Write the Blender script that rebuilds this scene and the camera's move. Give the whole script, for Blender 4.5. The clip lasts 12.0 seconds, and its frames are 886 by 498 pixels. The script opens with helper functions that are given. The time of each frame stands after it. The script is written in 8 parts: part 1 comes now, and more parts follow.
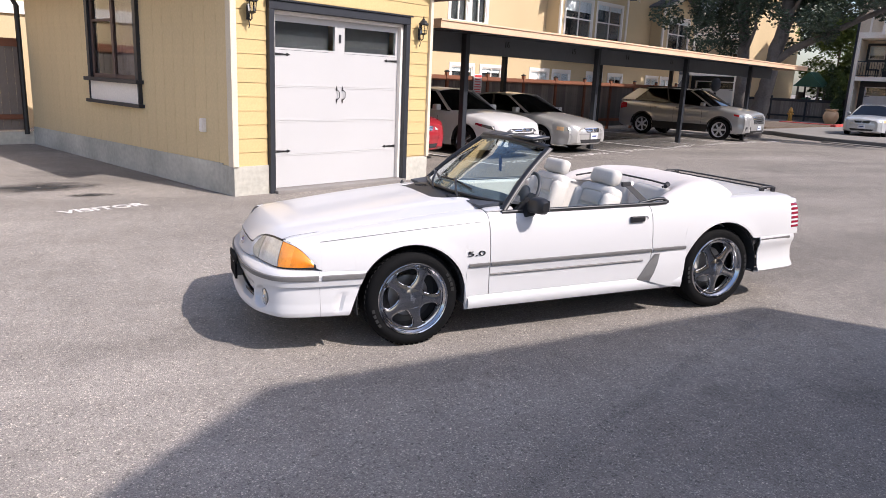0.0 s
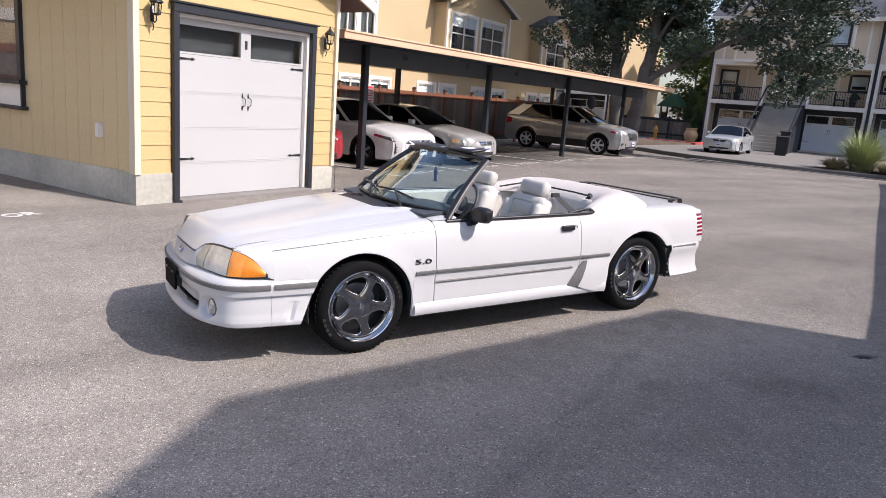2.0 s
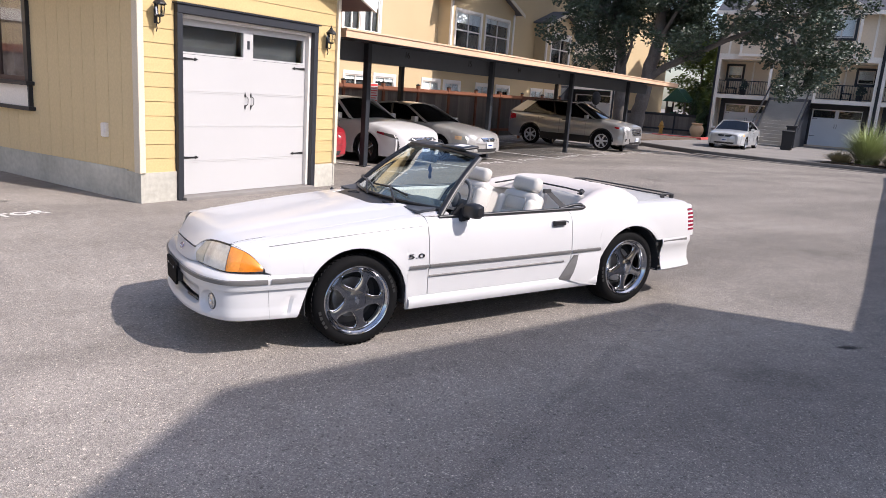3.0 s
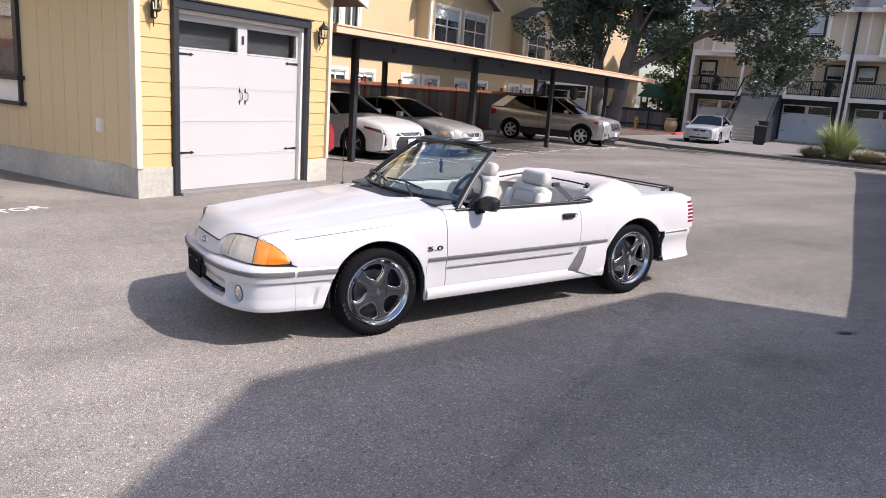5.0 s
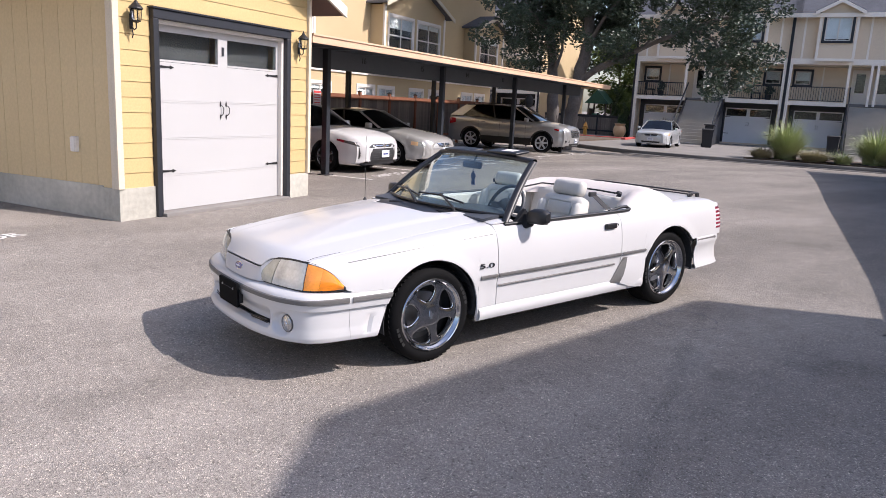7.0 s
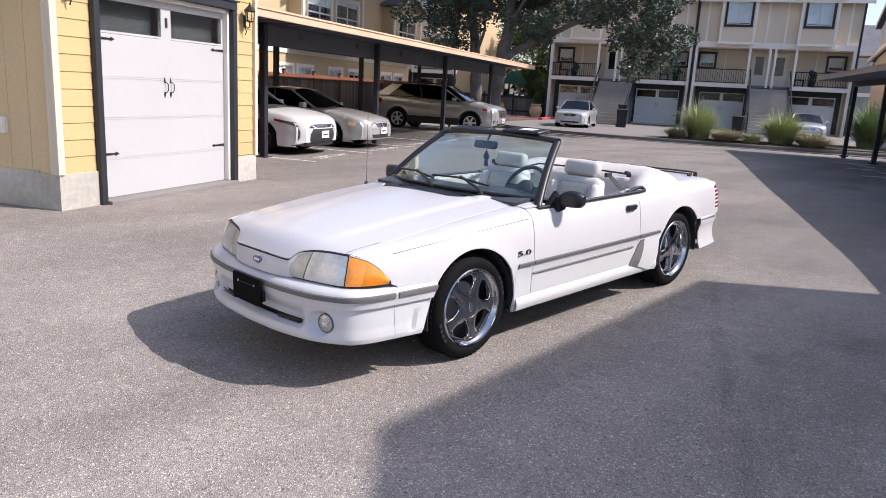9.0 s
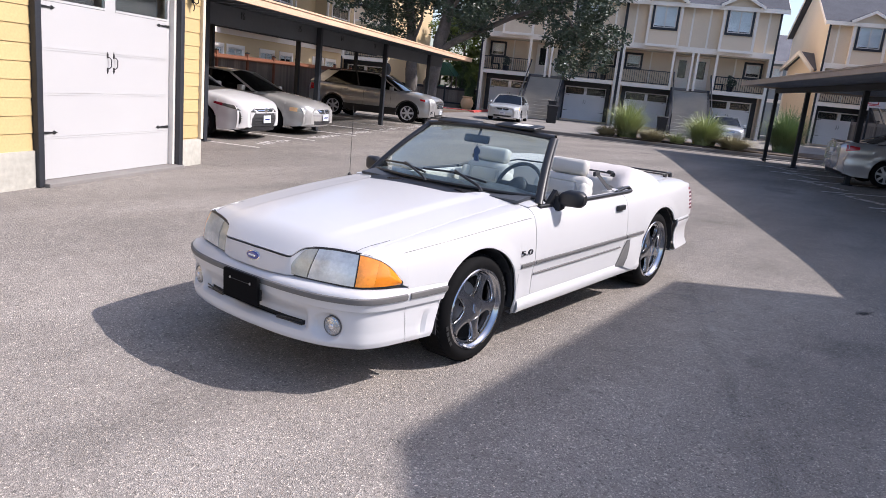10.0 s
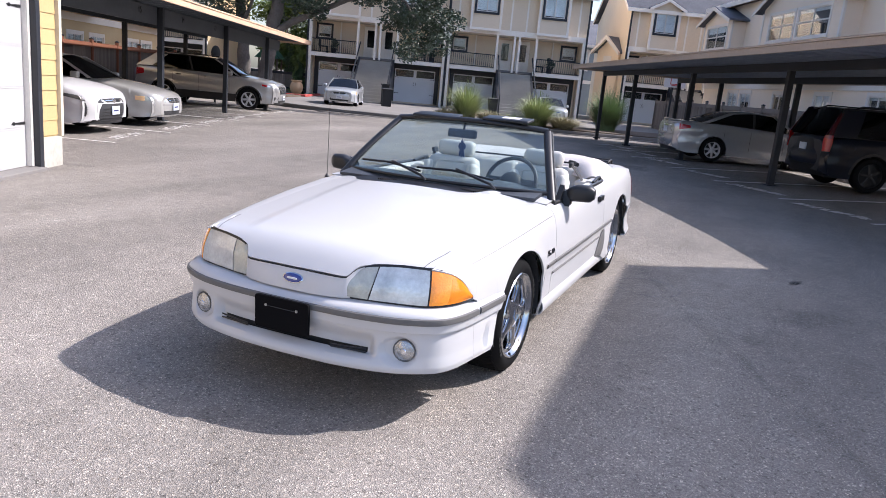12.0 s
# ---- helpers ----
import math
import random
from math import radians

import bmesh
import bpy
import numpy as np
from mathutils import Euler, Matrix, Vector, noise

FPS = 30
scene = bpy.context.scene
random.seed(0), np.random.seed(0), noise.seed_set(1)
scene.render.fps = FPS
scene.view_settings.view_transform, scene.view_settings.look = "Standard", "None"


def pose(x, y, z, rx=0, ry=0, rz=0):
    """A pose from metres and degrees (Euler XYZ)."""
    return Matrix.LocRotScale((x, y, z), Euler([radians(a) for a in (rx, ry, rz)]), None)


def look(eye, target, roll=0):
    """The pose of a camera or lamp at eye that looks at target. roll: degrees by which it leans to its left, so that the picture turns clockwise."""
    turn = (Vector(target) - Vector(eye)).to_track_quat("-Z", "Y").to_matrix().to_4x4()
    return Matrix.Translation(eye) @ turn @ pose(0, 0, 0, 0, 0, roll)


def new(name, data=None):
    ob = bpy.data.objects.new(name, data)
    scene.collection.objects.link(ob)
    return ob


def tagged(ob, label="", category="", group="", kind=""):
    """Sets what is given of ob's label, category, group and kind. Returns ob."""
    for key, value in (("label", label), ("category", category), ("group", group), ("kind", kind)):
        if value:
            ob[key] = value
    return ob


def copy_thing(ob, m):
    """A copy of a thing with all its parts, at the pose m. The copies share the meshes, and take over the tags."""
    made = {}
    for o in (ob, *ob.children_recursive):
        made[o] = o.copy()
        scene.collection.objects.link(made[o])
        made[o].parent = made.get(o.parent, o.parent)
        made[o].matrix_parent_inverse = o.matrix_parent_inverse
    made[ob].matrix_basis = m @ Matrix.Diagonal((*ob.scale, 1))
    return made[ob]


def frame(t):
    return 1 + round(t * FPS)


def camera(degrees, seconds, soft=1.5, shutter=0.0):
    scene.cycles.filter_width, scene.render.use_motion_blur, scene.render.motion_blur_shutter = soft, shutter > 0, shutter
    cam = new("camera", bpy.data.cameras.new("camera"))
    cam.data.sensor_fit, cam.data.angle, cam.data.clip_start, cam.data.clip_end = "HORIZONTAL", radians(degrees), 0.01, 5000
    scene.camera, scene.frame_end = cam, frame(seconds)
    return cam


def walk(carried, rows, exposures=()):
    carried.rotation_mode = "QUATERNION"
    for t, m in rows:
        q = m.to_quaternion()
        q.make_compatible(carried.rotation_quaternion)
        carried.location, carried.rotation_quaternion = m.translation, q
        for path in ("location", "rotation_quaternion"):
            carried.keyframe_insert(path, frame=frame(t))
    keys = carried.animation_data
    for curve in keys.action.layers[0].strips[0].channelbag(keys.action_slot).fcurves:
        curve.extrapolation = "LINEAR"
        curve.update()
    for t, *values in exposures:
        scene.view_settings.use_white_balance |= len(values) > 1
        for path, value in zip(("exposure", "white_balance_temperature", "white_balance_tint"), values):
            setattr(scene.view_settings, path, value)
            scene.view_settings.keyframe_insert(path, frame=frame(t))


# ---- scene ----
cam = camera(63.6, 12.0, soft=0.8)
PATH = [
    (0, (0.294, -0.022, 1.686), (1.037, 1.776, 1.221), 2.6),
    (0.5, (0.247, 0.11, 1.67), (1.043, 1.896, 1.251), 3.0),
    (1, (0.169, 0.212, 1.643), (1.05, 1.963, 1.249), 3.9),
    (1.5, (-0.053, 0.16, 1.654), (0.925, 1.858, 1.252), 4.5),
    (2, (-0.165, 0.08, 1.666), (0.88, 1.734, 1.251), 4.4),
    (2.5, (-0.171, 0.019, 1.673), (0.889, 1.661, 1.251), 4.0),
    (3, (-0.152, -0.097, 1.693), (0.875, 1.566, 1.267), 4.0),
    (3.2, (-0.156, -0.135, 1.692), (0.857, 1.536, 1.266), 4.1),
    (4.8, (-0.462, -0.075, 1.666), (0.611, 1.556, 1.231), 4.0),
    (5, (-0.494, -0.046, 1.679), (0.594, 1.575, 1.245), 4.1),
    (5.5, (-0.52, 0.07, 1.664), (0.597, 1.676, 1.246), 4.4),
    (6, (-0.542, 0.26, 1.644), (0.598, 1.853, 1.239), 4.2),
    (6.5, (-0.744, 0.412, 1.631), (0.433, 1.98, 1.235), 3.4),
    (6.7, (-0.828, 0.502, 1.632), (0.365, 2.057, 1.236), 3.1),
    (8.3, (-1.107, 1.089, 1.565), (0.198, 2.545, 1.142), 3.4),
    (8.5, (-1.174, 1.197, 1.56), (0.161, 2.623, 1.133), 3.2),
    (9, (-1.281, 1.427, 1.552), (0.115, 2.791, 1.115), 3.2),
    (9.5, (-1.332, 1.682, 1.541), (0.117, 2.986, 1.095), 4.3),
    (10, (-1.465, 1.923, 1.521), (0.074, 3.12, 1.074), 5.8),
    (10.5, (-1.608, 2.158, 1.532), (0.041, 3.201, 1.092), 5.3),
    (11, (-1.637, 2.422, 1.497), (0.017, 3.449, 1.038), 4.1),
    (11.5, (-1.7, 2.734, 1.487), (0.013, 3.658, 1.027), 5.0),
    (12, (-1.845, 3.09, 1.476), (-0.057, 3.866, 1.03), 5.4),
]
walk(cam, [(t, look(eye, target, roll)) for t, eye, target, roll in PATH], exposures=[(0.0, 0.58, 6320, 17), (1.2, 0.46, 6320, 17), (3.0, 0.59, 6320, 17), (6.5, 0.60, 6310, 18), (8.5, 0.57, 6260, 18), (9.5, 0.58, 6230, 18), (12.0, 0.82, 6070, 17)])

# ---- world and sun ----
SUN_ELEV, SUN_AZ = 44.5, -54.0   # azimuth counted from +x towards +y
world = bpy.data.worlds.new("sky")
scene.world = world
world.use_nodes = True
wn = world.node_tree
sky = wn.nodes.new("ShaderNodeTexSky")
sky.sky_type = 'NISHITA'
sky.sun_disc = False
sky.sun_elevation = radians(SUN_ELEV)
sky.sun_rotation = radians(90 - SUN_AZ)
sky.dust_density = 2.0
sky.air_density = 1.0
wn.nodes["Background"].inputs[1].default_value = 0.15
wn.links.new(sky.outputs[0], wn.nodes["Background"].inputs[0])
sun = new("sun", bpy.data.lights.new("sun", 'SUN'))
sun.data.energy, sun.data.angle, sun.data.color = 3.85, radians(0.4), (1.0, 0.94, 0.855)
ce = math.cos(radians(SUN_ELEV))
sdir = Vector((ce * math.cos(radians(SUN_AZ)), ce * math.sin(radians(SUN_AZ)), math.sin(radians(SUN_ELEV))))
sun.matrix_basis = look(sdir * 60, (0, 0, 0))

# ---- materials ----
def mat(name, base, rough=0.6, metal=0.0, var=0.15, big=1.2, fine=40.0, bump=0.15, rand=0.0, coat=0.0, spec=0.5, dist=0.01, fvar=0.08):
    m = bpy.data.materials.new(name)
    m.use_nodes = True
    nt = m.node_tree
    b = nt.nodes["Principled BSDF"]
    tc = nt.nodes.new("ShaderNodeTexCoord")
    n1 = nt.nodes.new("ShaderNodeTexNoise")
    n1.inputs["Scale"].default_value, n1.inputs["Detail"].default_value = big, 5
    n2 = nt.nodes.new("ShaderNodeTexNoise")
    n2.inputs["Scale"].default_value, n2.inputs["Detail"].default_value = fine, 4
    for n in (n1, n2):
        nt.links.new(tc.outputs["Object"], n.inputs["Vector"])
    def ramp(src, amount):
        r = nt.nodes.new("ShaderNodeMapRange")
        r.inputs[1].default_value, r.inputs[2].default_value = 0.145, 0.75
        r.inputs[3].default_value, r.inputs[4].default_value = 1 - amount, 1 + amount
        nt.links.new(src, r.inputs[0])
        return r.outputs[0]
    def mul(a, c):
        x = nt.nodes.new("ShaderNodeMath")
        x.operation = 'MULTIPLY'
        nt.links.new(a, x.inputs[0])
        nt.links.new(c, x.inputs[1])
        return x.outputs[0]
    f = mul(ramp(n1.outputs[0], var), ramp(n2.outputs[0], fvar))
    if rand:
        oi = nt.nodes.new("ShaderNodeObjectInfo")
        r = nt.nodes.new("ShaderNodeMapRange")
        r.inputs[3].default_value, r.inputs[4].default_value = 1 - rand, 1 + rand
        nt.links.new(oi.outputs["Random"], r.inputs[0])
        f = mul(f, r.outputs[0])
    mx = nt.nodes.new("ShaderNodeVectorMath")
    mx.operation = 'SCALE'
    mx.inputs[0].default_value = base
    nt.links.new(f, mx.inputs["Scale"])
    nt.links.new(mx.outputs[0], b.inputs["Base Color"])
    b.inputs["Roughness"].default_value, b.inputs["Metallic"].default_value = rough, metal
    b.inputs["Coat Weight"].default_value = coat
    b.inputs["Coat Roughness"].default_value = 0.04
    b.inputs["Specular IOR Level"].default_value = spec
    if bump:
        bp = nt.nodes.new("ShaderNodeBump")
        bp.inputs["Strength"].default_value, bp.inputs["Distance"].default_value = bump, dist
        nt.links.new(n2.outputs[0], bp.inputs["Height"])
        nt.links.new(bp.outputs[0], b.inputs["Normal"])
    return m


def glass(name, tint=(0.9, 0.95, 0.95), rough=0.0):
    m = bpy.data.materials.new(name)
    m.use_nodes = True
    b = m.node_tree.nodes["Principled BSDF"]
    b.inputs["Base Color"].default_value = (*tint, 1)
    b.inputs["Transmission Weight"].default_value = 1.0
    b.inputs["Roughness"].default_value = rough
    b.inputs["IOR"].default_value = 1.45
    return m


def asphalt():
    m = mat("asphalt", (0.245, 0.221, 0.196), rough=0.9, var=0.20, big=0.45, fine=5, bump=0.0, fvar=0.12, spec=0.3)
    nt = m.node_tree
    b = nt.nodes["Principled BSDF"]
    base = b.inputs["Base Color"].links[0].from_socket
    tc = nt.nodes.new("ShaderNodeTexCoord")
    vo = nt.nodes.new("ShaderNodeTexVoronoi")
    vo.inputs["Scale"].default_value = 165
    nt.links.new(tc.outputs["Object"], vo.inputs["Vector"])
    sep = nt.nodes.new("ShaderNodeSeparateColor")
    nt.links.new(vo.outputs["Color"], sep.inputs[0])
    cr = nt.nodes.new("ShaderNodeValToRGB")
    e = cr.color_ramp.elements
    e[0].position, e[0].color = 0.0, (0.66, 0.66, 0.66, 1)
    e[1].position, e[1].color = 1.0, (2.15, 2.1, 2.0, 1)
    for p, c in ((0.3, 0.86), (0.78, 1.06), (0.93, 1.28)):
        x = cr.color_ramp.elements.new(p)
        x.color = (c, c, c, 1)
    nt.links.new(sep.outputs[0], cr.inputs[0])
    mx = nt.nodes.new("ShaderNodeVectorMath")
    mx.operation = 'MULTIPLY'
    nt.links.new(base, mx.inputs[0])
    nt.links.new(cr.outputs[0], mx.inputs[1])
    # scattered larger stones and pits
    v2 = nt.nodes.new("ShaderNodeTexVoronoi")
    v2.inputs["Scale"].default_value = 78
    nt.links.new(tc.outputs["Object"], v2.inputs["Vector"])
    s2 = nt.nodes.new("ShaderNodeSeparateColor")
    nt.links.new(v2.outputs["Color"], s2.inputs[0])
    c2 = nt.nodes.new("ShaderNodeValToRGB")
    f = c2.color_ramp.elements
    f[0].position, f[0].color = 0.0, (0.62, 0.62, 0.62, 1)
    f[1].position, f[1].color = 1.0, (1.5, 1.47, 1.42, 1)
    for p, c in ((0.035, 0.7), (0.05, 1.0), (0.95, 1.0), (0.97, 1.25)):
        x = c2.color_ramp.elements.new(p)
        x.color = (c, c, c, 1)
    nt.links.new(s2.outputs[1], c2.inputs[0])
    m2 = nt.nodes.new("ShaderNodeVectorMath")
    m2.operation = 'MULTIPLY'
    nt.links.new(mx.outputs[0], m2.inputs[0])
    nt.links.new(c2.outputs[0], m2.inputs[1])
    mx = m2
    # long tyre tracks and oil blotches
    mp = nt.nodes.new("ShaderNodeMapping")
    mp.inputs["Rotation"].default_value = (0, 0, radians(-25))
    mp.inputs["Scale"].default_value = (0.12, 0.8, 1)
    nt.links.new(tc.outputs["Object"], mp.inputs["Vector"])
    ns = nt.nodes.new("ShaderNodeTexNoise")
    ns.inputs["Scale"].default_value, ns.inputs["Detail"].default_value = 1.0, 6
    nt.links.new(mp.outputs[0], ns.inputs["Vector"])
    r2 = nt.nodes.new("ShaderNodeMapRange")
    r2.inputs[1].default_value, r2.inputs[2].default_value, r2.inputs[3].default_value, r2.inputs[4].default_value = 0.3, 0.68, 0.78, 1.16
    nt.links.new(ns.outputs[0], r2.inputs[0])
    n3 = nt.nodes.new("ShaderNodeTexNoise")
    n3.inputs["Scale"].default_value, n3.inputs["Detail"].default_value, n3.inputs["Roughness"].default_value = 0.55, 8, 0.62
    nt.links.new(tc.outputs["Object"], n3.inputs["Vector"])
    r3 = nt.nodes.new("ShaderNodeMapRange")
    r3.inputs[1].default_value, r3.inputs[2].default_value, r3.inputs[3].default_value, r3.inputs[4].default_value = 0.60, 0.74, 1.0, 0.62
    nt.links.new(n3.outputs[0], r3.inputs[0])
    ml = nt.nodes.new("ShaderNodeMath")
    ml.operation = 'MULTIPLY'
    nt.links.new(r2.outputs[0], ml.inputs[0])
    nt.links.new(r3.outputs[0], ml.inputs[1])
    # near ground paler, far ground darker: scene brightness painted into the colour
    m3 = nt.nodes.new("ShaderNodeMapping")
    m3.inputs["Rotation"].default_value = (0, 0, radians(-25))
    nt.links.new(tc.outputs["Object"], m3.inputs["Vector"])
    sx = nt.nodes.new("ShaderNodeSeparateXYZ")
    nt.links.new(m3.outputs[0], sx.inputs[0])
    n4 = nt.nodes.new("ShaderNodeMath")
    n4.operation = 'MULTIPLY_ADD'
    n4.inputs[1].default_value = 7.0
    nt.links.new(n3.outputs[0], n4.inputs[0])
    nt.links.new(sx.outputs[0], n4.inputs[2])
    r4 = nt.nodes.new("ShaderNodeMapRange")
    r4.interpolation_type = 'SMOOTHSTEP'
    r4.inputs[1].default_value, r4.inputs[2].default_value, r4.inputs[3].default_value, r4.inputs[4].default_value = 4.0, 13.0, 1.14, 0.87
    nt.links.new(n4.outputs[0], r4.inputs[0])
    m4 = nt.nodes.new("ShaderNodeMath")
    m4.operation = 'MULTIPLY'
    nt.links.new(ml.outputs[0], m4.inputs[0])
    nt.links.new(r4.outputs[0], m4.inputs[1])
    ml = m4
    sc = nt.nodes.new("ShaderNodeVectorMath")
    sc.operation = 'SCALE'
    nt.links.new(mx.outputs[0], sc.inputs[0])
    nt.links.new(ml.outputs[0], sc.inputs["Scale"])
    nt.links.new(sc.outputs[0], b.inputs["Base Color"])
    bp = nt.nodes.new("ShaderNodeBump")
    bp.inputs["Strength"].default_value, bp.inputs["Distance"].default_value = 0.8, 0.006
    nt.links.new(vo.outputs["Distance"], bp.inputs["Height"])
    nt.links.new(bp.outputs[0], b.inputs["Normal"])
    return m


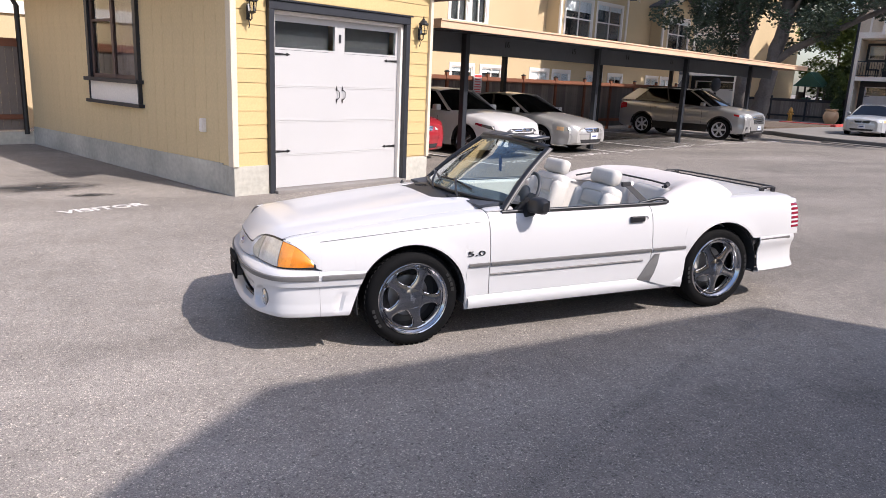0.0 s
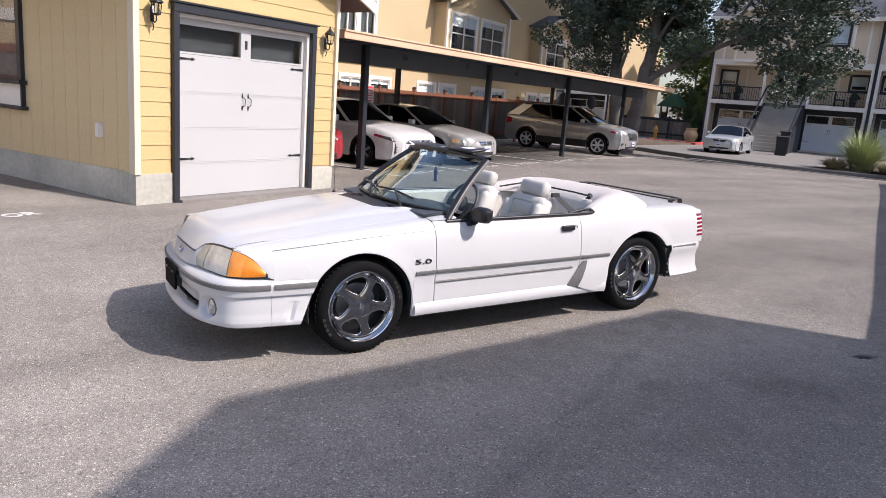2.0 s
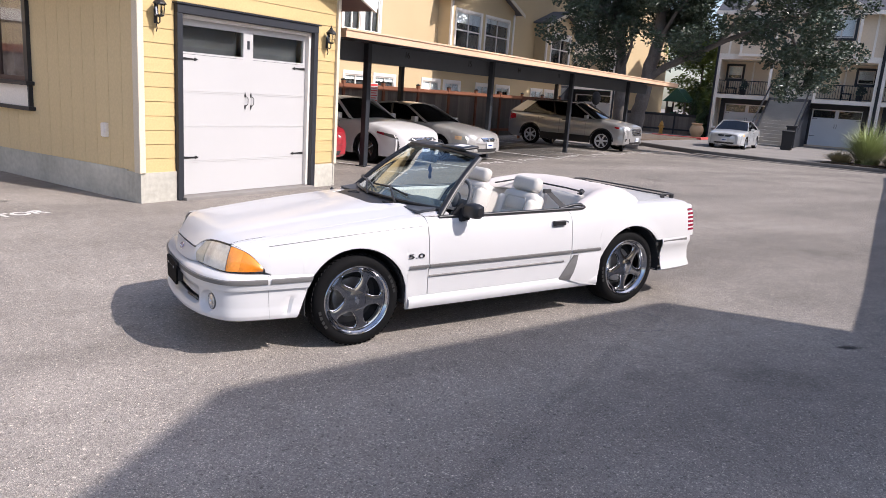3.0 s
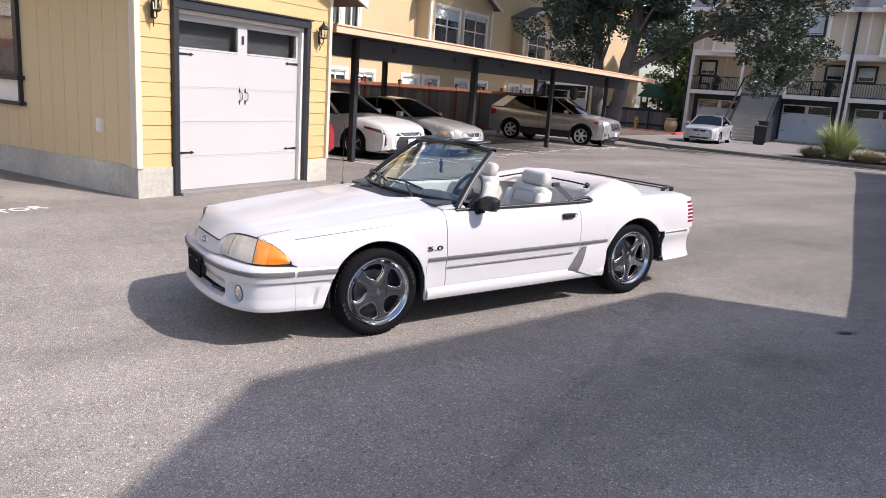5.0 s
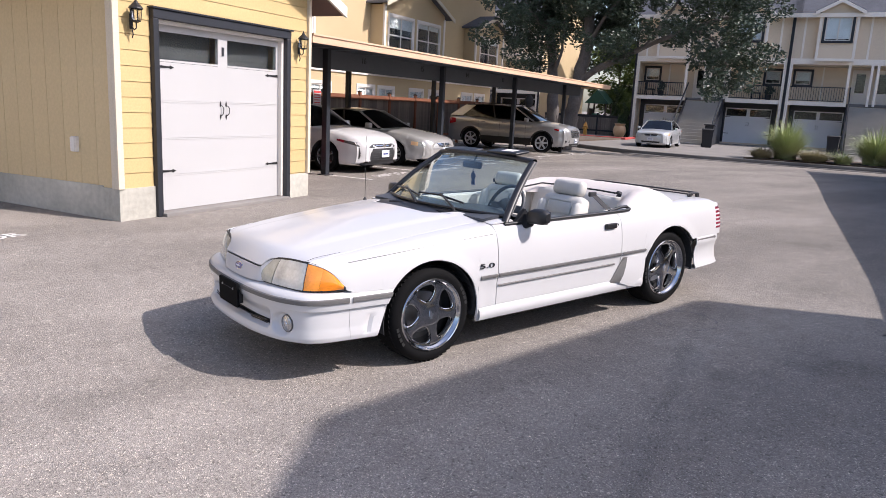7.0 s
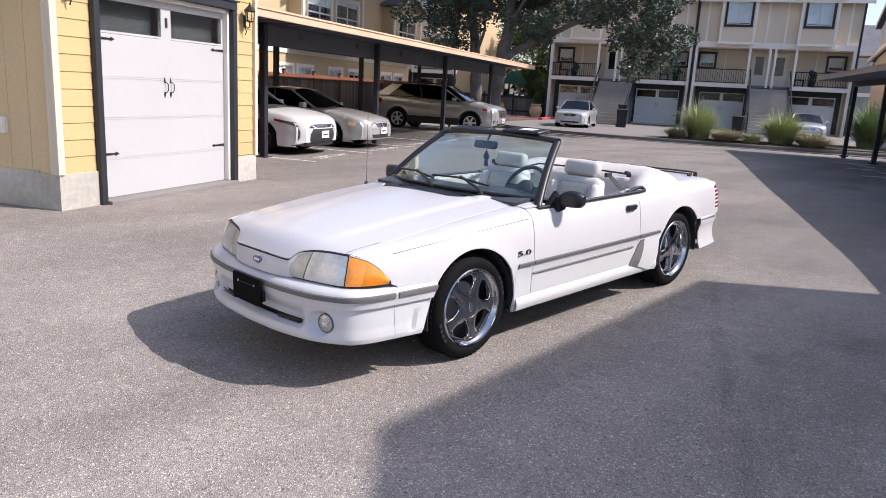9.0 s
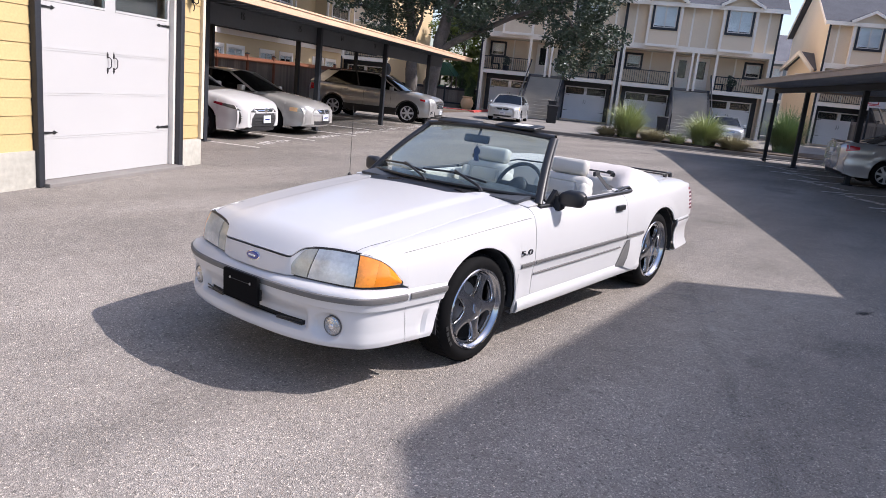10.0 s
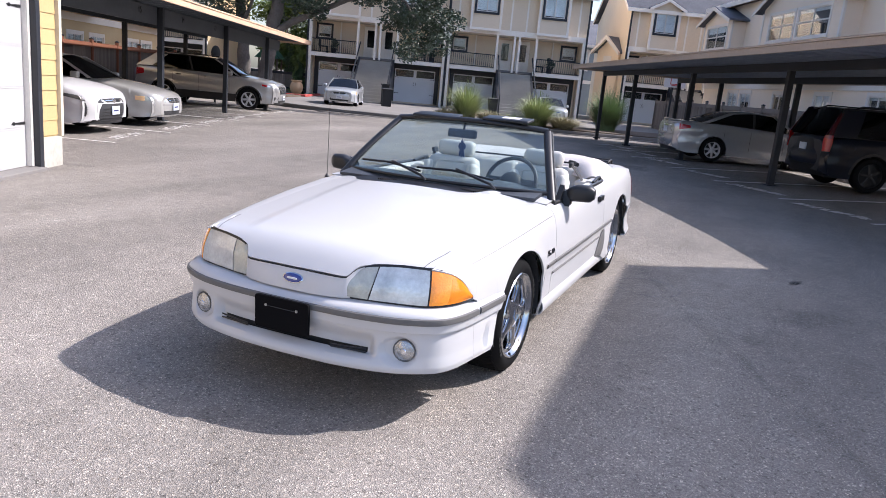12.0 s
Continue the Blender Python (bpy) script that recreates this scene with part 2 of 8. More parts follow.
M = dict(
    asphalt=asphalt(),
    concrete=mat("concrete", (0.40, 0.385, 0.335), 0.85, var=0.45, big=0.9, fine=14, bump=0.3, fvar=0.16),
    # sidewalk: darkened to stand in for tree shade on the paving
    sidewalk=mat("sidewalk_concrete", (0.195, 0.182, 0.17), 0.9, var=0.15, big=0.8, fine=30, bump=0.2),
    kerb=mat("kerb_concrete", (0.15, 0.14, 0.13), 0.9, var=0.25, big=0.9, fine=20, bump=0.3),
    red_paint=mat("red_kerb_paint", (0.45, 0.07, 0.06), 0.7, var=0.25, big=2, fine=20),
    tan=mat("tan_siding", (0.60, 0.47, 0.27), 0.75, var=0.05, big=0.7, fine=30, bump=0.1, rand=0.02),
    yellow=mat("yellow_siding", (0.52, 0.385, 0.18), 0.65, var=0.05, big=0.8, fine=45, bump=0.12, rand=0.03),
    stucco=mat("yellow_stucco", (0.52, 0.40, 0.235), 0.8, var=0.06, big=0.5, fine=30, bump=0.15),
    beige=mat("beige_siding", (0.79, 0.66, 0.495), 0.8, var=0.06, big=0.4, fine=20, bump=0.1),
    taupe=mat("grey_taupe_siding", (0.84, 0.71, 0.57), 0.8, var=0.06, big=0.4, fine=20, bump=0.1),
    # white trim (warmed too) and door paint, brightened for the shaded far fronts
    fartrim=mat("lifted_cream_house_trim", (0.93, 0.86, 0.76), 0.6, var=0.05, big=0.7, fine=20, bump=0.05),
    fardoor=mat("shade_lifted_door_paint", (0.84, 0.845, 0.85), 0.5, var=0.05, big=0.8, fine=40, bump=0.05),
    step=mat("worn_stair_concrete", (0.396, 0.378, 0.346), 0.9, var=0.18, big=0.9, fine=25, bump=0.2),
    cream=mat("cream_trim", (0.62, 0.545, 0.43), 0.6, var=0.05, big=1.0, fine=40, bump=0.05),
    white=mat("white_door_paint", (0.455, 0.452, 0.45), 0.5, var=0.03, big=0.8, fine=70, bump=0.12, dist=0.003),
    whitetrim=mat("white_trim", (0.74, 0.69, 0.63), 0.55, var=0.06, big=1.0, fine=40, bump=0.05),
    darktrim=mat("dark_blue_grey_trim", (0.019, 0.021, 0.027), 0.5, var=0.15, big=1.5, fine=40, bump=0.08),
    black=mat("black_metal", (0.012, 0.012, 0.013), 0.45, var=0.2, big=2, fine=50, bump=0.05),
    post=mat("dark_steel_post", (0.013, 0.016, 0.022), 0.55, var=0.2, big=1.5, fine=40, bump=0.08),
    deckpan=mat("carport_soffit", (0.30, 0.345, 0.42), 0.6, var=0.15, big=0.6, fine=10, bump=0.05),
    fascia_grey=mat("weathered_grey_tan_fascia", (0.40, 0.33, 0.27), 0.7, var=0.14, big=1.0, fine=20, bump=0.1),
    paleamber=mat("pale_amber_lens", (0.90, 0.58, 0.30), 0.15, var=0.12, big=20, fine=90, bump=0.3, dist=0.004, coat=1.0),
    fascia=mat("weathered_peach_fascia", (0.62, 0.42, 0.28), 0.7, var=0.12, big=1.0, fine=20, bump=0.1),
    farshingle=mat("blue_grey_roof_shingles", (0.062, 0.066, 0.08), 0.9, var=0.25, big=1.0, fine=12, bump=0.4, dist=0.03, fvar=0.25),
    shingle=mat("dark_roof_shingles", (0.11, 0.112, 0.128), 0.9, var=0.25, big=1.0, fine=12, bump=0.4, dist=0.03, fvar=0.25),
    fencewood=mat("weathered_fence_wood", (0.165, 0.142, 0.125), 0.85, var=0.2, big=1.0, fine=30, bump=0.25, rand=0.25),
    fencered=mat("red_stained_wood", (0.22, 0.085, 0.045), 0.8, var=0.2, big=1.0, fine=30, bump=0.2, rand=0.12),
    paintline=mat("worn_white_line_paint", (0.58, 0.55, 0.52), 0.8, var=0.25, big=3.0, fine=35, bump=0.2, fvar=0.25),
    pane=glass("window_glass"),
    # blind: kept bright also to stand in for sky mirrored in the panes
    blind=mat("window_blind", (0.80, 0.81, 0.83), 0.8, var=0.2, big=1.5, fine=8, bump=0.0),
    # room: near-black sheets close behind the panes stand in for unlit rooms
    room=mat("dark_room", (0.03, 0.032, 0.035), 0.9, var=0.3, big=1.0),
    # bark carries the shade of the leaves in its darkened base colour
    bark=mat("grey_tree_bark", (0.135, 0.12, 0.11), 0.9, var=0.3, big=2.0, fine=14, bump=0.6, dist=0.03, fvar=0.25),
    leaf=mat("dark_green_leaf", (0.044, 0.066, 0.040), 0.40, var=0.25, big=0.8, fine=6, bump=0.0, fvar=0.2),
    leaf2=mat("light_green_leaf", (0.10, 0.15, 0.035), 0.6, var=0.25, big=0.8, fine=6, bump=0.0, fvar=0.2),
    cypress=mat("cypress_green", (0.035, 0.07, 0.025), 0.7, var=0.25, big=1.0, fine=8, bump=0.0),
    grass=mat("ornamental_grass", (0.33, 0.38, 0.17), 0.6, var=0.3, big=1.2, fine=6, bump=0.0),
    grassdark=mat("dark_ornamental_grass", (0.20, 0.27, 0.12), 0.6, var=0.3, big=1.2, fine=6, bump=0.0),
    drygrass=mat("dry_grass", (0.34, 0.31, 0.20), 0.7, var=0.25, big=1.0, fine=8, bump=0.0),
    soil=mat("bark_mulch", (0.10, 0.075, 0.055), 0.95, var=0.3, big=1.0, fine=20, bump=0.5, dist=0.03, fvar=0.3),
    terracotta=mat("glazed_tan_pot", (0.50, 0.34, 0.20), 0.4, var=0.1, big=4),
    hydrant=mat("yellow_hydrant_paint", (0.55, 0.28, 0.05), 0.5, var=0.1, big=5),
    plastic_green=mat("green_plastic", (0.02, 0.10, 0.07), 0.5, var=0.1),
    lamp_glass=glass("lantern_glass", (0.85, 0.85, 0.8), 0.15),
    tyre=mat("tyre_rubber", (0.006, 0.006, 0.0065), 0.8, spec=0.12, var=0.15, big=6, fine=80, bump=0.1, dist=0.003),
    chrome=mat("chrome", (0.75, 0.76, 0.78), 0.07, 1.0, var=0.03, big=4, bump=0.0),
    rimchrome=mat("dark_polished_rim", (0.50, 0.51, 0.53), 0.09, 1.0, var=0.04, big=4, bump=0.0),
    alloy=mat("brushed_alloy", (0.42, 0.43, 0.45), 0.3, 1.0, var=0.08, big=6, bump=0.0),
    greymetal=mat("grey_painted_wheel", (0.20, 0.205, 0.22), 0.25, 0.8, var=0.06, big=6, bump=0.0),
    spokemetal=mat("dark_chrome", (0.40, 0.405, 0.42), 0.12, 1.0, var=0.05, big=6, bump=0.0),
    carwhite=mat("white_car_paint", (0.57, 0.562, 0.562), 0.33, 0.0, var=0.012, big=0.8, fine=6, bump=0.0, coat=0.45, fvar=0.006),
    carbeige=mat("beige_metallic_paint", (0.47, 0.46, 0.44), 0.3, 0.35, var=0.02, bump=0.0, coat=1.0),
    carsilver=mat("silver_metallic_paint", (0.56, 0.58, 0.60), 0.3, 0.35, var=0.02, bump=0.0, coat=1.0),
    # the silver paint darkened for the SUV standing in carport shade
    carsilver_shade=mat("shaded_silver_metallic_paint", (0.42, 0.415, 0.41), 0.3, 0.5, var=0.02, bump=0.0, coat=0.8),
    carsteel=mat("steel_grey_metallic_paint", (0.52, 0.535, 0.57), 0.25, 0.55, var=0.02, bump=0.0, coat=0.8),
    carnavy=mat("dark_navy_paint", (0.005, 0.007, 0.016), 0.3, 0.0, var=0.05, bump=0.0, coat=0.1, spec=0.3),
    carred=mat("red_car_paint", (0.35, 0.02, 0.03), 0.3, 0.1, var=0.05, bump=0.0, coat=1.0),
    carglass=glass("tinted_car_glass", (0.035, 0.042, 0.048)),
    windscreen=glass("clear_windscreen", (0.68, 0.82, 0.82)),
    blacktrim=mat("black_plastic_trim", (0.014, 0.014, 0.016), 0.42, var=0.1, big=4, fine=90, bump=0.06, dist=0.002),
    greytrim=mat("grey_rub_strip", (0.13, 0.125, 0.12), 0.5, var=0.06, big=4, bump=0.0),
    foglens=mat("fluted_fog_lens", (0.40, 0.41, 0.42), 0.12, 0.75, var=0.4, big=40, fine=120, bump=0.6, dist=0.006, coat=1.0),
    darklens=mat("dark_slim_headlamp", (0.10, 0.105, 0.11), 0.10, 0.3, var=0.5, big=18, bump=0.0, coat=1.0),
    silverwheel=mat("silver_painted_wheel", (0.55, 0.555, 0.57), 0.3, 0.2, var=0.05, bump=0.0),
    browntrim=mat("dark_brown_trim", (0.10, 0.06, 0.05), 0.6, var=0.1, bump=0.05),
    beam=mat("slate_painted_steel", (0.07, 0.077, 0.087), 0.6, var=0.15, big=0.8, fine=12, bump=0.05),
    # the soffit colour darkened for the shade under the near carport
    darkpan=mat("shaded_carport_soffit", (0.10, 0.115, 0.135), 0.6, var=0.15, big=0.6, fine=10, bump=0.05),
    softgrey=mat("grey_vent_plastic", (0.30, 0.29, 0.285), 0.5, var=0.06, big=4, bump=0.0),
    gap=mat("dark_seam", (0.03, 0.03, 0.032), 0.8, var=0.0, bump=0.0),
    leather=mat("light_grey_leather", (0.56, 0.535, 0.495), 0.5, var=0.06, big=6, fine=120, bump=0.12, dist=0.003),
    vinyl=mat("white_vinyl_boot", (0.60, 0.55, 0.515), 0.5, var=0.03, big=3, fine=90, bump=0.1, dist=0.004),
    dash=mat("dark_grey_dash", (0.05, 0.055, 0.065), 0.55, var=0.1, big=5, fine=100, bump=0.1, dist=0.002),
    amberclear=mat("light_amber_lens", (0.92, 0.31, 0.035), 0.12, var=0.3, big=16, fine=90, bump=0.4, dist=0.004, coat=1.0),
    amber=mat("amber_lens", (0.92, 0.27, 0.015), 0.15, var=0.08, big=20, fine=90, bump=0.3, dist=0.004, coat=1.0),
    # lens: its mottled tone paints in the patchy reflections of fluted glass
    lens=mat("clear_headlamp_lens", (0.60, 0.625, 0.62), 0.12, 0.30, var=0.40, big=7, fine=60, bump=0.5, dist=0.005, fvar=0.12, coat=1.0),
    lens2=mat("clear_corner_lens", (0.44, 0.45, 0.40), 0.18, 0.25, var=0.25, big=14, fine=110, bump=0.6, dist=0.004, coat=1.0),
    redlens=mat("red_tail_lens", (0.45, 0.015, 0.02), 0.15, var=0.1, big=10, bump=0.1, coat=1.0),
    dimred=mat("dark_red_tail_lens", (0.24, 0.012, 0.03), 0.2, var=0.1, big=10, bump=0.1, coat=0.6),
    pillarred=mat("smoked_red_lens", (0.05, 0.006, 0.01), 0.25, var=0.1, big=10, bump=0.1, coat=0.4),
    badge=mat("blue_badge", (0.02, 0.04, 0.22), 0.2, var=0.05, bump=0.0, coat=1.0),
    plate=mat("pale_number_plate", (0.62, 0.66, 0.72), 0.5, var=0.1, big=10, bump=0.0),
    plateblack=mat("black_plate_cover", (0.005, 0.005, 0.006), 0.8, var=0.1, big=8, bump=0.0, spec=0.08),
    belt=mat("dark_webbing", (0.03, 0.03, 0.032), 0.8, var=0.1, bump=0.1),
    freshener=mat("blue_air_freshener", (0.01, 0.03, 0.12), 0.7, var=0.1, bump=0.0),
    signwhite=mat("sign_white", (0.75, 0.70, 0.68), 0.5, var=0.05, bump=0.0),
    signred=mat("sign_red", (0.65, 0.08, 0.08), 0.5, var=0.05, bump=0.0),
    cloth=mat("dark_matt_cover", (0.02, 0.021, 0.024), 0.8, var=0.2, bump=0.2),
    distant=mat("distant_blue_grey_wall", (0.22, 0.25, 0.27), 0.8, var=0.08, bump=0.0),
)

# ---- building helpers ----
SITE = pose(0, 0, 0, 0, 0, 25)
# the far court lies lower, enlarged about a camera position to fit its view
FAR_VIEWPOINT = Vector((-1.608, 2.158, 1.532))
FAR = Matrix.Translation(FAR_VIEWPOINT) @ Matrix.Scale(1.2, 4) @ Matrix.Translation(-FAR_VIEWPOINT) @ SITE
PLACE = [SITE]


class B:
    """A bmesh with a few shapes to add."""
    def __init__(self):
        self.bm = bmesh.new()

    def box(self, x0, x1, y0, y1, z0, z1, bevel=0.0, m=None):
        mm = Matrix.LocRotScale(((x0 + x1) / 2, (y0 + y1) / 2, (z0 + z1) / 2), None, (abs(x1 - x0), abs(y1 - y0), abs(z1 - z0)))
        r = bmesh.ops.create_cube(self.bm, size=1, matrix=mm)
        vs = r["verts"]
        if m is not None:
            bmesh.ops.transform(self.bm, matrix=m, verts=vs)
        if bevel:
            es = list({e for v in vs for e in v.link_edges})
            bmesh.ops.bevel(self.bm, geom=es, offset=bevel, segments=2, affect='EDGES', profile=0.5)
        return self

    def tube(self, p0, p1, r0, r1=None, seg=12, caps=True):
        r1 = r0 if r1 is None else r1
        p0, p1 = Vector(p0), Vector(p1)
        d = p1 - p0
        q = d.to_track_quat('Z', 'Y').to_matrix().to_4x4()
        bmesh.ops.create_cone(self.bm, cap_ends=caps, segments=seg, radius1=r0, radius2=max(r1, 1e-4), depth=d.length,
                              matrix=Matrix.Translation((p0 + p1) / 2) @ q)
        return self

    def lathe(self, prof, seg=24, m=None, closed=False):
        """prof: (radius, height) pairs turned round z."""
        m = m or Matrix()
        rings = []
        for r, h in prof:
            rings.append([self.bm.verts.new(m @ Vector((r * math.cos(2 * math.pi * i / seg), r * math.sin(2 * math.pi * i / seg), h))) for i in range(seg)])
        n = len(rings)
        for a in range(n if closed else n - 1):
            p, q = rings[a], rings[(a + 1) % n]
            for i in range(seg):
                self.bm.faces.new((p[i], p[(i + 1) % seg], q[(i + 1) % seg], q[i]))
        return self

    def ball(self, c, s, seg=12, m=None):
        mm = Matrix.LocRotScale(c, None, s)
        bmesh.ops.create_uvsphere(self.bm, u_segments=seg, v_segments=max(6, seg // 2 + 2), radius=1, matrix=(m or Matrix()) @ mm)
        return self

    def prism(self, poly, axis, a, b):
        """poly: 2D outline swept along axis from a to b. Axis x: (y, z); y: (x, z); z: (x, y)."""
        def p3(p, t):
            return {"x": (t, p[0], p[1]), "y": (p[0], t, p[1]), "z": (p[0], p[1], t)}[axis]
        lo = [self.bm.verts.new(p3(p, a)) for p in poly]
        hi = [self.bm.verts.new(p3(p, b)) for p in poly]
        n = len(poly)
        self.bm.faces.new(lo)
        self.bm.faces.new(hi[::-1])
        for i in range(n):
            self.bm.faces.new((lo[i], hi[i], hi[(i + 1) % n], lo[(i + 1) % n]))
        return self

    def sheet(self, rows, keep=None):
        """A surface through rows of points (equal length); keep(i, j) says which cells to keep."""
        vs = [[self.bm.verts.new(p) for p in r] for r in rows]
        for i in range(len(vs) - 1):
            for j in range(len(vs[0]) - 1):
                if keep is None or keep(i, j):
                    q = (vs[i][j], vs[i][j + 1], vs[i + 1][j + 1], vs[i + 1][j])
                    if len(set(q)) == 4:
                        self.bm.faces.new(q)
        return self

    def pipe(self, pts, r, seg=8, radii=None, cap=True):
        """A round bar along points."""
        pts = [Vector(p) for p in pts]
        rings = []
        for i, p in enumerate(pts):
            d = (pts[min(i + 1, len(pts) - 1)] - pts[max(i - 1, 0)]).normalized()
            q = d.to_track_quat('Z', 'Y').to_matrix()
            rr = radii[i] if radii else r
            rings.append([self.bm.verts.new(p + q @ Vector((rr * math.cos(2 * math.pi * k / seg), rr * math.sin(2 * math.pi * k / seg), 0))) for k in range(seg)])
        for a in range(len(rings) - 1):
            p, q = rings[a], rings[a + 1]
            # keep rings lined up
            best = min(range(seg), key=lambda s: sum((p[i].co - q[(i + s) % seg].co).length_squared for i in range(seg)))
            rings[a + 1] = q = q[best:] + q[:best]
            for i in range(seg):
                self.bm.faces.new((p[i], p[(i + 1) % seg], q[(i + 1) % seg], q[i]))
        if cap:
            self.bm.faces.new(rings[0])
            self.bm.faces.new(rings[-1][::-1])
        return self

    def mesh(self, name, material, smooth=None, weld=0.0):
        if weld:
            bmesh.ops.remove_doubles(self.bm, verts=self.bm.verts, dist=weld)
        bmesh.ops.recalc_face_normals(self.bm, faces=self.bm.faces)
        me = bpy.data.meshes.new(name)
        self.bm.edges.index_update()
        rim = [e.index for e in self.bm.edges if e.is_boundary]
        self.bm.to_mesh(me)
        self.bm.free()
        me.materials.append(material)
        if smooth is not None:
            for f in me.polygons:
                f.use_smooth = True
            me.set_sharp_from_angle(angle=radians(smooth))
            for i in rim:
                me.edges[i].use_edge_sharp = True
        return me


def part(name, b, material, parent, label="", smooth=None, solid=0.0, weld=0.0, off=-1.0):
    ob = new(name, b.mesh(name, material, smooth, weld) if isinstance(b, B) else b)
    ob.parent = parent
    if label:
        ob["label"] = label
    if solid:
        s = ob.modifiers.new("thickness", 'SOLIDIFY')
        s.thickness, s.offset = solid, off
    return ob


def thing(name, label, category, at=(0, 0, 0), rz=0.0, kind="", group="", frame_=None):
    frame_ = frame_ if frame_ is not None else PLACE[0]
    ob = new(name)
    ob.empty_display_size = 0.1
    ob.matrix_basis = frame_ @ pose(*at, 0, 0, rz)
    return tagged(ob, label, category, group, kind)


def solo(name, b, material, label, category, at=(0, 0, 0), rz=0.0, kind="", group="", smooth=None, frame_=None):
    frame_ = frame_ if frame_ is not None else PLACE[0]
    ob = new(name, b.mesh(name, material, smooth))
    ob.matrix_basis = frame_ @ pose(*at, 0, 0, rz)
    return tagged(ob, label, category, group, kind)


def tab(x, pts):
    """Smooth-ish interpolation through (x, value) pairs."""
    xs, vs = [p[0] for p in pts], [p[1] for p in pts]
    if x <= xs[0]:
        return vs[0]
    if x >= xs[-1]:
        return vs[-1]
    i = max(k for k in range(len(xs) - 1) if xs[k] <= x)
    def slope(k):
        if k == 0:
            return (vs[1] - vs[0]) / (xs[1] - xs[0])
        if k == len(xs) - 1:
            return (vs[-1] - vs[-2]) / (xs[-1] - xs[-2])
        a, c = (vs[k] - vs[k - 1]) / (xs[k] - xs[k - 1]), (vs[k + 1] - vs[k]) / (xs[k + 1] - xs[k])
        return 0.0 if a * c <= 0 else 2 * a * c / (a + c)
    h = xs[i + 1] - xs[i]
    s = (x - xs[i]) / h
    return (vs[i] * (2 * s**3 - 3 * s**2 + 1) + slope(i) * h * (s**3 - 2 * s**2 + s) + vs[i + 1] * (3 * s**2 - 2 * s**3) + slope(i + 1) * h * (s**3 - s**2))


def ground_z(x, y):
    """The lot is level but for a slight fall along the parked convertible."""
    w = 1.0 if y < 5.5 else max(0.0, 1 - (y - 5.5) / 3.5)
    w = w * w * (3 - 2 * w)
    lx = min(max(x, -6.0), 7.0)
    fade = 1.0 if x < 5.2 else max(0.0, 1 - (x - 5.2) / 9.0)
    # a shallow dip that lets the leaning convertible's far wheels meet the ground
    fy = 1.0 - min(max((y - 6.3) / 2.5, 0.0), 1.0)
    fx = min(max((x + 2.5) / 1.5, 0.0), 1.0) * min(max((7.2 - x) / 1.5, 0.0), 1.0)
    dip = 0.014 * min(max(y - 4.3, 0.0), 1.7) * fy * fx
    # the far end of the court falls away to meet the enlarged far layout
    u = x * math.cos(radians(25)) + y * math.sin(radians(25))
    fall = 0.34 * min(max((u - 20.0) / 14.7, 0.0), 1.0) ** 2
    return w * fade * (0.026 * (lx - 4.39)) - dip - fall

# ---- ground and road ----
def spread(lo, hi, step, far):
    a = list(np.arange(lo, hi + 1e-6, step))
    d, out_lo, out_hi = step, [], []
    x, y = lo, hi
    while y < far:
        d *= 1.5
        x, y = x - d, y + d
        out_lo.append(x)
        out_hi.append(y)
    return out_lo[::-1] + a + out_hi


gx, gy = spread(-7, 45, 0.65, 900), spread(-12, 34, 0.65, 900)
gb = B().sheet([[(x, y, ground_z(x, y)) for y in gy] for x in gx])
ground = new("ground", gb.mesh("ground", M["asphalt"], 60))
tagged(ground, "grey worn asphalt parking court with pale aggregate", "asphalt", kind="structure")


def text_mesh(body, size, material, extrude=0.002, bold=0.0):
    cu = bpy.data.curves.new("lettering", 'FONT')
    cu.body, cu.size, cu.extrude, cu.offset = body, size, extrude, bold
    cu.align_x = 'CENTER'
    ob = bpy.data.objects.new("lettering", cu)
    scene.collection.objects.link(ob)
    me = bpy.data.meshes.new_from_object(ob.evaluated_get(bpy.context.evaluated_depsgraph_get()))
    bpy.data.objects.remove(ob)
    me.materials.clear()
    me.materials.append(material)
    return me


def ground_mark(name, me, label, u, v, rz=0.0, lift=0.006):
    ob = new(name, me)
    p = SITE @ Vector((u, v, 0))
    ob.matrix_basis = pose(p.x, p.y, ground_z(p.x, p.y) + lift, 0, 0, 25 + rz)
    return tagged(ob, label, "road marking", kind="structure")


ground_mark("visitor_lettering", text_mesh("VISITOR", 0.275, M["paintline"], bold=0.007), "worn white VISITOR lettering painted on asphalt", 3.66, 8.38, 2)

line_bm = B().box(-0.042, 0.042, 0, 6.0, -0.002, 0.002)
line_me = line_bm.mesh("stall_line", M["paintline"])
for k in range(8):
    ground_mark("stall_line", line_me, "thin white parking stall line", 11.95 + 2.58 * k, 9.0)
for k in range(-1, 7):
    ground_mark("stall_line", line_me, "thin white slanting parking stall line", 10.15 + 2.4 * k, min(-2.0, -3.11 + 0.29 * k), 201.5)
random.seed(3)
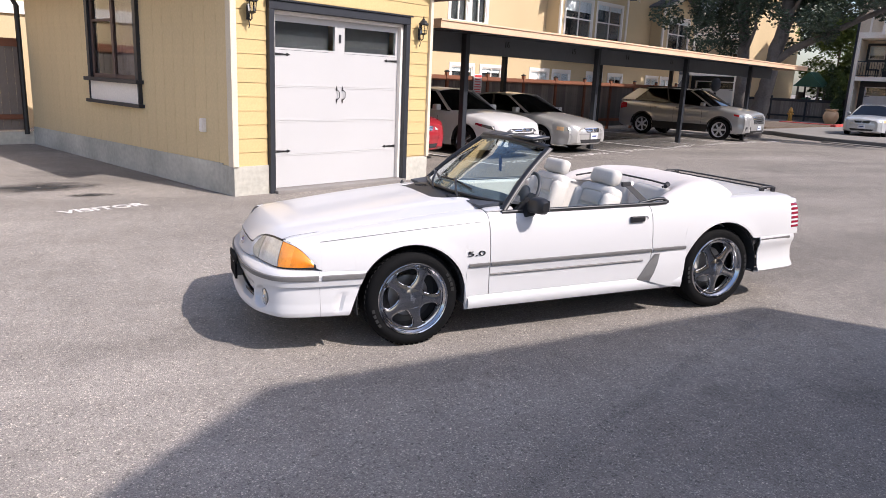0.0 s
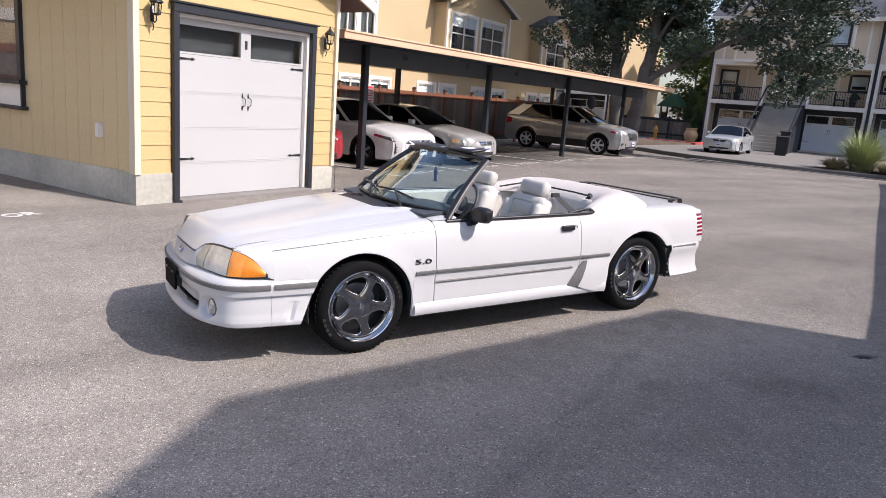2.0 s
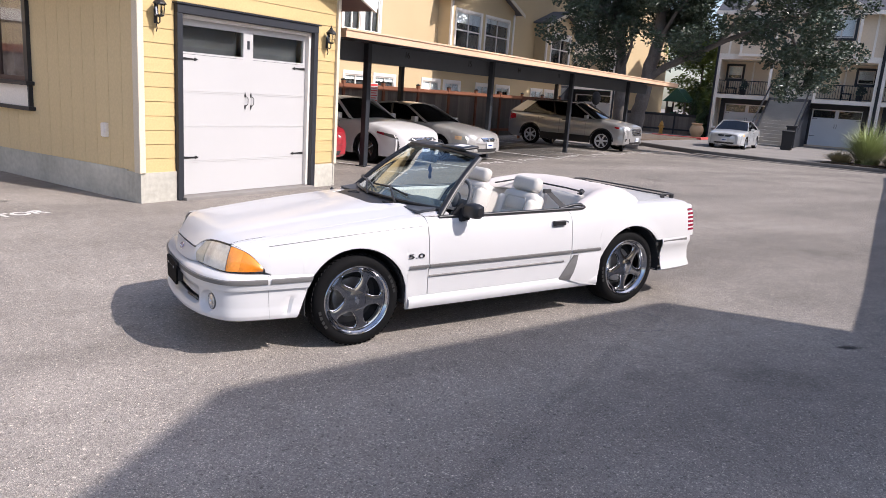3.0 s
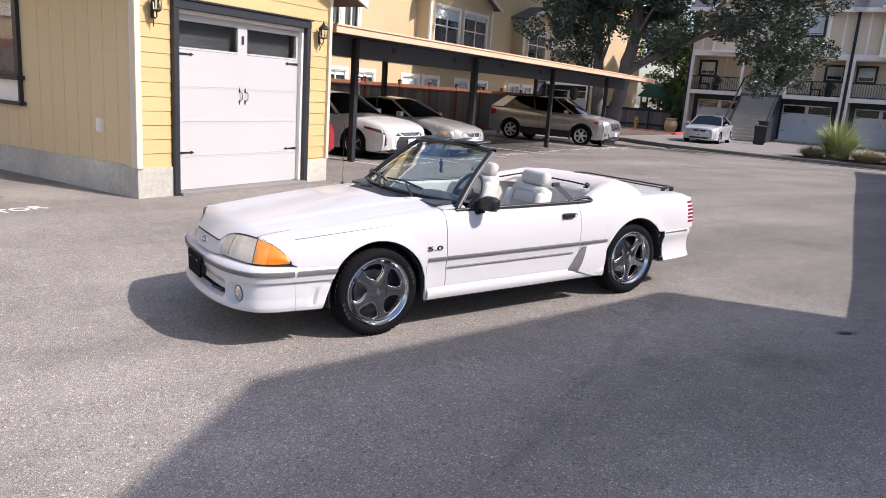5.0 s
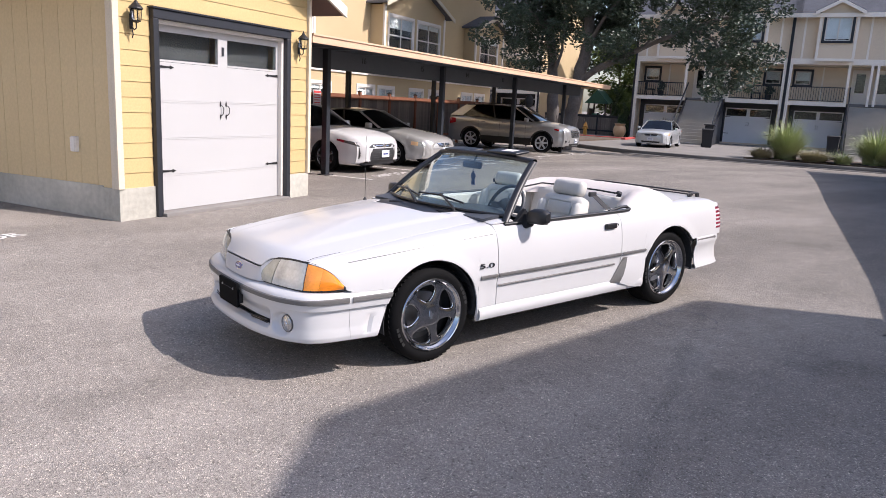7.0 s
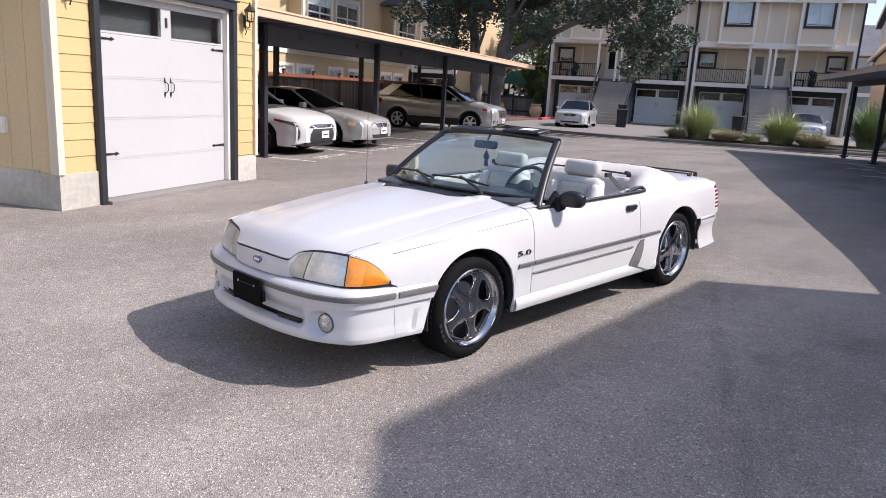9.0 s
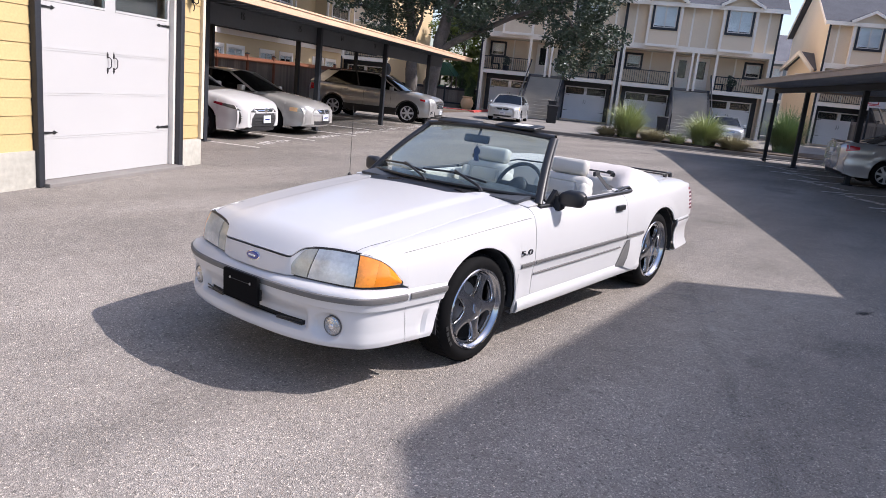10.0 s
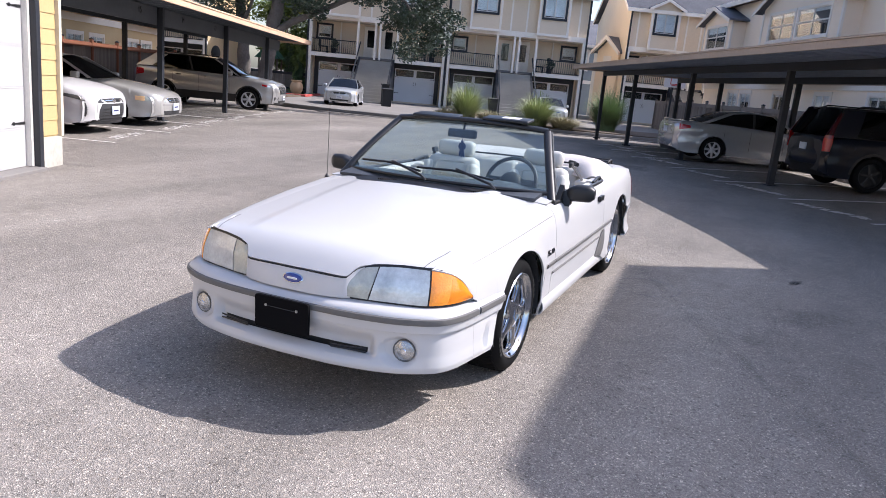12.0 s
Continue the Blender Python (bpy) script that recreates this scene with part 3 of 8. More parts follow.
def worn_word():
    """Broken strokes of a painted word."""
    b = B()
    x = -0.72
    while x < 0.66:
        w = random.uniform(0.11, 0.17)
        for kind in random.sample(("l", "r", "t", "m", "b"), 3):
            if random.random() < 0.18:
                continue
            d = random.uniform(0.0, 0.05)
            if kind in "lr":
                xx = x if kind == "l" else x + w - 0.045
                b.box(xx, xx + 0.045, -0.13 + d, 0.13 - d * random.random(), -0.002, 0.002)
            else:
                y = {"t": 0.095, "m": -0.015, "b": -0.13}[kind]
                b.box(x + d, x + w, y, y + 0.035, -0.0015, 0.0025)
        x += w + random.uniform(0.04, 0.07)
    return b.mesh("stall_word", M["paintline"])
for k in range(7):
    ground_mark("stall_word", worn_word(), "worn illegible white stall word on asphalt", 13.25 + 2.58 * k, 9.35)
for k in range(-1, 6):
    ground_mark("stall_word", worn_word(), "worn illegible white stall word on asphalt", 11.4 + 2.55 * k, min(-2.7, -3.15 + 0.15 * k), 203)

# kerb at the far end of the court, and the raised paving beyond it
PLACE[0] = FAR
kb = B()
pts = [(29.6, -14.0), (29.3, -6.0), (28.9, 0.0), (28.85, 5.5), (29.4, 8.0), (30.3, 9.6), (31.2, 10.7), (31.4, 13.0), (31.4, 26.0)]
path = []
for i in range(len(pts) - 1):
    for s in range(6):
        f = s / 6
        path.append((pts[i][0] * (1 - f) + pts[i + 1][0] * f, pts[i][1] * (1 - f) + pts[i + 1][1] * f))
path.append(pts[-1])
rows = []
for i, p in enumerate(path):
    a, c = path[max(i - 1, 0)], path[min(i + 1, len(path) - 1)]
    dx, dy = c[0] - a[0], c[1] - a[1]
    l = math.hypot(dx, dy)
    nx, ny = dy / l, -dx / l
    rows.append([(p[0] + nx * o, p[1] + ny * o, z) for o, z in ((0, -0.05), (-0.0, 0.10), (0.02, 0.13), (0.15, 0.135), (0.16, 0.12), (0.16, -0.05))])
kerb = solo("kerb", kb.sheet(rows), M["kerb"], "weathered dark concrete kerb along the court", "kerb", kind="structure", smooth=40)
ap = B()
ap.prism([(29.0, 5.5), (29.05, 0), (29.45, -6), (29.75, -16), (60, -16), (60, 30), (31.55, 30), (31.55, 13.0), (31.35, 10.75), (30.45, 9.65), (29.55, 8.05)], "z", -0.05, 0.125)
solo("pavement", ap, M["sidewalk"], "pale concrete paving in front of the townhouses", "pavement", kind="structure")
solo("gutter_strip", B().prism([(28.95, 8.2), (28.45, 5.5), (28.5, 0), (28.9, -6), (29.2, -12), (29.55, -12), (29.25, -6), (28.85, 0), (28.8, 5.5), (29.35, 8.0)], "z", -0.04, 0.008),
     M["kerb"], "dark concrete gutter strip at the kerb", "gutter", kind="structure")
solo("red_kerb", B().box(40.5, 52, 10.75, 10.95, 0.12, 0.24, 0.02).box(40.3, 40.5, 10.75, 13.5, 0.12, 0.24, 0.02), M["red_paint"], "red painted fire lane kerb round a planting bed", "kerb", kind="structure")
solo("planting_bed", B().prism([(31.3, 13.2), (33.0, 11.6), (40.3, 11.0), (40.3, 20), (31.3, 20)], "z", 0.1, 0.2), M["soil"], "mulched planting bed round the tree", "planting bed", kind="structure")
solo("planting_strip", B().prism([(29.2, 3.6), (31.6, 3.0), (34.6, -9.5), (29.75, -9.5)], "z", 0.1, 0.17), M["soil"], "mulched strip with ornamental grasses", "planting bed", kind="structure")


PLACE[0] = SITE


# ---- window and door helpers for the buildings ----
def window(parent, x0, x1, z0, z1, y, frame_m, split=True, out=-1, trim=0.1, blind=None, depth=0.10):
    """A window unit in a wall whose face is at y; it looks along out * y."""
    w = part("window", B().box(x0 - trim, x1 + trim, y + out * 0.05, y - out * 0.02, z1, z1 + trim).box(x0 - trim, x1 + trim, y + out * 0.08, y - out * 0.02, z0 - trim, z0)
             .box(x0 - trim, x0, y + out * 0.05, y - out * 0.02, z0, z1).box(x1, x1 + trim, y + out * 0.05, y - out * 0.02, z0, z1), frame_m, parent)
    bars = B().box(x0, x0 + 0.05, y + out * 0.02, y - out * 0.03, z0, z1).box(x1 - 0.05, x1, y + out * 0.02, y - out * 0.03, z0, z1)
    bars.box(x0, x1, y + out * 0.02, y - out * 0.03, z0, z0 + 0.05).box(x0, x1, y + out * 0.02, y - out * 0.03, z1 - 0.05, z1)
    if split:
        xm = (x0 + x1) / 2
        bars.box(xm - 0.03, xm + 0.03, y + out * 0.018, y - out * 0.03, z0, z1)
    part("sash", bars, M["whitetrim"], w)
    p = part("pane", B().box(x0, x1, y - out * 0.004, y + out * 0.004, z0, z1), M["pane"], w)
    p.visible_shadow = False
    part("blind", B().box(x0, x1, y - out * depth * 0.6, y - out * depth * 0.5, z0 + (0 if blind is None else blind * (z1 - z0)), z1), M["blind"], w)
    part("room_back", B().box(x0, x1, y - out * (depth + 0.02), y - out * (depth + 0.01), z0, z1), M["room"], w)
    return w


def wall_with_holes(x0, x1, z0, z1, y0, y1, holes):
    """A wall slab between y0 and y1 with rectangular holes (x0, x1, z0, z1)."""
    b = B()
    xs = sorted({x0, x1, *[h[0] for h in holes], *[h[1] for h in holes]})
    zs = sorted({z0, z1, *[h[2] for h in holes], *[h[3] for h in holes]})
    solid = set()
    for i in range(len(xs) - 1):
        for j in range(len(zs) - 1):
            cx, cz = (xs[i] + xs[i + 1]) / 2, (zs[j] + zs[j + 1]) / 2
            if not any(h[0] < cx < h[1] and h[2] < cz < h[3] for h in holes):
                solid.add((i, j))
    vs = {}
    def v(i, j, k):
        if (i, j, k) not in vs:
            vs[i, j, k] = b.bm.verts.new((xs[i], (y0, y1)[k], zs[j]))
        return vs[i, j, k]
    for i, j in solid:
        b.bm.faces.new((v(i, j, 0), v(i + 1, j, 0), v(i + 1, j + 1, 0), v(i, j + 1, 0)))
        b.bm.faces.new((v(i, j, 1), v(i, j + 1, 1), v(i + 1, j + 1, 1), v(i + 1, j, 1)))
        for di, dj, p, q in ((-1, 0, (i, j), (i, j + 1)), (1, 0, (i + 1, j), (i + 1, j + 1)), (0, -1, (i, j), (i + 1, j)), (0, 1, (i, j + 1), (i + 1, j + 1))):
            if (i + di, j + dj) not in solid:
                b.bm.faces.new((v(*p, 0), v(*q, 0), v(*q, 1), v(*p, 1)))
    return b


def carriage_door(parent, x0, x1, z0, z1, y, far=False):
    """A white panelled garage door with a glazed top row, strap hinges and a pair of pulls. It faces -y."""
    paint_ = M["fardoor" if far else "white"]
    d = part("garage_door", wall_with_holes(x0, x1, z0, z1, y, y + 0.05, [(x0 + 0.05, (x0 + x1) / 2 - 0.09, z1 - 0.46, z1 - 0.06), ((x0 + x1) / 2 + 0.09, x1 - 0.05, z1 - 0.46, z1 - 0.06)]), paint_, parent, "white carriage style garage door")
    for a, c in ((x0 + 0.05, (x0 + x1) / 2 - 0.09), ((x0 + x1) / 2 + 0.09, x1 - 0.05)):
        p = part("pane", B().box(a, c, y + 0.018, y + 0.026, z1 - 0.46, z1 - 0.06), M["pane"], d)
        p.visible_shadow = False
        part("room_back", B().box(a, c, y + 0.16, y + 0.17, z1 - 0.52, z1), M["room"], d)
        if not far:
            g = B()
            for q in (z1 - 0.455, z1 - 0.085):
                g.box(a, c, y - 0.004, y + 0.02, q, q + 0.025)
            part("pane_frame", g, paint_, d)
    n = 4
    for k in range(1, n):
        z = z0 + (z1 - 0.46 - z0) * k / n
        for a, c in ((z - 0.006, z), (z - 0.03, z - 0.026)):
            part("panel_ridge", B().box(x0, x1, y - 0.004, y, a, c), paint_, d)
    for z in (z1 - 0.52, z0 + 0.52):
        for s, x in ((1, x0 + 0.02), (-1, x1 - 0.02)):
            h = B().prism([(x, z - 0.018), (x + s * 0.2, z - 0.008), (x + s * 0.22, z - 0.022), (x + s * 0.27, z), (x + s * 0.22, z + 0.022), (x + s * 0.2, z + 0.008), (x, z + 0.018)], "y", y - 0.010, y)
            part("strap_hinge", h, M["black"], d, "black iron strap hinge")
    xm, zm = (x0 + x1) / 2, z0 + (z1 - z0) * 0.555
    for s in (-1, 1):
        h = B()
        xx = xm + s * 0.055
        h.pipe([(xx, y, zm - 0.07), (xx + 0.012, y - 0.02, zm - 0.066), (xx + 0.028, y - 0.035, zm - 0.04), (xx + 0.030, y - 0.036, zm + 0.04), (xx + 0.012, y - 0.02, zm + 0.066), (xx, y, zm + 0.07)], 0.0065, 6)
        for e in (-1, 1):
            h.prism([(xx - 0.010, zm + e * 0.055), (xx + 0.010, zm + e * 0.055), (xx + 0.013, zm + e * 0.095), (xx, zm + e * 0.130), (xx - 0.013, zm + e * 0.095)], "y", y - 0.007, y)
        part("pull_handle", h, M["black"], d, "black iron pull handle")
    return d


# ---- garage building ----
GW, GD, GH = 3.69, 7.65, 3.15
gar = thing("garage_building", "yellow and tan single garage with a white carriage door", "garage", (5.36, 8.4, 0))
DX0, DX1, DZ0, DZ1 = 0.63, 3.08, 0.05, 2.48
part("foundation", B().box(0, DX0 - 0.08, 0.0, 0.3, -0.2, 0.40).box(DX1 + 0.085, GW, 0.0, 0.3, -0.2, 0.38).prism([(0.3, -0.2), (GD, -0.2), (GD, 0.355), (0.3, 0.42)], "x", 0, 0.3).box(GW - 0.3, GW, 0.3, GD, -0.2, 0.38),
     M["concrete"], gar, "grey concrete foundation")
part("threshold", B().box(DX0 - 0.02, DX1 + 0.02, -0.12, 0.4, -0.2, 0.045, 0.01), M["sidewalk"], gar)
part("wall", wall_with_holes(0.02, GW - 0.02, 0.38, GH, 0.04, 0.16, [(DX0, DX1, 0, DZ1)]), M["yellow"], gar)
part("wall", B().box(0.03, 0.15, 0.16, 2.74, 0.34, GH).box(0.03, 0.15, 4.54, GD, 0.34, GH).box(0.03, 0.15, 2.74, 4.54, 0.34, 1.40).box(0.03, 0.15, 2.74, 4.54, 2.95, GH), M["tan"], gar, "tan grooved panel siding")
part("wall", B().box(GW - 0.15, GW - 0.03, 0.16, GD, 0.38, GH).box(0.15, GW - 0.15, GD - 0.12, GD, 0.38, GH), M["tan"], gar)
RS = 0.42
RIDGE = GH + GW / 2 * RS
part("gable", B().prism([(0.02, GH), (GW - 0.02, GH), (GW / 2, RIDGE)], "y", 0.05, 0.16), M["yellow"], gar)
EAVE, RAKE = 0.58, 0.28
rf = B()
for s in (0, 1):
    def fx(x):
        return x if s == 0 else GW - x
    rf.prism([(fx(-EAVE), GH - EAVE * RS + 0.10), (fx(GW / 2), RIDGE + 0.10), (fx(GW / 2), RIDGE + 0.26), (fx(-EAVE), GH - EAVE * RS + 0.20)], "y", -RAKE + 0.02, GD + 0.3)
part("roof", rf, M["shingle"], gar, "dark shingle gable roof")
rb = B()
for s in (0, 1):
    def fx(x):
        return x if s == 0 else GW - x
    rb.prism([(fx(-EAVE), GH - EAVE * RS + 0.03), (fx(GW / 2), RIDGE + 0.03), (fx(GW / 2), RIDGE + 0.24), (fx(-EAVE), GH - EAVE * RS + 0.19)], "y", -RAKE - 0.03, -RAKE + 0.015)
part("barge_board", rb, M["whitetrim"], gar)
for s_ in (0, 1):
    def fx(x):
        return x if s_ == 0 else GW - x
    # shade under the eave is put into the lining's dark colour
    part("soffit", B().prism([(fx(0.02), GH + 0.02), (fx(-EAVE + 0.03), GH - EAVE * RS + 0.05), (fx(-EAVE + 0.03), GH - EAVE * RS + 0.098), (fx(0.02), GH + 0.105)], "y", -RAKE + 0.02, GD), M["browntrim"], gar, "eave lining coloured dark for its shade")
part("corner_trim", B().box(-0.025, 0.062, -0.025, 0.03, 0.40, GH + 0.0, 0.005).box(-0.025, 0.025, 0.03, 0.10, 0.40, GH, 0.005), M["cream"], gar)
part("corner_trim", B().box(GW - 0.045, GW + 0.02, -0.02, 0.05, 0.38, GH, 0.005), M["cream"], gar)
for a, c in ((DX0 - 0.085, DX0), (DX1, DX1 + 0.09)):
    part("door_jamb", B().box(a, c, -0.045, 0.17, 0.0, DZ1, 0.008), M["darktrim"], gar, "dark blue-grey door jamb")
part("door_head", B().box(DX0 - 0.085, DX1 + 0.09, -0.05, 0.17, DZ1 + 0.001, DZ1 + 0.115, 0.008), M["darktrim"], gar, "dark blue-grey door head")
part("drip_cap", B().box(DX0 - 0.11, DX1 + 0.12, -0.07, 0.05, DZ1 + 0.117, DZ1 + 0.135), M["darktrim"], gar)
part("door_stop", B().box(DX0, DX0 + 0.05, 0.03, 0.1, 0.05, DZ1).box(DX1 - 0.05, DX1, 0.03, 0.1, 0.05, DZ1).box(DX0, DX1, 0.03, 0.1, DZ1 - 0.05, DZ1), M["whitetrim"], gar)
carriage_door(gar, DX0 + 0.05, DX1 - 0.05, DZ0, DZ1 - 0.05, 0.10)
part("house_mark", B().box((DX0 + DX1) / 2 - 0.02, (DX0 + DX1) / 2 + 0.02, 0.09, 0.099, 2.12, 2.24), M["darktrim"], gar)
part("interior_floor", B().box(0.3, GW - 0.3, 0.4, GD - 0.2, -0.1, 0.03), M["concrete"], gar)
# window of the tan side
win = part("window", B().box(-0.03, 0.14, 2.68, 2.78, 1.44, 2.98).box(-0.03, 0.14, 4.50, 4.60, 1.44, 2.98).box(-0.03, 0.14, 2.68, 4.60, 2.95, 3.03).box(-0.09, 0.14, 2.62, 4.66, 1.385, 1.445)
           .box(-0.07, 0.03, 2.62, 4.66, 1.02, 1.075).box(-0.03, 0.03, 2.68, 2.72, 1.075, 1.385).box(-0.03, 0.03, 4.56, 4.60, 1.075, 1.385), M["darktrim"], gar, "dark framed window with a cream apron panel")
part("apron_panel", B().box(-0.015, 0.03, 2.72, 4.56, 1.075, 1.385), M["whitetrim"], win)
part("sash", B().box(0.02, 0.07, 2.78, 2.85, 1.445, 2.95).box(0.02, 0.07, 4.43, 4.50, 1.445, 2.95).box(0.015, 0.07, 3.60, 3.68, 1.445, 2.95).box(0.02, 0.07, 2.78, 4.5, 1.445, 1.51).box(0.02, 0.07, 3.64, 4.5, 2.35, 2.39), M["browntrim"], win)
pn = part("pane", B().box(0.04, 0.048, 2.8, 4.48, 1.47, 2.95), M["pane"], win)
pn.visible_shadow = False
cur = []
for i in range(49):
    y = 2.8 + 1.1 * i / 48
    cur.append([(0.17 + 0.02 * math.sin(i * 1.3), y, 1.4), (0.17 + 0.02 * math.sin(i * 1.3 + 0.4), y, 2.1), (0.17 + 0.02 * math.sin(i * 1.3), y, 2.98)])
part("curtain", B().sheet(cur), mat("grey_red_curtain", (0.22, 0.15, 0.14), 0.9, var=0.3, big=6), win, "", 60, 0.004)
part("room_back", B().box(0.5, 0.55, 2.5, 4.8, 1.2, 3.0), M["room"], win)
# electrical cover on the tan side
oc = thing("outlet_cover", "white weatherproof outlet cover on tan siding", "outlet cover", (5.36, 9.18, 0.9))
part("box", B().box(-0.035, 0.035, -0.045, 0.045, -0.095, 0.095, 0.010), M["whitetrim"], oc)
part("lid", B().box(-0.047, -0.035, -0.038, 0.038, -0.085, 0.085, 0.005), M["whitetrim"], oc)


def wall_lantern(at, label="black lantern beside the garage door"):
    l = thing("wall_lantern", label, "lantern", at, group="lanterns beside the garage door")
    part("back_plate", B().box(-0.035, 0.035, -0.02, 0.0, -0.12, 0.12, 0.008), M["black"], l)
    part("arm", B().pipe([(0, -0.02, -0.08), (0, -0.08, -0.13), (0, -0.13, -0.10), (0, -0.13, -0.02)], 0.012, 8).pipe([(0, -0.02, -0.10), (0, -0.05, -0.2), (0, -0.025, -0.26)], 0.01, 6), M["black"], l)
    c = Matrix.Translation((0, -0.13, 0))
    part("cage", B().lathe([(0.03, -0.02), (0.075, 0.0), (0.08, 0.015), (0.07, 0.015)], 6, c), M["black"], l)
    bars = B()
    for k in range(6):
        a = 2 * math.pi * k / 6
        bars.tube((0.072 * math.cos(a), -0.13 + 0.072 * math.sin(a), 0.01), (0.098 * math.cos(a), -0.13 + 0.098 * math.sin(a), 0.20), 0.006, seg=6)
    part("bars", bars, M["black"], l)
    part("globe", B().lathe([(0.066, 0.015), (0.092, 0.20)], 6, c), M["lamp_glass"], l)
    part("cap", B().lathe([(0.115, 0.195), (0.11, 0.215), (0.05, 0.28), (0.035, 0.285), (0.03, 0.31), (0.012, 0.33), (0.015, 0.35), (0.001, 0.37)], 12, c), M["black"], l)
    return l


wl = wall_lantern((5.36 + 0.25, 8.4, 2.40))
wl.matrix_basis = SITE @ pose(5.36 + 0.25, 8.4, 2.40) @ Matrix.Scale(0.74, 4)
copy_thing(wl, SITE @ pose(5.36 + 3.40, 8.4, 2.36))


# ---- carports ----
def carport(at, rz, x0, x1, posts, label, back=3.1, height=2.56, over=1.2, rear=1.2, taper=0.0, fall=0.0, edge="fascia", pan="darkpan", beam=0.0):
    c = thing("carport", label, "carport", at, rz)
    h = height
    def skew(b):
        """Skews the roof's front edge to fit the camera's view and its shade."""
        for v in b.bm.verts:
            f = (x1 - v.co.x) / (x1 - x0)
            v.co.y += taper * f * max(0.0, -v.co.y / over)
            v.co.z += fall * f
        return b
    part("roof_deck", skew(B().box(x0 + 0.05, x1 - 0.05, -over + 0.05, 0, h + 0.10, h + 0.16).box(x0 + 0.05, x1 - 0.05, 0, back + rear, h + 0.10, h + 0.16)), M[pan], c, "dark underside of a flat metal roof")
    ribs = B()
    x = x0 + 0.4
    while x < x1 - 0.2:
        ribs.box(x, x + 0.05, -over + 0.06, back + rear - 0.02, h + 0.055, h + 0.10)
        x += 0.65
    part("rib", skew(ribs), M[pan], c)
    part("fascia", skew(B().box(x0, x1, -over, -over + 0.05, h - 0.0, h + 0.125, 0.006)), M[edge], c, "weathered painted fascia board")
    part("roof_edge", skew(B().box(x0, x1, -over - 0.02, -over + 0.06, h + 0.127, h + 0.16)), M[edge], c)
    for xa in (x0, x1 - 0.05):
        part("end_fascia", skew(B().box(xa, xa + 0.05, -over + 0.05, back + rear, h, h + 0.15)), M[edge], c)
    part("rear_fascia", skew(B().box(x0 + 0.05, x1 - 0.05, back + rear - 0.05, back + rear, h, h + 0.15)), M[edge], c)
    for yy in (0, back):
        if beam and yy == 0:
            part("beam", B().box(x0 + 0.1, x1 - 0.1, 0.066, 0.13, h - beam, h + 0.05), M["beam"], c, "slate grey steel beam behind the posts")
        else:
            part("beam", B().box(x0 + 0.1, x1 - 0.1, yy - 0.07, yy + 0.07, h - 0.12, h + 0.05), M["post"], c)
        for x in posts:
            p = part("post", B().box(x - 0.065, x + 0.065, yy - 0.065, yy + 0.065, -0.5, h + 0.05 if beam and yy == 0 else h - 0.12, 0.01), M["post"], c)
            ca, sa = math.cos(radians(rz)), math.sin(radians(rz))
            g = ground_z(at[0] + x * ca - yy * sa, at[1] + x * sa + yy * ca) - at[2]
            part("base_plate", B().box(x - 0.12, x + 0.12, yy - 0.12, yy + 0.12, g - 0.03, g + 0.02), M["post"], p)
    return c


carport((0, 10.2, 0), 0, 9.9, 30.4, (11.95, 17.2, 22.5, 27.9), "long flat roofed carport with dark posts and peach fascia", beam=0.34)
# the second one's unseen rear overhang is deepened to block sun under it
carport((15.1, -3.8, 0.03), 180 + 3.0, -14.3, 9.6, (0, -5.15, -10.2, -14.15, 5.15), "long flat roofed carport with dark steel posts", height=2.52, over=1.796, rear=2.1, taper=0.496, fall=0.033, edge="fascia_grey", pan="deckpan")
for k, n in enumerate(("16", "15", "14", "13")):
    t_ = new("stall_number", text_mesh(n, 0.2, M["black"], 0.004))
    t_.matrix_basis = SITE @ pose(13.42 + 2.72 * k, 10.2 + 0.058, 2.41, 90, 0, 0)
    tagged(t_, "black stall number on the carport beam", "stall number")


# ---- fences ----
def fence(at, rz, length, label, rail_m, n_name="fence", high=1.75, base=0.0, seed=1):
    rnd = random.Random(seed)
    f = thing(n_name, label, "fence", at, rz)
    me = B().box(-0.068, 0.068, -0.01, 0.01, 0, 1).mesh("board", M["fencewood"])
    x = 0.07
    while x < length:
        o = part("board", me, None, f)
        o.location = (x, 0, base + 0.04)
        o.scale = (1, 1, high - 0.05 - rnd.uniform(0, 0.02))
        x += 0.143
    x = 0
    while x <= length:
        p = part("post", B().box(x - 0.05, x + 0.05, -0.07, 0.03, base - 0.1, base + high + 0.13), rail_m, f)
        part("post_cap", B().lathe([(0.085, 0), (0.085, 0.03), (0.0, 0.07)], 4, Matrix.Translation((x, -0.02, base + high + 0.13)) @ pose(0, 0, 0, 0, 0, 45)), M["black"], p)
        x += 2.0
    part("rail", B().box(0, length, -0.055, -0.012, base + high - 0.12, base + high + 0.0).box(0, length, -0.03, 0.03, base + high, base + high + 0.04), rail_m, f)
    part("rail", B().box(0, length, -0.055, -0.012, base + 0.25, base + 0.35), rail_m, f)
    return f


fence((9.2, 15.6, 0), 0, 24.0, "weathered grey board fence with red-brown top rail", M["fencered"], seed=2)
fence((0.3, 16.25, 0.24), 0, 5.0, "grey wooden side fence with red rails on a concrete kerb", M["fencered"], seed=4, high=1.8)
solo("fence_kerb", B().box(-3, 5.38, 16.1, 16.4, -0.1, 0.25), M["concrete"], "low concrete kerb below a fence", "kerb", kind="structure")
solo("gate_post", B().pipe([(5.25, 16.1, 0.2), (5.25, 16.1, 2.7), (5.15, 16.1, 2.9), (4.95, 16.1, 3.0), (4.6, 16.1, 3.02)], 0.05, 8), M["black"], "black arched metal gate post beside the garage", "gate post", smooth=40)


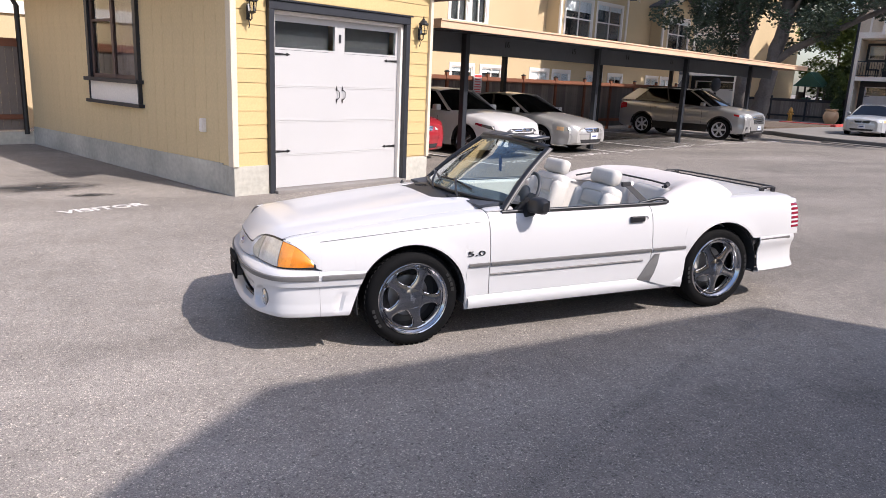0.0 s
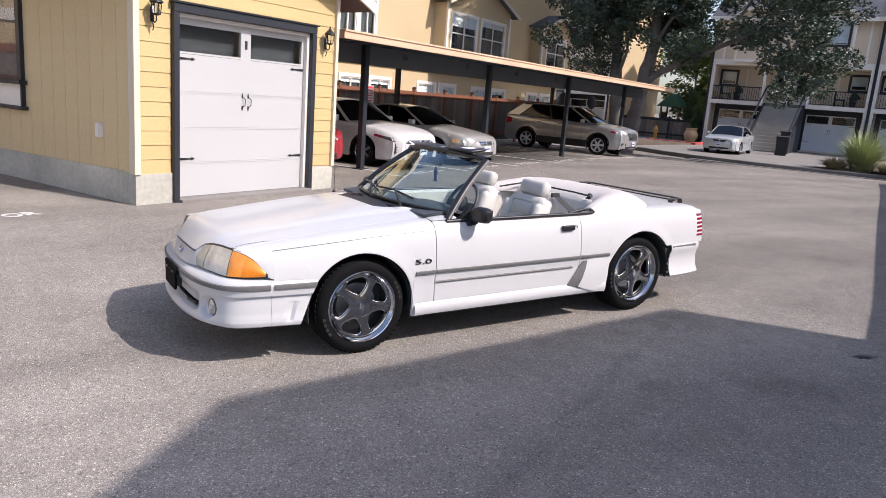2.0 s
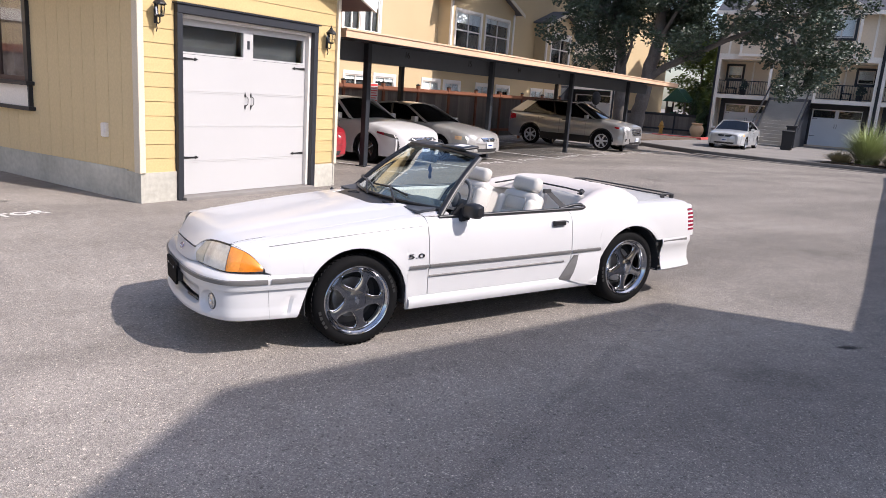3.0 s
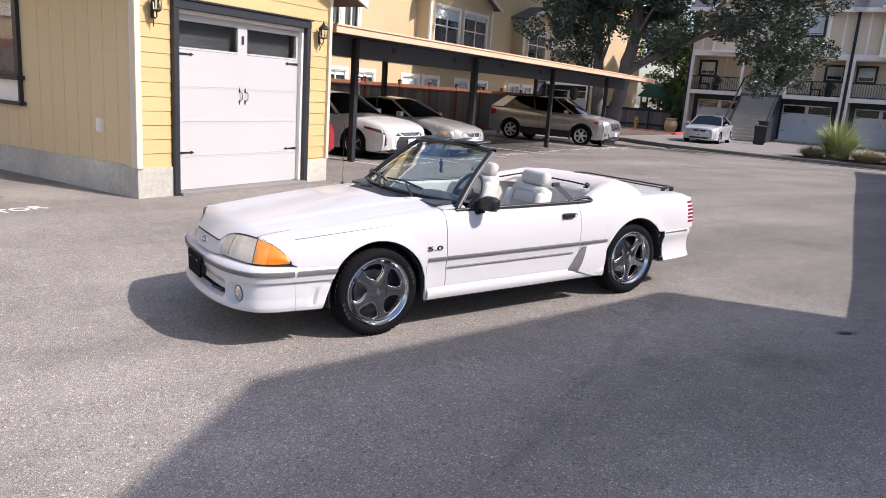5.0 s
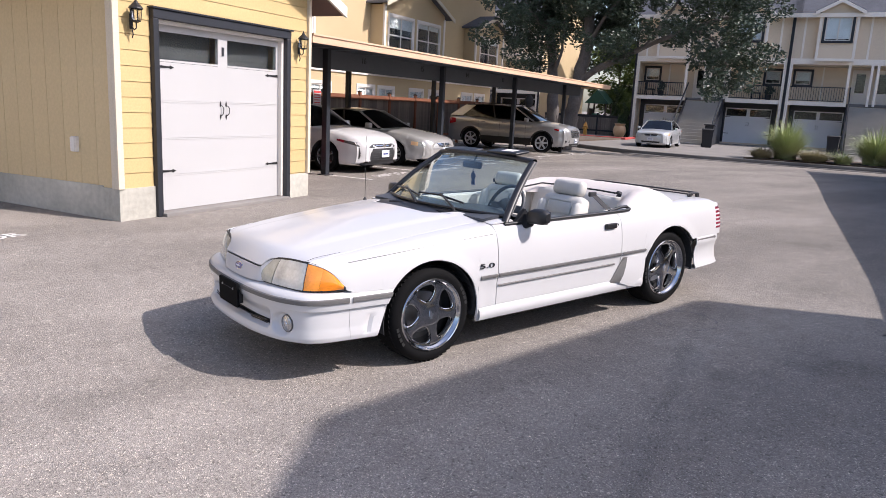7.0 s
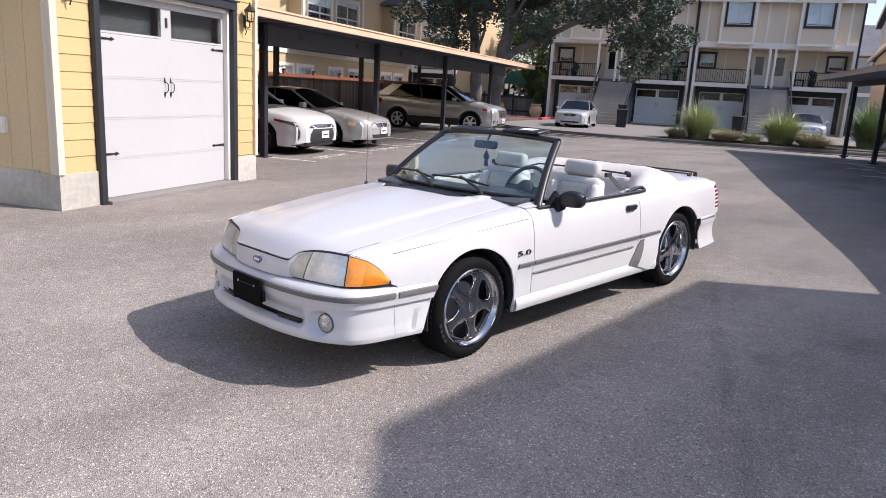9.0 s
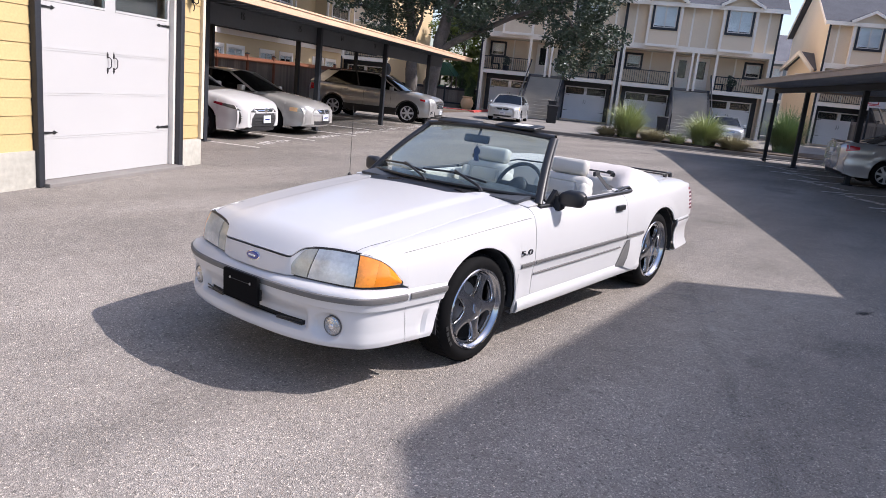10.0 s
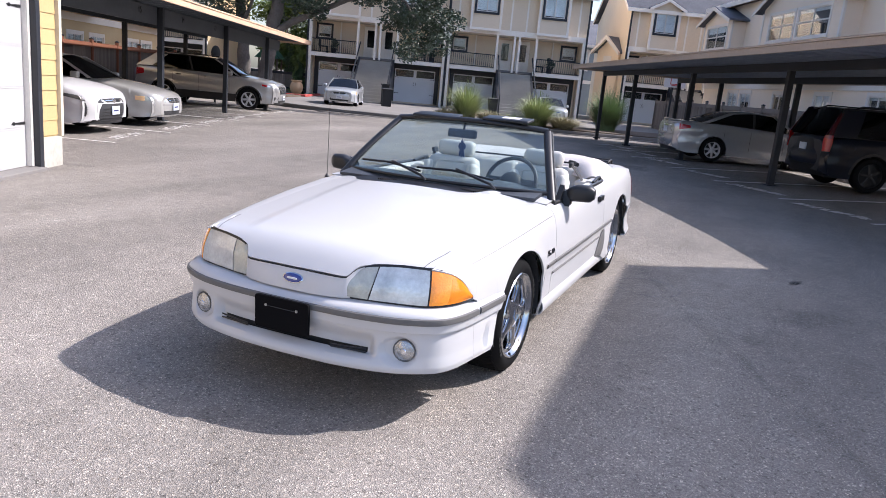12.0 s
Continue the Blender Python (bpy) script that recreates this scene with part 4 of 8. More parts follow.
# ---- the white convertible ----
def convertible_wheel(parent, name="wheel"):
    """A wheel at the origin, its outer face towards -y."""
    w = new(name)
    w.empty_display_size = 0.1
    w.parent = parent
    m = pose(0, 0, 0, 90, 0, 0)          # lathe axis z becomes -y
    ty = B().lathe([(0.234, 0.095), (0.243, 0.112), (0.262, 0.120), (0.286, 0.118), (0.306, 0.106), (0.320, 0.085), (0.325, 0.06), (0.326, 0.0), (0.325, -0.06), (0.318, -0.09), (0.29, -0.115), (0.26, -0.118), (0.236, -0.10), (0.230, 0.0)], 56, m, closed=True)
    part("tyre", ty, M["tyre"], w, "", 35)
    tr = B()
    for k in range(56):
        a = 2 * math.pi * k / 56
        for y, s in ((-0.062, 1), (0.0, -1), (0.062, 1)):
            mm = pose(0, 0, 0, 0, 0, 0) @ Matrix.Rotation(a, 4, 'Y') @ Matrix.Translation((0, y, 0.3245)) @ Matrix.Rotation(s * 0.5, 4, 'Z')
            tr.box(-0.011, 0.011, -0.026, 0.026, -0.004, 0.002, m=mm)
    part("tread", tr, M["tyre"], w)
    if "worn_sidewall_mark" not in bpy.data.materials:
        mat("worn_sidewall_mark", (0.014, 0.014, 0.014), 0.6, bump=0)
    for a0 in (0.6, 3.7):
        for k in range(4):
            a = a0 + k * 0.13
            part("sidewall_mark", B().box(-0.012, 0.012, -0.1215, -0.119, -0.009, 0.009, m=Matrix.Rotation(a, 4, 'Y') @ Matrix.Translation((0, 0, 0.280))), bpy.data.materials["worn_sidewall_mark"], w)
    part("rim", B().lathe([(0.242, 0.106), (0.246, 0.114), (0.241, 0.120), (0.234, 0.117), (0.229, 0.106), (0.222, 0.101), (0.216, 0.088), (0.209, 0.085), (0.200, 0.084), (0.196, 0.076), (0.197, 0.05), (0.203, -0.05), (0.205, -0.09)], 56, m), M["rimchrome"], w, "polished chrome rim", 40)
    part("brake_disc", B().lathe([(0.02, 0.0), (0.14, 0.0), (0.145, -0.01), (0.14, -0.02), (0.02, -0.02)], 32, m), M["alloy"], w, "", 30)
    part("drum", B().lathe([(0.0, -0.06), (0.205, -0.05), (0.206, -0.06)], 32, m), M["gap"], w)
    half = [(0.070, 0.052), (0.088, 0.042), (0.105, 0.033), (0.125, 0.027), (0.150, 0.025), (0.172, 0.028), (0.187, 0.036), (0.197, 0.050), (0.204, 0.070)]
    for k in range(5):
        a0 = 2 * math.pi * k / 5 + math.pi / 2
        rows = []
        for r, hw in half:
            row = []
            for j in (-1, -0.8, -0.3, 0.3, 0.8, 1):
                a = a0 + math.asin(min(0.9, hw / r)) * j
                out = 0.092 - 0.35 * (r - 0.06) ** 1 * 0.12 + (0.006 if abs(j) < 0.5 else (0.003 if abs(j) < 0.9 else -0.016))
                row.append((r * math.cos(a), -out, r * math.sin(a)))
            rows.append(row)
        part("spoke", B().sheet(rows), M["spokemetal"], w, "dark chrome star spoke with bright edges", 50, 0.012, off=0)
        ed = B()
        for j in (-1, 1):
            ed.pipe([(r * math.cos(a0 + math.asin(min(0.9, hw / r)) * j), -(0.088 - 0.042 * (r - 0.06)), r * math.sin(a0 + math.asin(min(0.9, hw / r)) * j)) for r, hw in half[1:]], 0.0045, 6)
        part("spoke_edge", ed, M["chrome"], w, "", 50)
    part("hub", B().lathe([(0.096, 0.080), (0.090, 0.094), (0.072, 0.100), (0.0, 0.103)], 32, m), M["spokemetal"], w, "", 40)
    part("hub_emblem", B().box(-0.012, 0.016, -0.106, -0.10, -0.016, 0.012).box(-0.02, -0.004, -0.106, -0.10, 0.006, 0.022).box(0.008, 0.02, -0.106, -0.10, -0.026, -0.012), M["chrome"], w)
    return w


def build_convertible():
    car = thing("convertible_car", "white two-door convertible with its top down and chrome star wheels", "car",
                (1.84, 5.02, -0.066), 0, frame_=Matrix())
    car.matrix_basis = pose(1.84, 5.02, -0.0765, -0.8, -1.49, 0)
    AX, R_ARCH, ZC = (0.0, 2.553), 0.378, 0.322
    paint = M["carwhite"]

    def W(x):
        return tab(x, [(-1.1, 0.70), (-0.85, 0.775), (-0.65, 0.80), (-0.3, 0.835), (0.1, 0.856), (0.6, 0.864), (1.3, 0.868), (2.0, 0.868), (2.6, 0.868), (3.0, 0.85), (3.35, 0.81), (3.5, 0.78)])

    def ZS(x):
        return tab(x, [(-0.92, 0.720), (-0.7, 0.748), (-0.3, 0.795), (0.2, 0.845), (0.62, 0.872), (1.0, 0.866), (1.95, 0.862), (2.4, 0.868), (3.0, 0.868), (3.3, 0.852), (3.42, 0.82)])

    def side(x, z):
        d = ZS(x) - z
        f = tab(d, [(0.0, -0.10), (0.012, -0.072), (0.035, -0.046), (0.075, -0.026), (0.14, -0.012), (0.24, -0.002), (0.32, 0.0), (0.40, -0.012), (0.55, -0.018), (0.66, -0.03)])
        flare = 0.0
        for c in AX:
            r = math.hypot(x - c, z - ZC)
            if z > ZC - 0.05 and r < 0.50:
                flare = max(flare, 0.006 * max(0, 1 - abs(r - 0.385) / 0.08))
        return W(x) + f + flare

    def arch(x, low):
        for c in AX:
            if abs(x - c) < R_ARCH:
                return max(low, ZC + math.sqrt(R_ARCH ** 2 - (x - c) ** 2))
        return low

    def xs(a, b, step=0.025):
        pts = list(np.linspace(a, b, max(2, int(round((b - a) / step)) + 1)))
        for c in AX:
            for e in (-R_ARCH, R_ARCH):
                for d in (-1e-4, 1e-4):
                    if a < c + e + d < b:
                        pts.append(c + e + d)
        return sorted(pts)

    def flank(name, a, b, low, s, label="", top=None, material=paint, inward=None, tint=0.0):
        """A side panel from x a to b; low(x) is its lower edge. s: -1 left, 1 right."""
        rows = []
        for x in xs(a, b):
            z0, z1 = low(x), (top(x) if top else ZS(x))
            row = []
            n = 22
            for j in range(n + 1):
                q = j / n
                q = q + 0.22 * math.sin(math.pi * q) * q        # more rows near the shoulder
                q = min(1.0, q)
                z = z0 + (z1 - z0) * q
                row.append((x, s * (side(x, z) + tint), z))
            if inward is not None:
                for k in range(1, 6):
                    y = row[n][1] + (s * inward(x) - row[n][1]) * k / 5
                    row.append((x, y, ZS(x) + 0.011 * math.sin(k / 5 * math.pi / 2)))
            rows.append(row)
        return part(name, B().sheet(rows), material, car, label, 50, 0.012)

    HE = 0.655     # half width of the bonnet

    for s, tag in ((-1, "left"), (1, "right")):
        flank("front_fender", -0.585, 0.545, lambda x: arch(x, 0.560 if x < -0.36 else 0.225), s, inward=lambda x: HE - 0.012)
        flank("door", 0.551, 1.868, lambda x: 0.318, s, "white door with two grey strips")
        flank("quarter_panel", 1.874, 3.37, lambda x: arch(x, 0.225 if x < 2.5 else 0.555), s, inward=lambda x: tab(x, [(2.6, 0.70), (3.1, 0.665)]))
        # rocker skirt
        rows = []
        for x in np.linspace(0.392, 2.166, 60):
            e = tab(x, [(0.385, 0.004), (0.5, 0.0), (1.7, 0.0), (2.17, 0.010)])
            rows.append([(x, s * (W(x) + o + e), z) for o, z in ((-0.03, 0.322), (-0.020, 0.317), (-0.008, 0.300), (-0.003, 0.275), (-0.004, 0.250), (-0.016, 0.228), (-0.05, 0.215), (-0.09, 0.216))])
        part("side_skirt", B().sheet(rows), paint, car, "", 40, 0.006)
        # scoop ahead of the rear wheel
        def sp(x, z, o):
            return (x, s * (side(x, z) + o), z)
        part("scoop_opening", B().sheet([[sp(1.76, 0.305, 0.004), sp(1.80, 0.36, 0.006), sp(1.85, 0.43, 0.006), sp(1.90, 0.50, 0.004)],
                                         [sp(1.86, 0.300, 0.030), sp(1.89, 0.36, 0.036), sp(1.92, 0.43, 0.030), sp(1.945, 0.50, 0.010)]]), M["greytrim"], car, "dark grey scoop mouth", None, 0.004)
        part("scoop", B().sheet([[sp(1.86, 0.295, 0.030), sp(1.89, 0.36, 0.036), sp(1.92, 0.43, 0.030), sp(1.945, 0.505, 0.008)],
                                 [sp(2.0, 0.25, 0.034), sp(2.02, 0.36, 0.034), sp(2.03, 0.44, 0.026), sp(2.04, 0.51, 0.006)],
                                 [sp(2.17, 0.22, 0.020), sp(2.18, 0.36, 0.014), sp(2.185, 0.44, 0.010), sp(2.19, 0.51, 0.002)]]), paint, car, "", 60, 0.006)
        # rub strips
        for a, b, z0, z1 in ((0.392, 0.540, 0.519, 0.545), (0.556, 1.86, 0.519, 0.545), (1.882, 2.178, 0.519, 0.545), (2.935, 3.27, 0.519, 0.545), (0.556, 1.80, 0.450, 0.464)):
            rows = []
            for x in np.linspace(a, b, 30):
                rows.append([(x, s * (side(x, z) + o), z) for z, o in ((z0, 0.001), (z0 + 0.003, 0.009), ((z0 + z1) / 2, 0.011), (z1 - 0.003, 0.009), (z1, 0.001))])
            part("rub_strip", B().sheet(rows), M["greytrim"], car, "grey rubber side strip", 40, 0.003)
        # fine shoulder crease
        cr = [[(x, s * (side(x, z) + 0.0045), z) for z in (zz, zz + 0.003)] for x in np.linspace(-0.580, 0.52, 40) for zz in (ZS(x) - 0.024 - 0.026 * (x + 0.6) / 1.1,)]
        part("crease_line", B().sheet(cr), M["greytrim"], car, "", None, 0.001)
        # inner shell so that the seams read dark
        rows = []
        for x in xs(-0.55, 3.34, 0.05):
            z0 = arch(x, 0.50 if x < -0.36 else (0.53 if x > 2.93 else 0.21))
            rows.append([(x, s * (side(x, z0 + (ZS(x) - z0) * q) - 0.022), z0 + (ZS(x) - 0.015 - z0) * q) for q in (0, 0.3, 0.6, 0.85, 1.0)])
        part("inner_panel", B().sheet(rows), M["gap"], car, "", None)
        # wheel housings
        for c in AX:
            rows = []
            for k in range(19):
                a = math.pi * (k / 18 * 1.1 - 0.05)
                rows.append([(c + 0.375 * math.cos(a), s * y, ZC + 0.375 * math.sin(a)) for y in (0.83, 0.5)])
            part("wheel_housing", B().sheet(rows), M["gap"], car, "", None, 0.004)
        # black shields at the rear of the wheel arches
        for c in AX[:1]:
            rows = []
            for k in range(9):
                a_ = math.pi * (-0.02 + 0.17 * k / 8)
                rows.append([(c + 0.374 * math.cos(a_), s * y, ZC + 0.374 * math.sin(a_)) for y in (0.80, 0.70)])
            part("arch_shield", B().sheet(rows), M["blacktrim"], car, "black plastic arch shield", 40, 0.008)
        # door handle and lock
        x0 = 1.645
        part("door_handle", B().box(x0 + 0.025, x0 + 0.145, s * 0.846, s * 0.872, 0.752, 0.792, 0.006), M["blacktrim"], car, "black flap door handle")
        part("door_lock", B().lathe([(0.014, -0.004), (0.014, 0.008), (0.0, 0.010)], 14, pose(1.815, s * 0.848, 0.772, 90 * -s * -1 if s < 0 else -90, 0, 0)), M["blacktrim"], car)
        # sill along the door top
        part("door_sill", B().pipe([(0.66, s * 0.785, 0.868), (1.2, s * 0.795, 0.868), (1.95, s * 0.79, 0.866), (2.03, s * 0.785, 0.868)], 0.014, 8), M["blacktrim"], car, "black weatherstrip", 50)
        part("belt_cap", B().pipe([(1.80, s * 0.77, 0.872), (1.95, s * 0.765, 0.893), (2.02, s * 0.765, 0.893), (2.06, s * 0.77, 0.868)], 0.013, 8), M["blacktrim"], car, "", 50)
        # inner door and trim
        part("door_panel", B().box(0.70, 1.86, s * 0.70, s * 0.765, 0.30, 0.862, 0.015), M["leather"], car, "light grey inner door panel")
        part("armrest", B().box(1.0, 1.6, s * 0.63, s * 0.70, 0.58, 0.65, 0.02), M["leather"], car)
        part("rear_trim", B().box(1.88, 2.45, s * 0.60, s * 0.74, 0.30, 0.86, 0.02), M["leather"], car, "light grey rear side trim")
        # fender badge
        tm = text_mesh("5.0", 0.085, M["blacktrim"], 0.004)
        bd = part("fender_badge", tm, None, car, "dark 5.0 fender badge")
        bd.matrix_basis = pose(0.445, s * (side(0.445, 0.63) + 0.004), 0.598, 90, 0, 0 if s < 0 else 180)
        bd.scale = (1.3, 0.54, 1)
        # tail lamp bars
        for k in range(6):
            z = 0.605 + k * 0.035
            part("tail_lamp_bar", B().sheet([[(x, s * (side(x, zz) + o), zz) for zz, o in ((z, 0.0), (z + 0.004, 0.004), (z + 0.017, 0.004), (z + 0.021, 0.0))] for x in np.linspace(3.285, 3.368, 7)]), M["dimred"], car, "red tail lamp bar between white louvres", None, 0.006)
        # mirror
        mb = B()
        rows = []
        for q in np.linspace(0, 1, 9):
            yy = 0.805 + 0.185 * q
            zc = 0.902 + 0.020 * min(1, q * 2.5)
            hz = tab(q, [(0, 0.030), (0.15, 0.046), (0.4, 0.055), (0.8, 0.054), (0.95, 0.046), (1, 0.030)])
            hx = tab(q, [(0, 0.035), (0.3, 0.058), (0.8, 0.056), (1, 0.030)])
            rows.append([(0.872 + 0.02 * q + hx * math.copysign(abs(math.cos(a_)) ** 0.6, math.cos(a_)) * (1 if math.cos(a_) < 0 else 0.45), s * yy, zc + hz * math.copysign(abs(math.sin(a_)) ** 0.6, math.sin(a_))) for a_ in np.linspace(0, 2 * math.pi, 21)])
        mb.sheet(rows)
        for r_ in (rows[0], rows[-1]):
            mb.bm.faces.new([mb.bm.verts.new(p) for p in r_[:-1]])
        mi = part("mirror", mb, M["blacktrim"], car, "black door mirror", 50)
        part("mirror_foot", B().prism([(0.74, 0.862), (0.93, 0.862), (0.885, 0.925), (0.85, 0.965)], "y", s * 0.765, s * 0.795).prism([(0.815, 0.835), (0.885, 0.845), (0.905, 0.93), (0.835, 0.93)], "y", s * 0.79, s * 0.845), M["blacktrim"], car, "", 50)
        part("mirror_glass", B().box(0.9195, 0.9235, s * 0.905 - 0.066, s * 0.905 + 0.066, 0.885, 0.96, 0.001), M["chrome"], mi)

    # bonnet
    def xr(y):
        return tab(y, [(-0.66, 0.620), (-0.5, 0.585), (-0.43, 0.545), (-0.40, 0.49), (-0.36, 0.39), (-0.27, 0.325), (0, 0.310), (0.38, 0.318), (0.46, 0.37), (0.56, 0.49), (0.66, 0.55)])
    def xf(y):
        return tab(abs(y), [(0, -0.946), (0.14, -0.943), (0.26, -0.936), (0.285, -0.930), (0.297, -0.915), (0.312, -0.897), (0.335, -0.880), (0.38, -0.862), (0.45, -0.840), (0.525, -0.814), (0.60, -0.784), (0.66, -0.756)])
    def bonnet_z(x, y):
        """One smooth nose surface; the front edge xf cuts it between and over the lamps."""
        a_ = abs(y) / HE
        q = min(1.0, (x - xr(y)) / (-0.944 - xr(y)))
        z = ZS(x) + 0.0125 + (0.034 + 0.012 * min(1.0, (1 - q) * 4)) * (1 - a_ * a_)
        k = min(1, max(0, (0.50 - abs(y) - 0.05 * q) / 0.10))
        z += 0.009 * k * k * (3 - 2 * k) * min(1, max(0, 1 - q) * 4)
        line = -0.944 + 0.10 * a_ ** 2.2
        return z - 0.086 * (1 - 0.45 * a_ * a_) * (max(0.0, line + 0.165 - x) / 0.165) ** 2.1
    rows = []
    for i in range(161):
        y = -HE + 2 * HE * i / 160
        row = []
        for j in range(57):
            q = 1 - (1 - j / 56) ** 1.35
            x = xr(y) + (xf(y) - xr(y)) * q
            row.append((x, y, bonnet_z(x, y)))
        rows.append(row)
    part("bonnet", B().sheet(rows), paint, car, "white bonnet with a faint raised centre", 60, 0.007)
    for s in (-1, 1):
        ln = [(-0.792, 0.600), (-0.74, 0.612), (-0.68, 0.622), (-0.62, 0.630), (-0.565, 0.634)]
        part("seam", B().sheet([[(x, s * y, bonnet_z(x, y) + 0.0018), (x, s * (y + 0.003), bonnet_z(x, y + 0.003) + 0.0018)] for x, y in ln]), M["gap"], car, "", None, 0.0006)
    # grille-less nose panel with oval badge
    rows = []
    for i in range(49):
        y = -0.345 + 0.69 * i / 48
        top_x, low_x = xf(y), tab(abs(y), [(0, -0.984), (0.12, -0.979), (0.22, -0.964), (0.28, -0.944), (0.31, -0.915), (0.345, -0.895)])
        zt = bonnet_z(top_x, y) - 0.009
        rows.append([(top_x + 0.03, y, zt - 0.002)] + [(top_x + (low_x - top_x) * q - 0.004 * math.sin(math.pi * q), y, zt + (0.574 - zt) * q) for q in (0, 0.25, 0.5, 0.75, 1.0)])
    part("bonnet_seam", B().sheet([[(xf(y) - 0.002, y, bonnet_z(xf(y), y) - 0.0115), (xf(y) - 0.002, y, bonnet_z(xf(y), y) - 0.0055)] for y in np.linspace(-0.285, 0.285, 25)]), M["gap"], car, "", None, 0.0006)
    part("nose_panel", B().sheet(rows), paint, car, "", 50, 0.01)
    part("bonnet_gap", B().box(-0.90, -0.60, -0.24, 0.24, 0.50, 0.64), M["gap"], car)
    bg = part("oval_badge", B().ball((0, 0, 0), (0.006, 0.052, 0.021), 24), M["badge"], car, "blue oval badge with a pale rim", 40)
    bg.matrix_basis = pose(-0.9690, -0.01, 0.629, 0, 22, 0)
    bg2 = part("badge_rim", B().ball((0, 0, 0), (0.004, 0.058, 0.026), 24), M["chrome"], car, "", 40)
    bg2.matrix_basis = pose(-0.9668, -0.01, 0.628, 0, 22, 0)
    part("badge_mark", B().box(-0.9775, -0.9740, -0.038, 0.018, 0.624, 0.634, 0.002), M["plate"], car)

    # headlamps
    LB = [(0, -0.938, 0.272, 0.583), (0.22, -0.914, 0.39, 0.580), (0.45, -0.882, 0.52, 0.580), (0.66, -0.836, 0.664, 0.582), (0.85, -0.730, 0.753, 0.585), (1, -0.618, 0.790, 0.588)]
    LT = [(0, -0.912, 0.294, 0.672), (0.05, -0.886, 0.322, 0.704), (0.12, -0.872, 0.365, 0.722), (0.30, -0.850, 0.45, 0.733), (0.48, -0.826, 0.54, 0.738), (0.66, -0.792, 0.648, 0.736), (0.78, -0.736, 0.724, 0.716), (0.88, -0.690, 0.758, 0.682), (0.95, -0.652, 0.777, 0.640), (1, -0.618, 0.791, 0.600)]
    def edge(t_, q):
        return Vector([tab(q, [(r[0], r[k]) for r in t_]) for k in (1, 2, 3)])
    def fender_edge(t_):
        """Along the bonnet's side and then down the fender's front edge."""
        x = -0.5855
        if t_ < 0.35:
            xx = -0.752 + (x + 0.752) * t_ / 0.35
            return Vector((xx, HE - 0.004, ZS(xx) + 0.0115))
        if t_ < 0.5:
            f = (t_ - 0.35) / 0.15
            y0, y1 = HE - 0.004, side(x, ZS(x))
            return Vector((x, y0 + (y1 - y0) * f, ZS(x) + 0.011 * math.sin((1 - f) * math.pi / 2)))
        z = ZS(x) + (0.574 - ZS(x)) * (t_ - 0.5) / 0.5
        return Vector((x, side(x, z), z))
    for s in (-1, 1):
        rows = []
        for i in range(41):
            t_ = i / 40
            a, c = fender_edge(t_), edge(LT, tab(t_, [(0, 0.66), (0.35, 0.705), (0.5, 0.77), (0.62, 0.86), (0.75, 0.935), (1, 1.0)]))
            c.z += 0.006 - 0.020 * t_ ** 8
            w_ = min(1.0, t_ / 0.35)
            m_ = a + Vector((-1.0, 0.4 - 0.51 * w_, -0.22 + 0.08 * w_)) * (c - a).length * 0.45
            rows.append([(p.x, s * p.y, p.z) for k in range(9) for p in ((a.lerp(m_, k / 8)).lerp(m_.lerp(c, k / 8), k / 8),)])
        part("fender_nose", B().sheet(rows), paint, car, "", 60, 0.006)
    for s in (-1, 1):
        def lamp(a, b, lift=0.0, grow=0.0):
            rows = []
            for i in range(15):
                q = a + (b - a) * i / 14
                lo, hi = edge(LB, q), edge(LT, q)
                lo.z -= grow
                hi.z += grow
                row = []
                for k in range(8):
                    p = lo.lerp(hi, k / 7)
                    out_ = 0.012 * math.sin(math.pi * k / 7) + lift
                    row.append((p.x - out_ * (1 - 0.7 * q), s * (p.y + out_ * (0.15 + 0.6 * q)), p.z))
                rows.append(row)
            return B().sheet(rows)
        hl = part("headlamp", lamp(-0.012, 1.012, -0.008, 0.011), M["blacktrim"], car, "composite headlamp with amber indicator", 60, 0.012)
        part("corner_lens", lamp(0.01, 0.215), M["lens2"], hl, "clear ribbed lens", 60, 0.008)
        part("main_lens", lamp(0.228, 0.650), M["lens"], hl, "clear fluted lens", 60, 0.008)
        part("indicator_lens", lamp(0.662, 0.790), M["amberclear"], hl, "light amber indicator lens", 60, 0.008)
        part("indicator_lens", lamp(0.791, 0.985), M["amber"], hl, "deep amber indicator lens", 60, 0.008)

    # front bumper, swept round the nose
    def bump_path(n=72):
        pts = []
        for i in range(n + 1):
            q = -1 + 2 * i / n
            a = abs(q)
            x = tab(a, [(0, -1.014), (0.2, -1.008), (0.42, -0.976), (0.58, -0.916), (0.70, -0.850), (0.80, -0.748), (0.9, -0.592), (1, -0.374)])
            y = tab(a, [(0, 0.0), (0.2, 0.24), (0.42, 0.49), (0.58, 0.655), (0.70, 0.745), (0.80, 0.793), (0.9, 0.822), (1, 0.850)])
            pts.append((x, math.copysign(y, q)))
        return pts
    BP = bump_path(200)
    def arch_edge(z):
        """Where the bumper cover ends, following the wheel arch."""
        return tab(z, [(0.25, -0.432), (0.30, -0.412), (0.36, -0.388), (0.45, -0.352), (0.52, -0.322), (0.575, -0.302)])
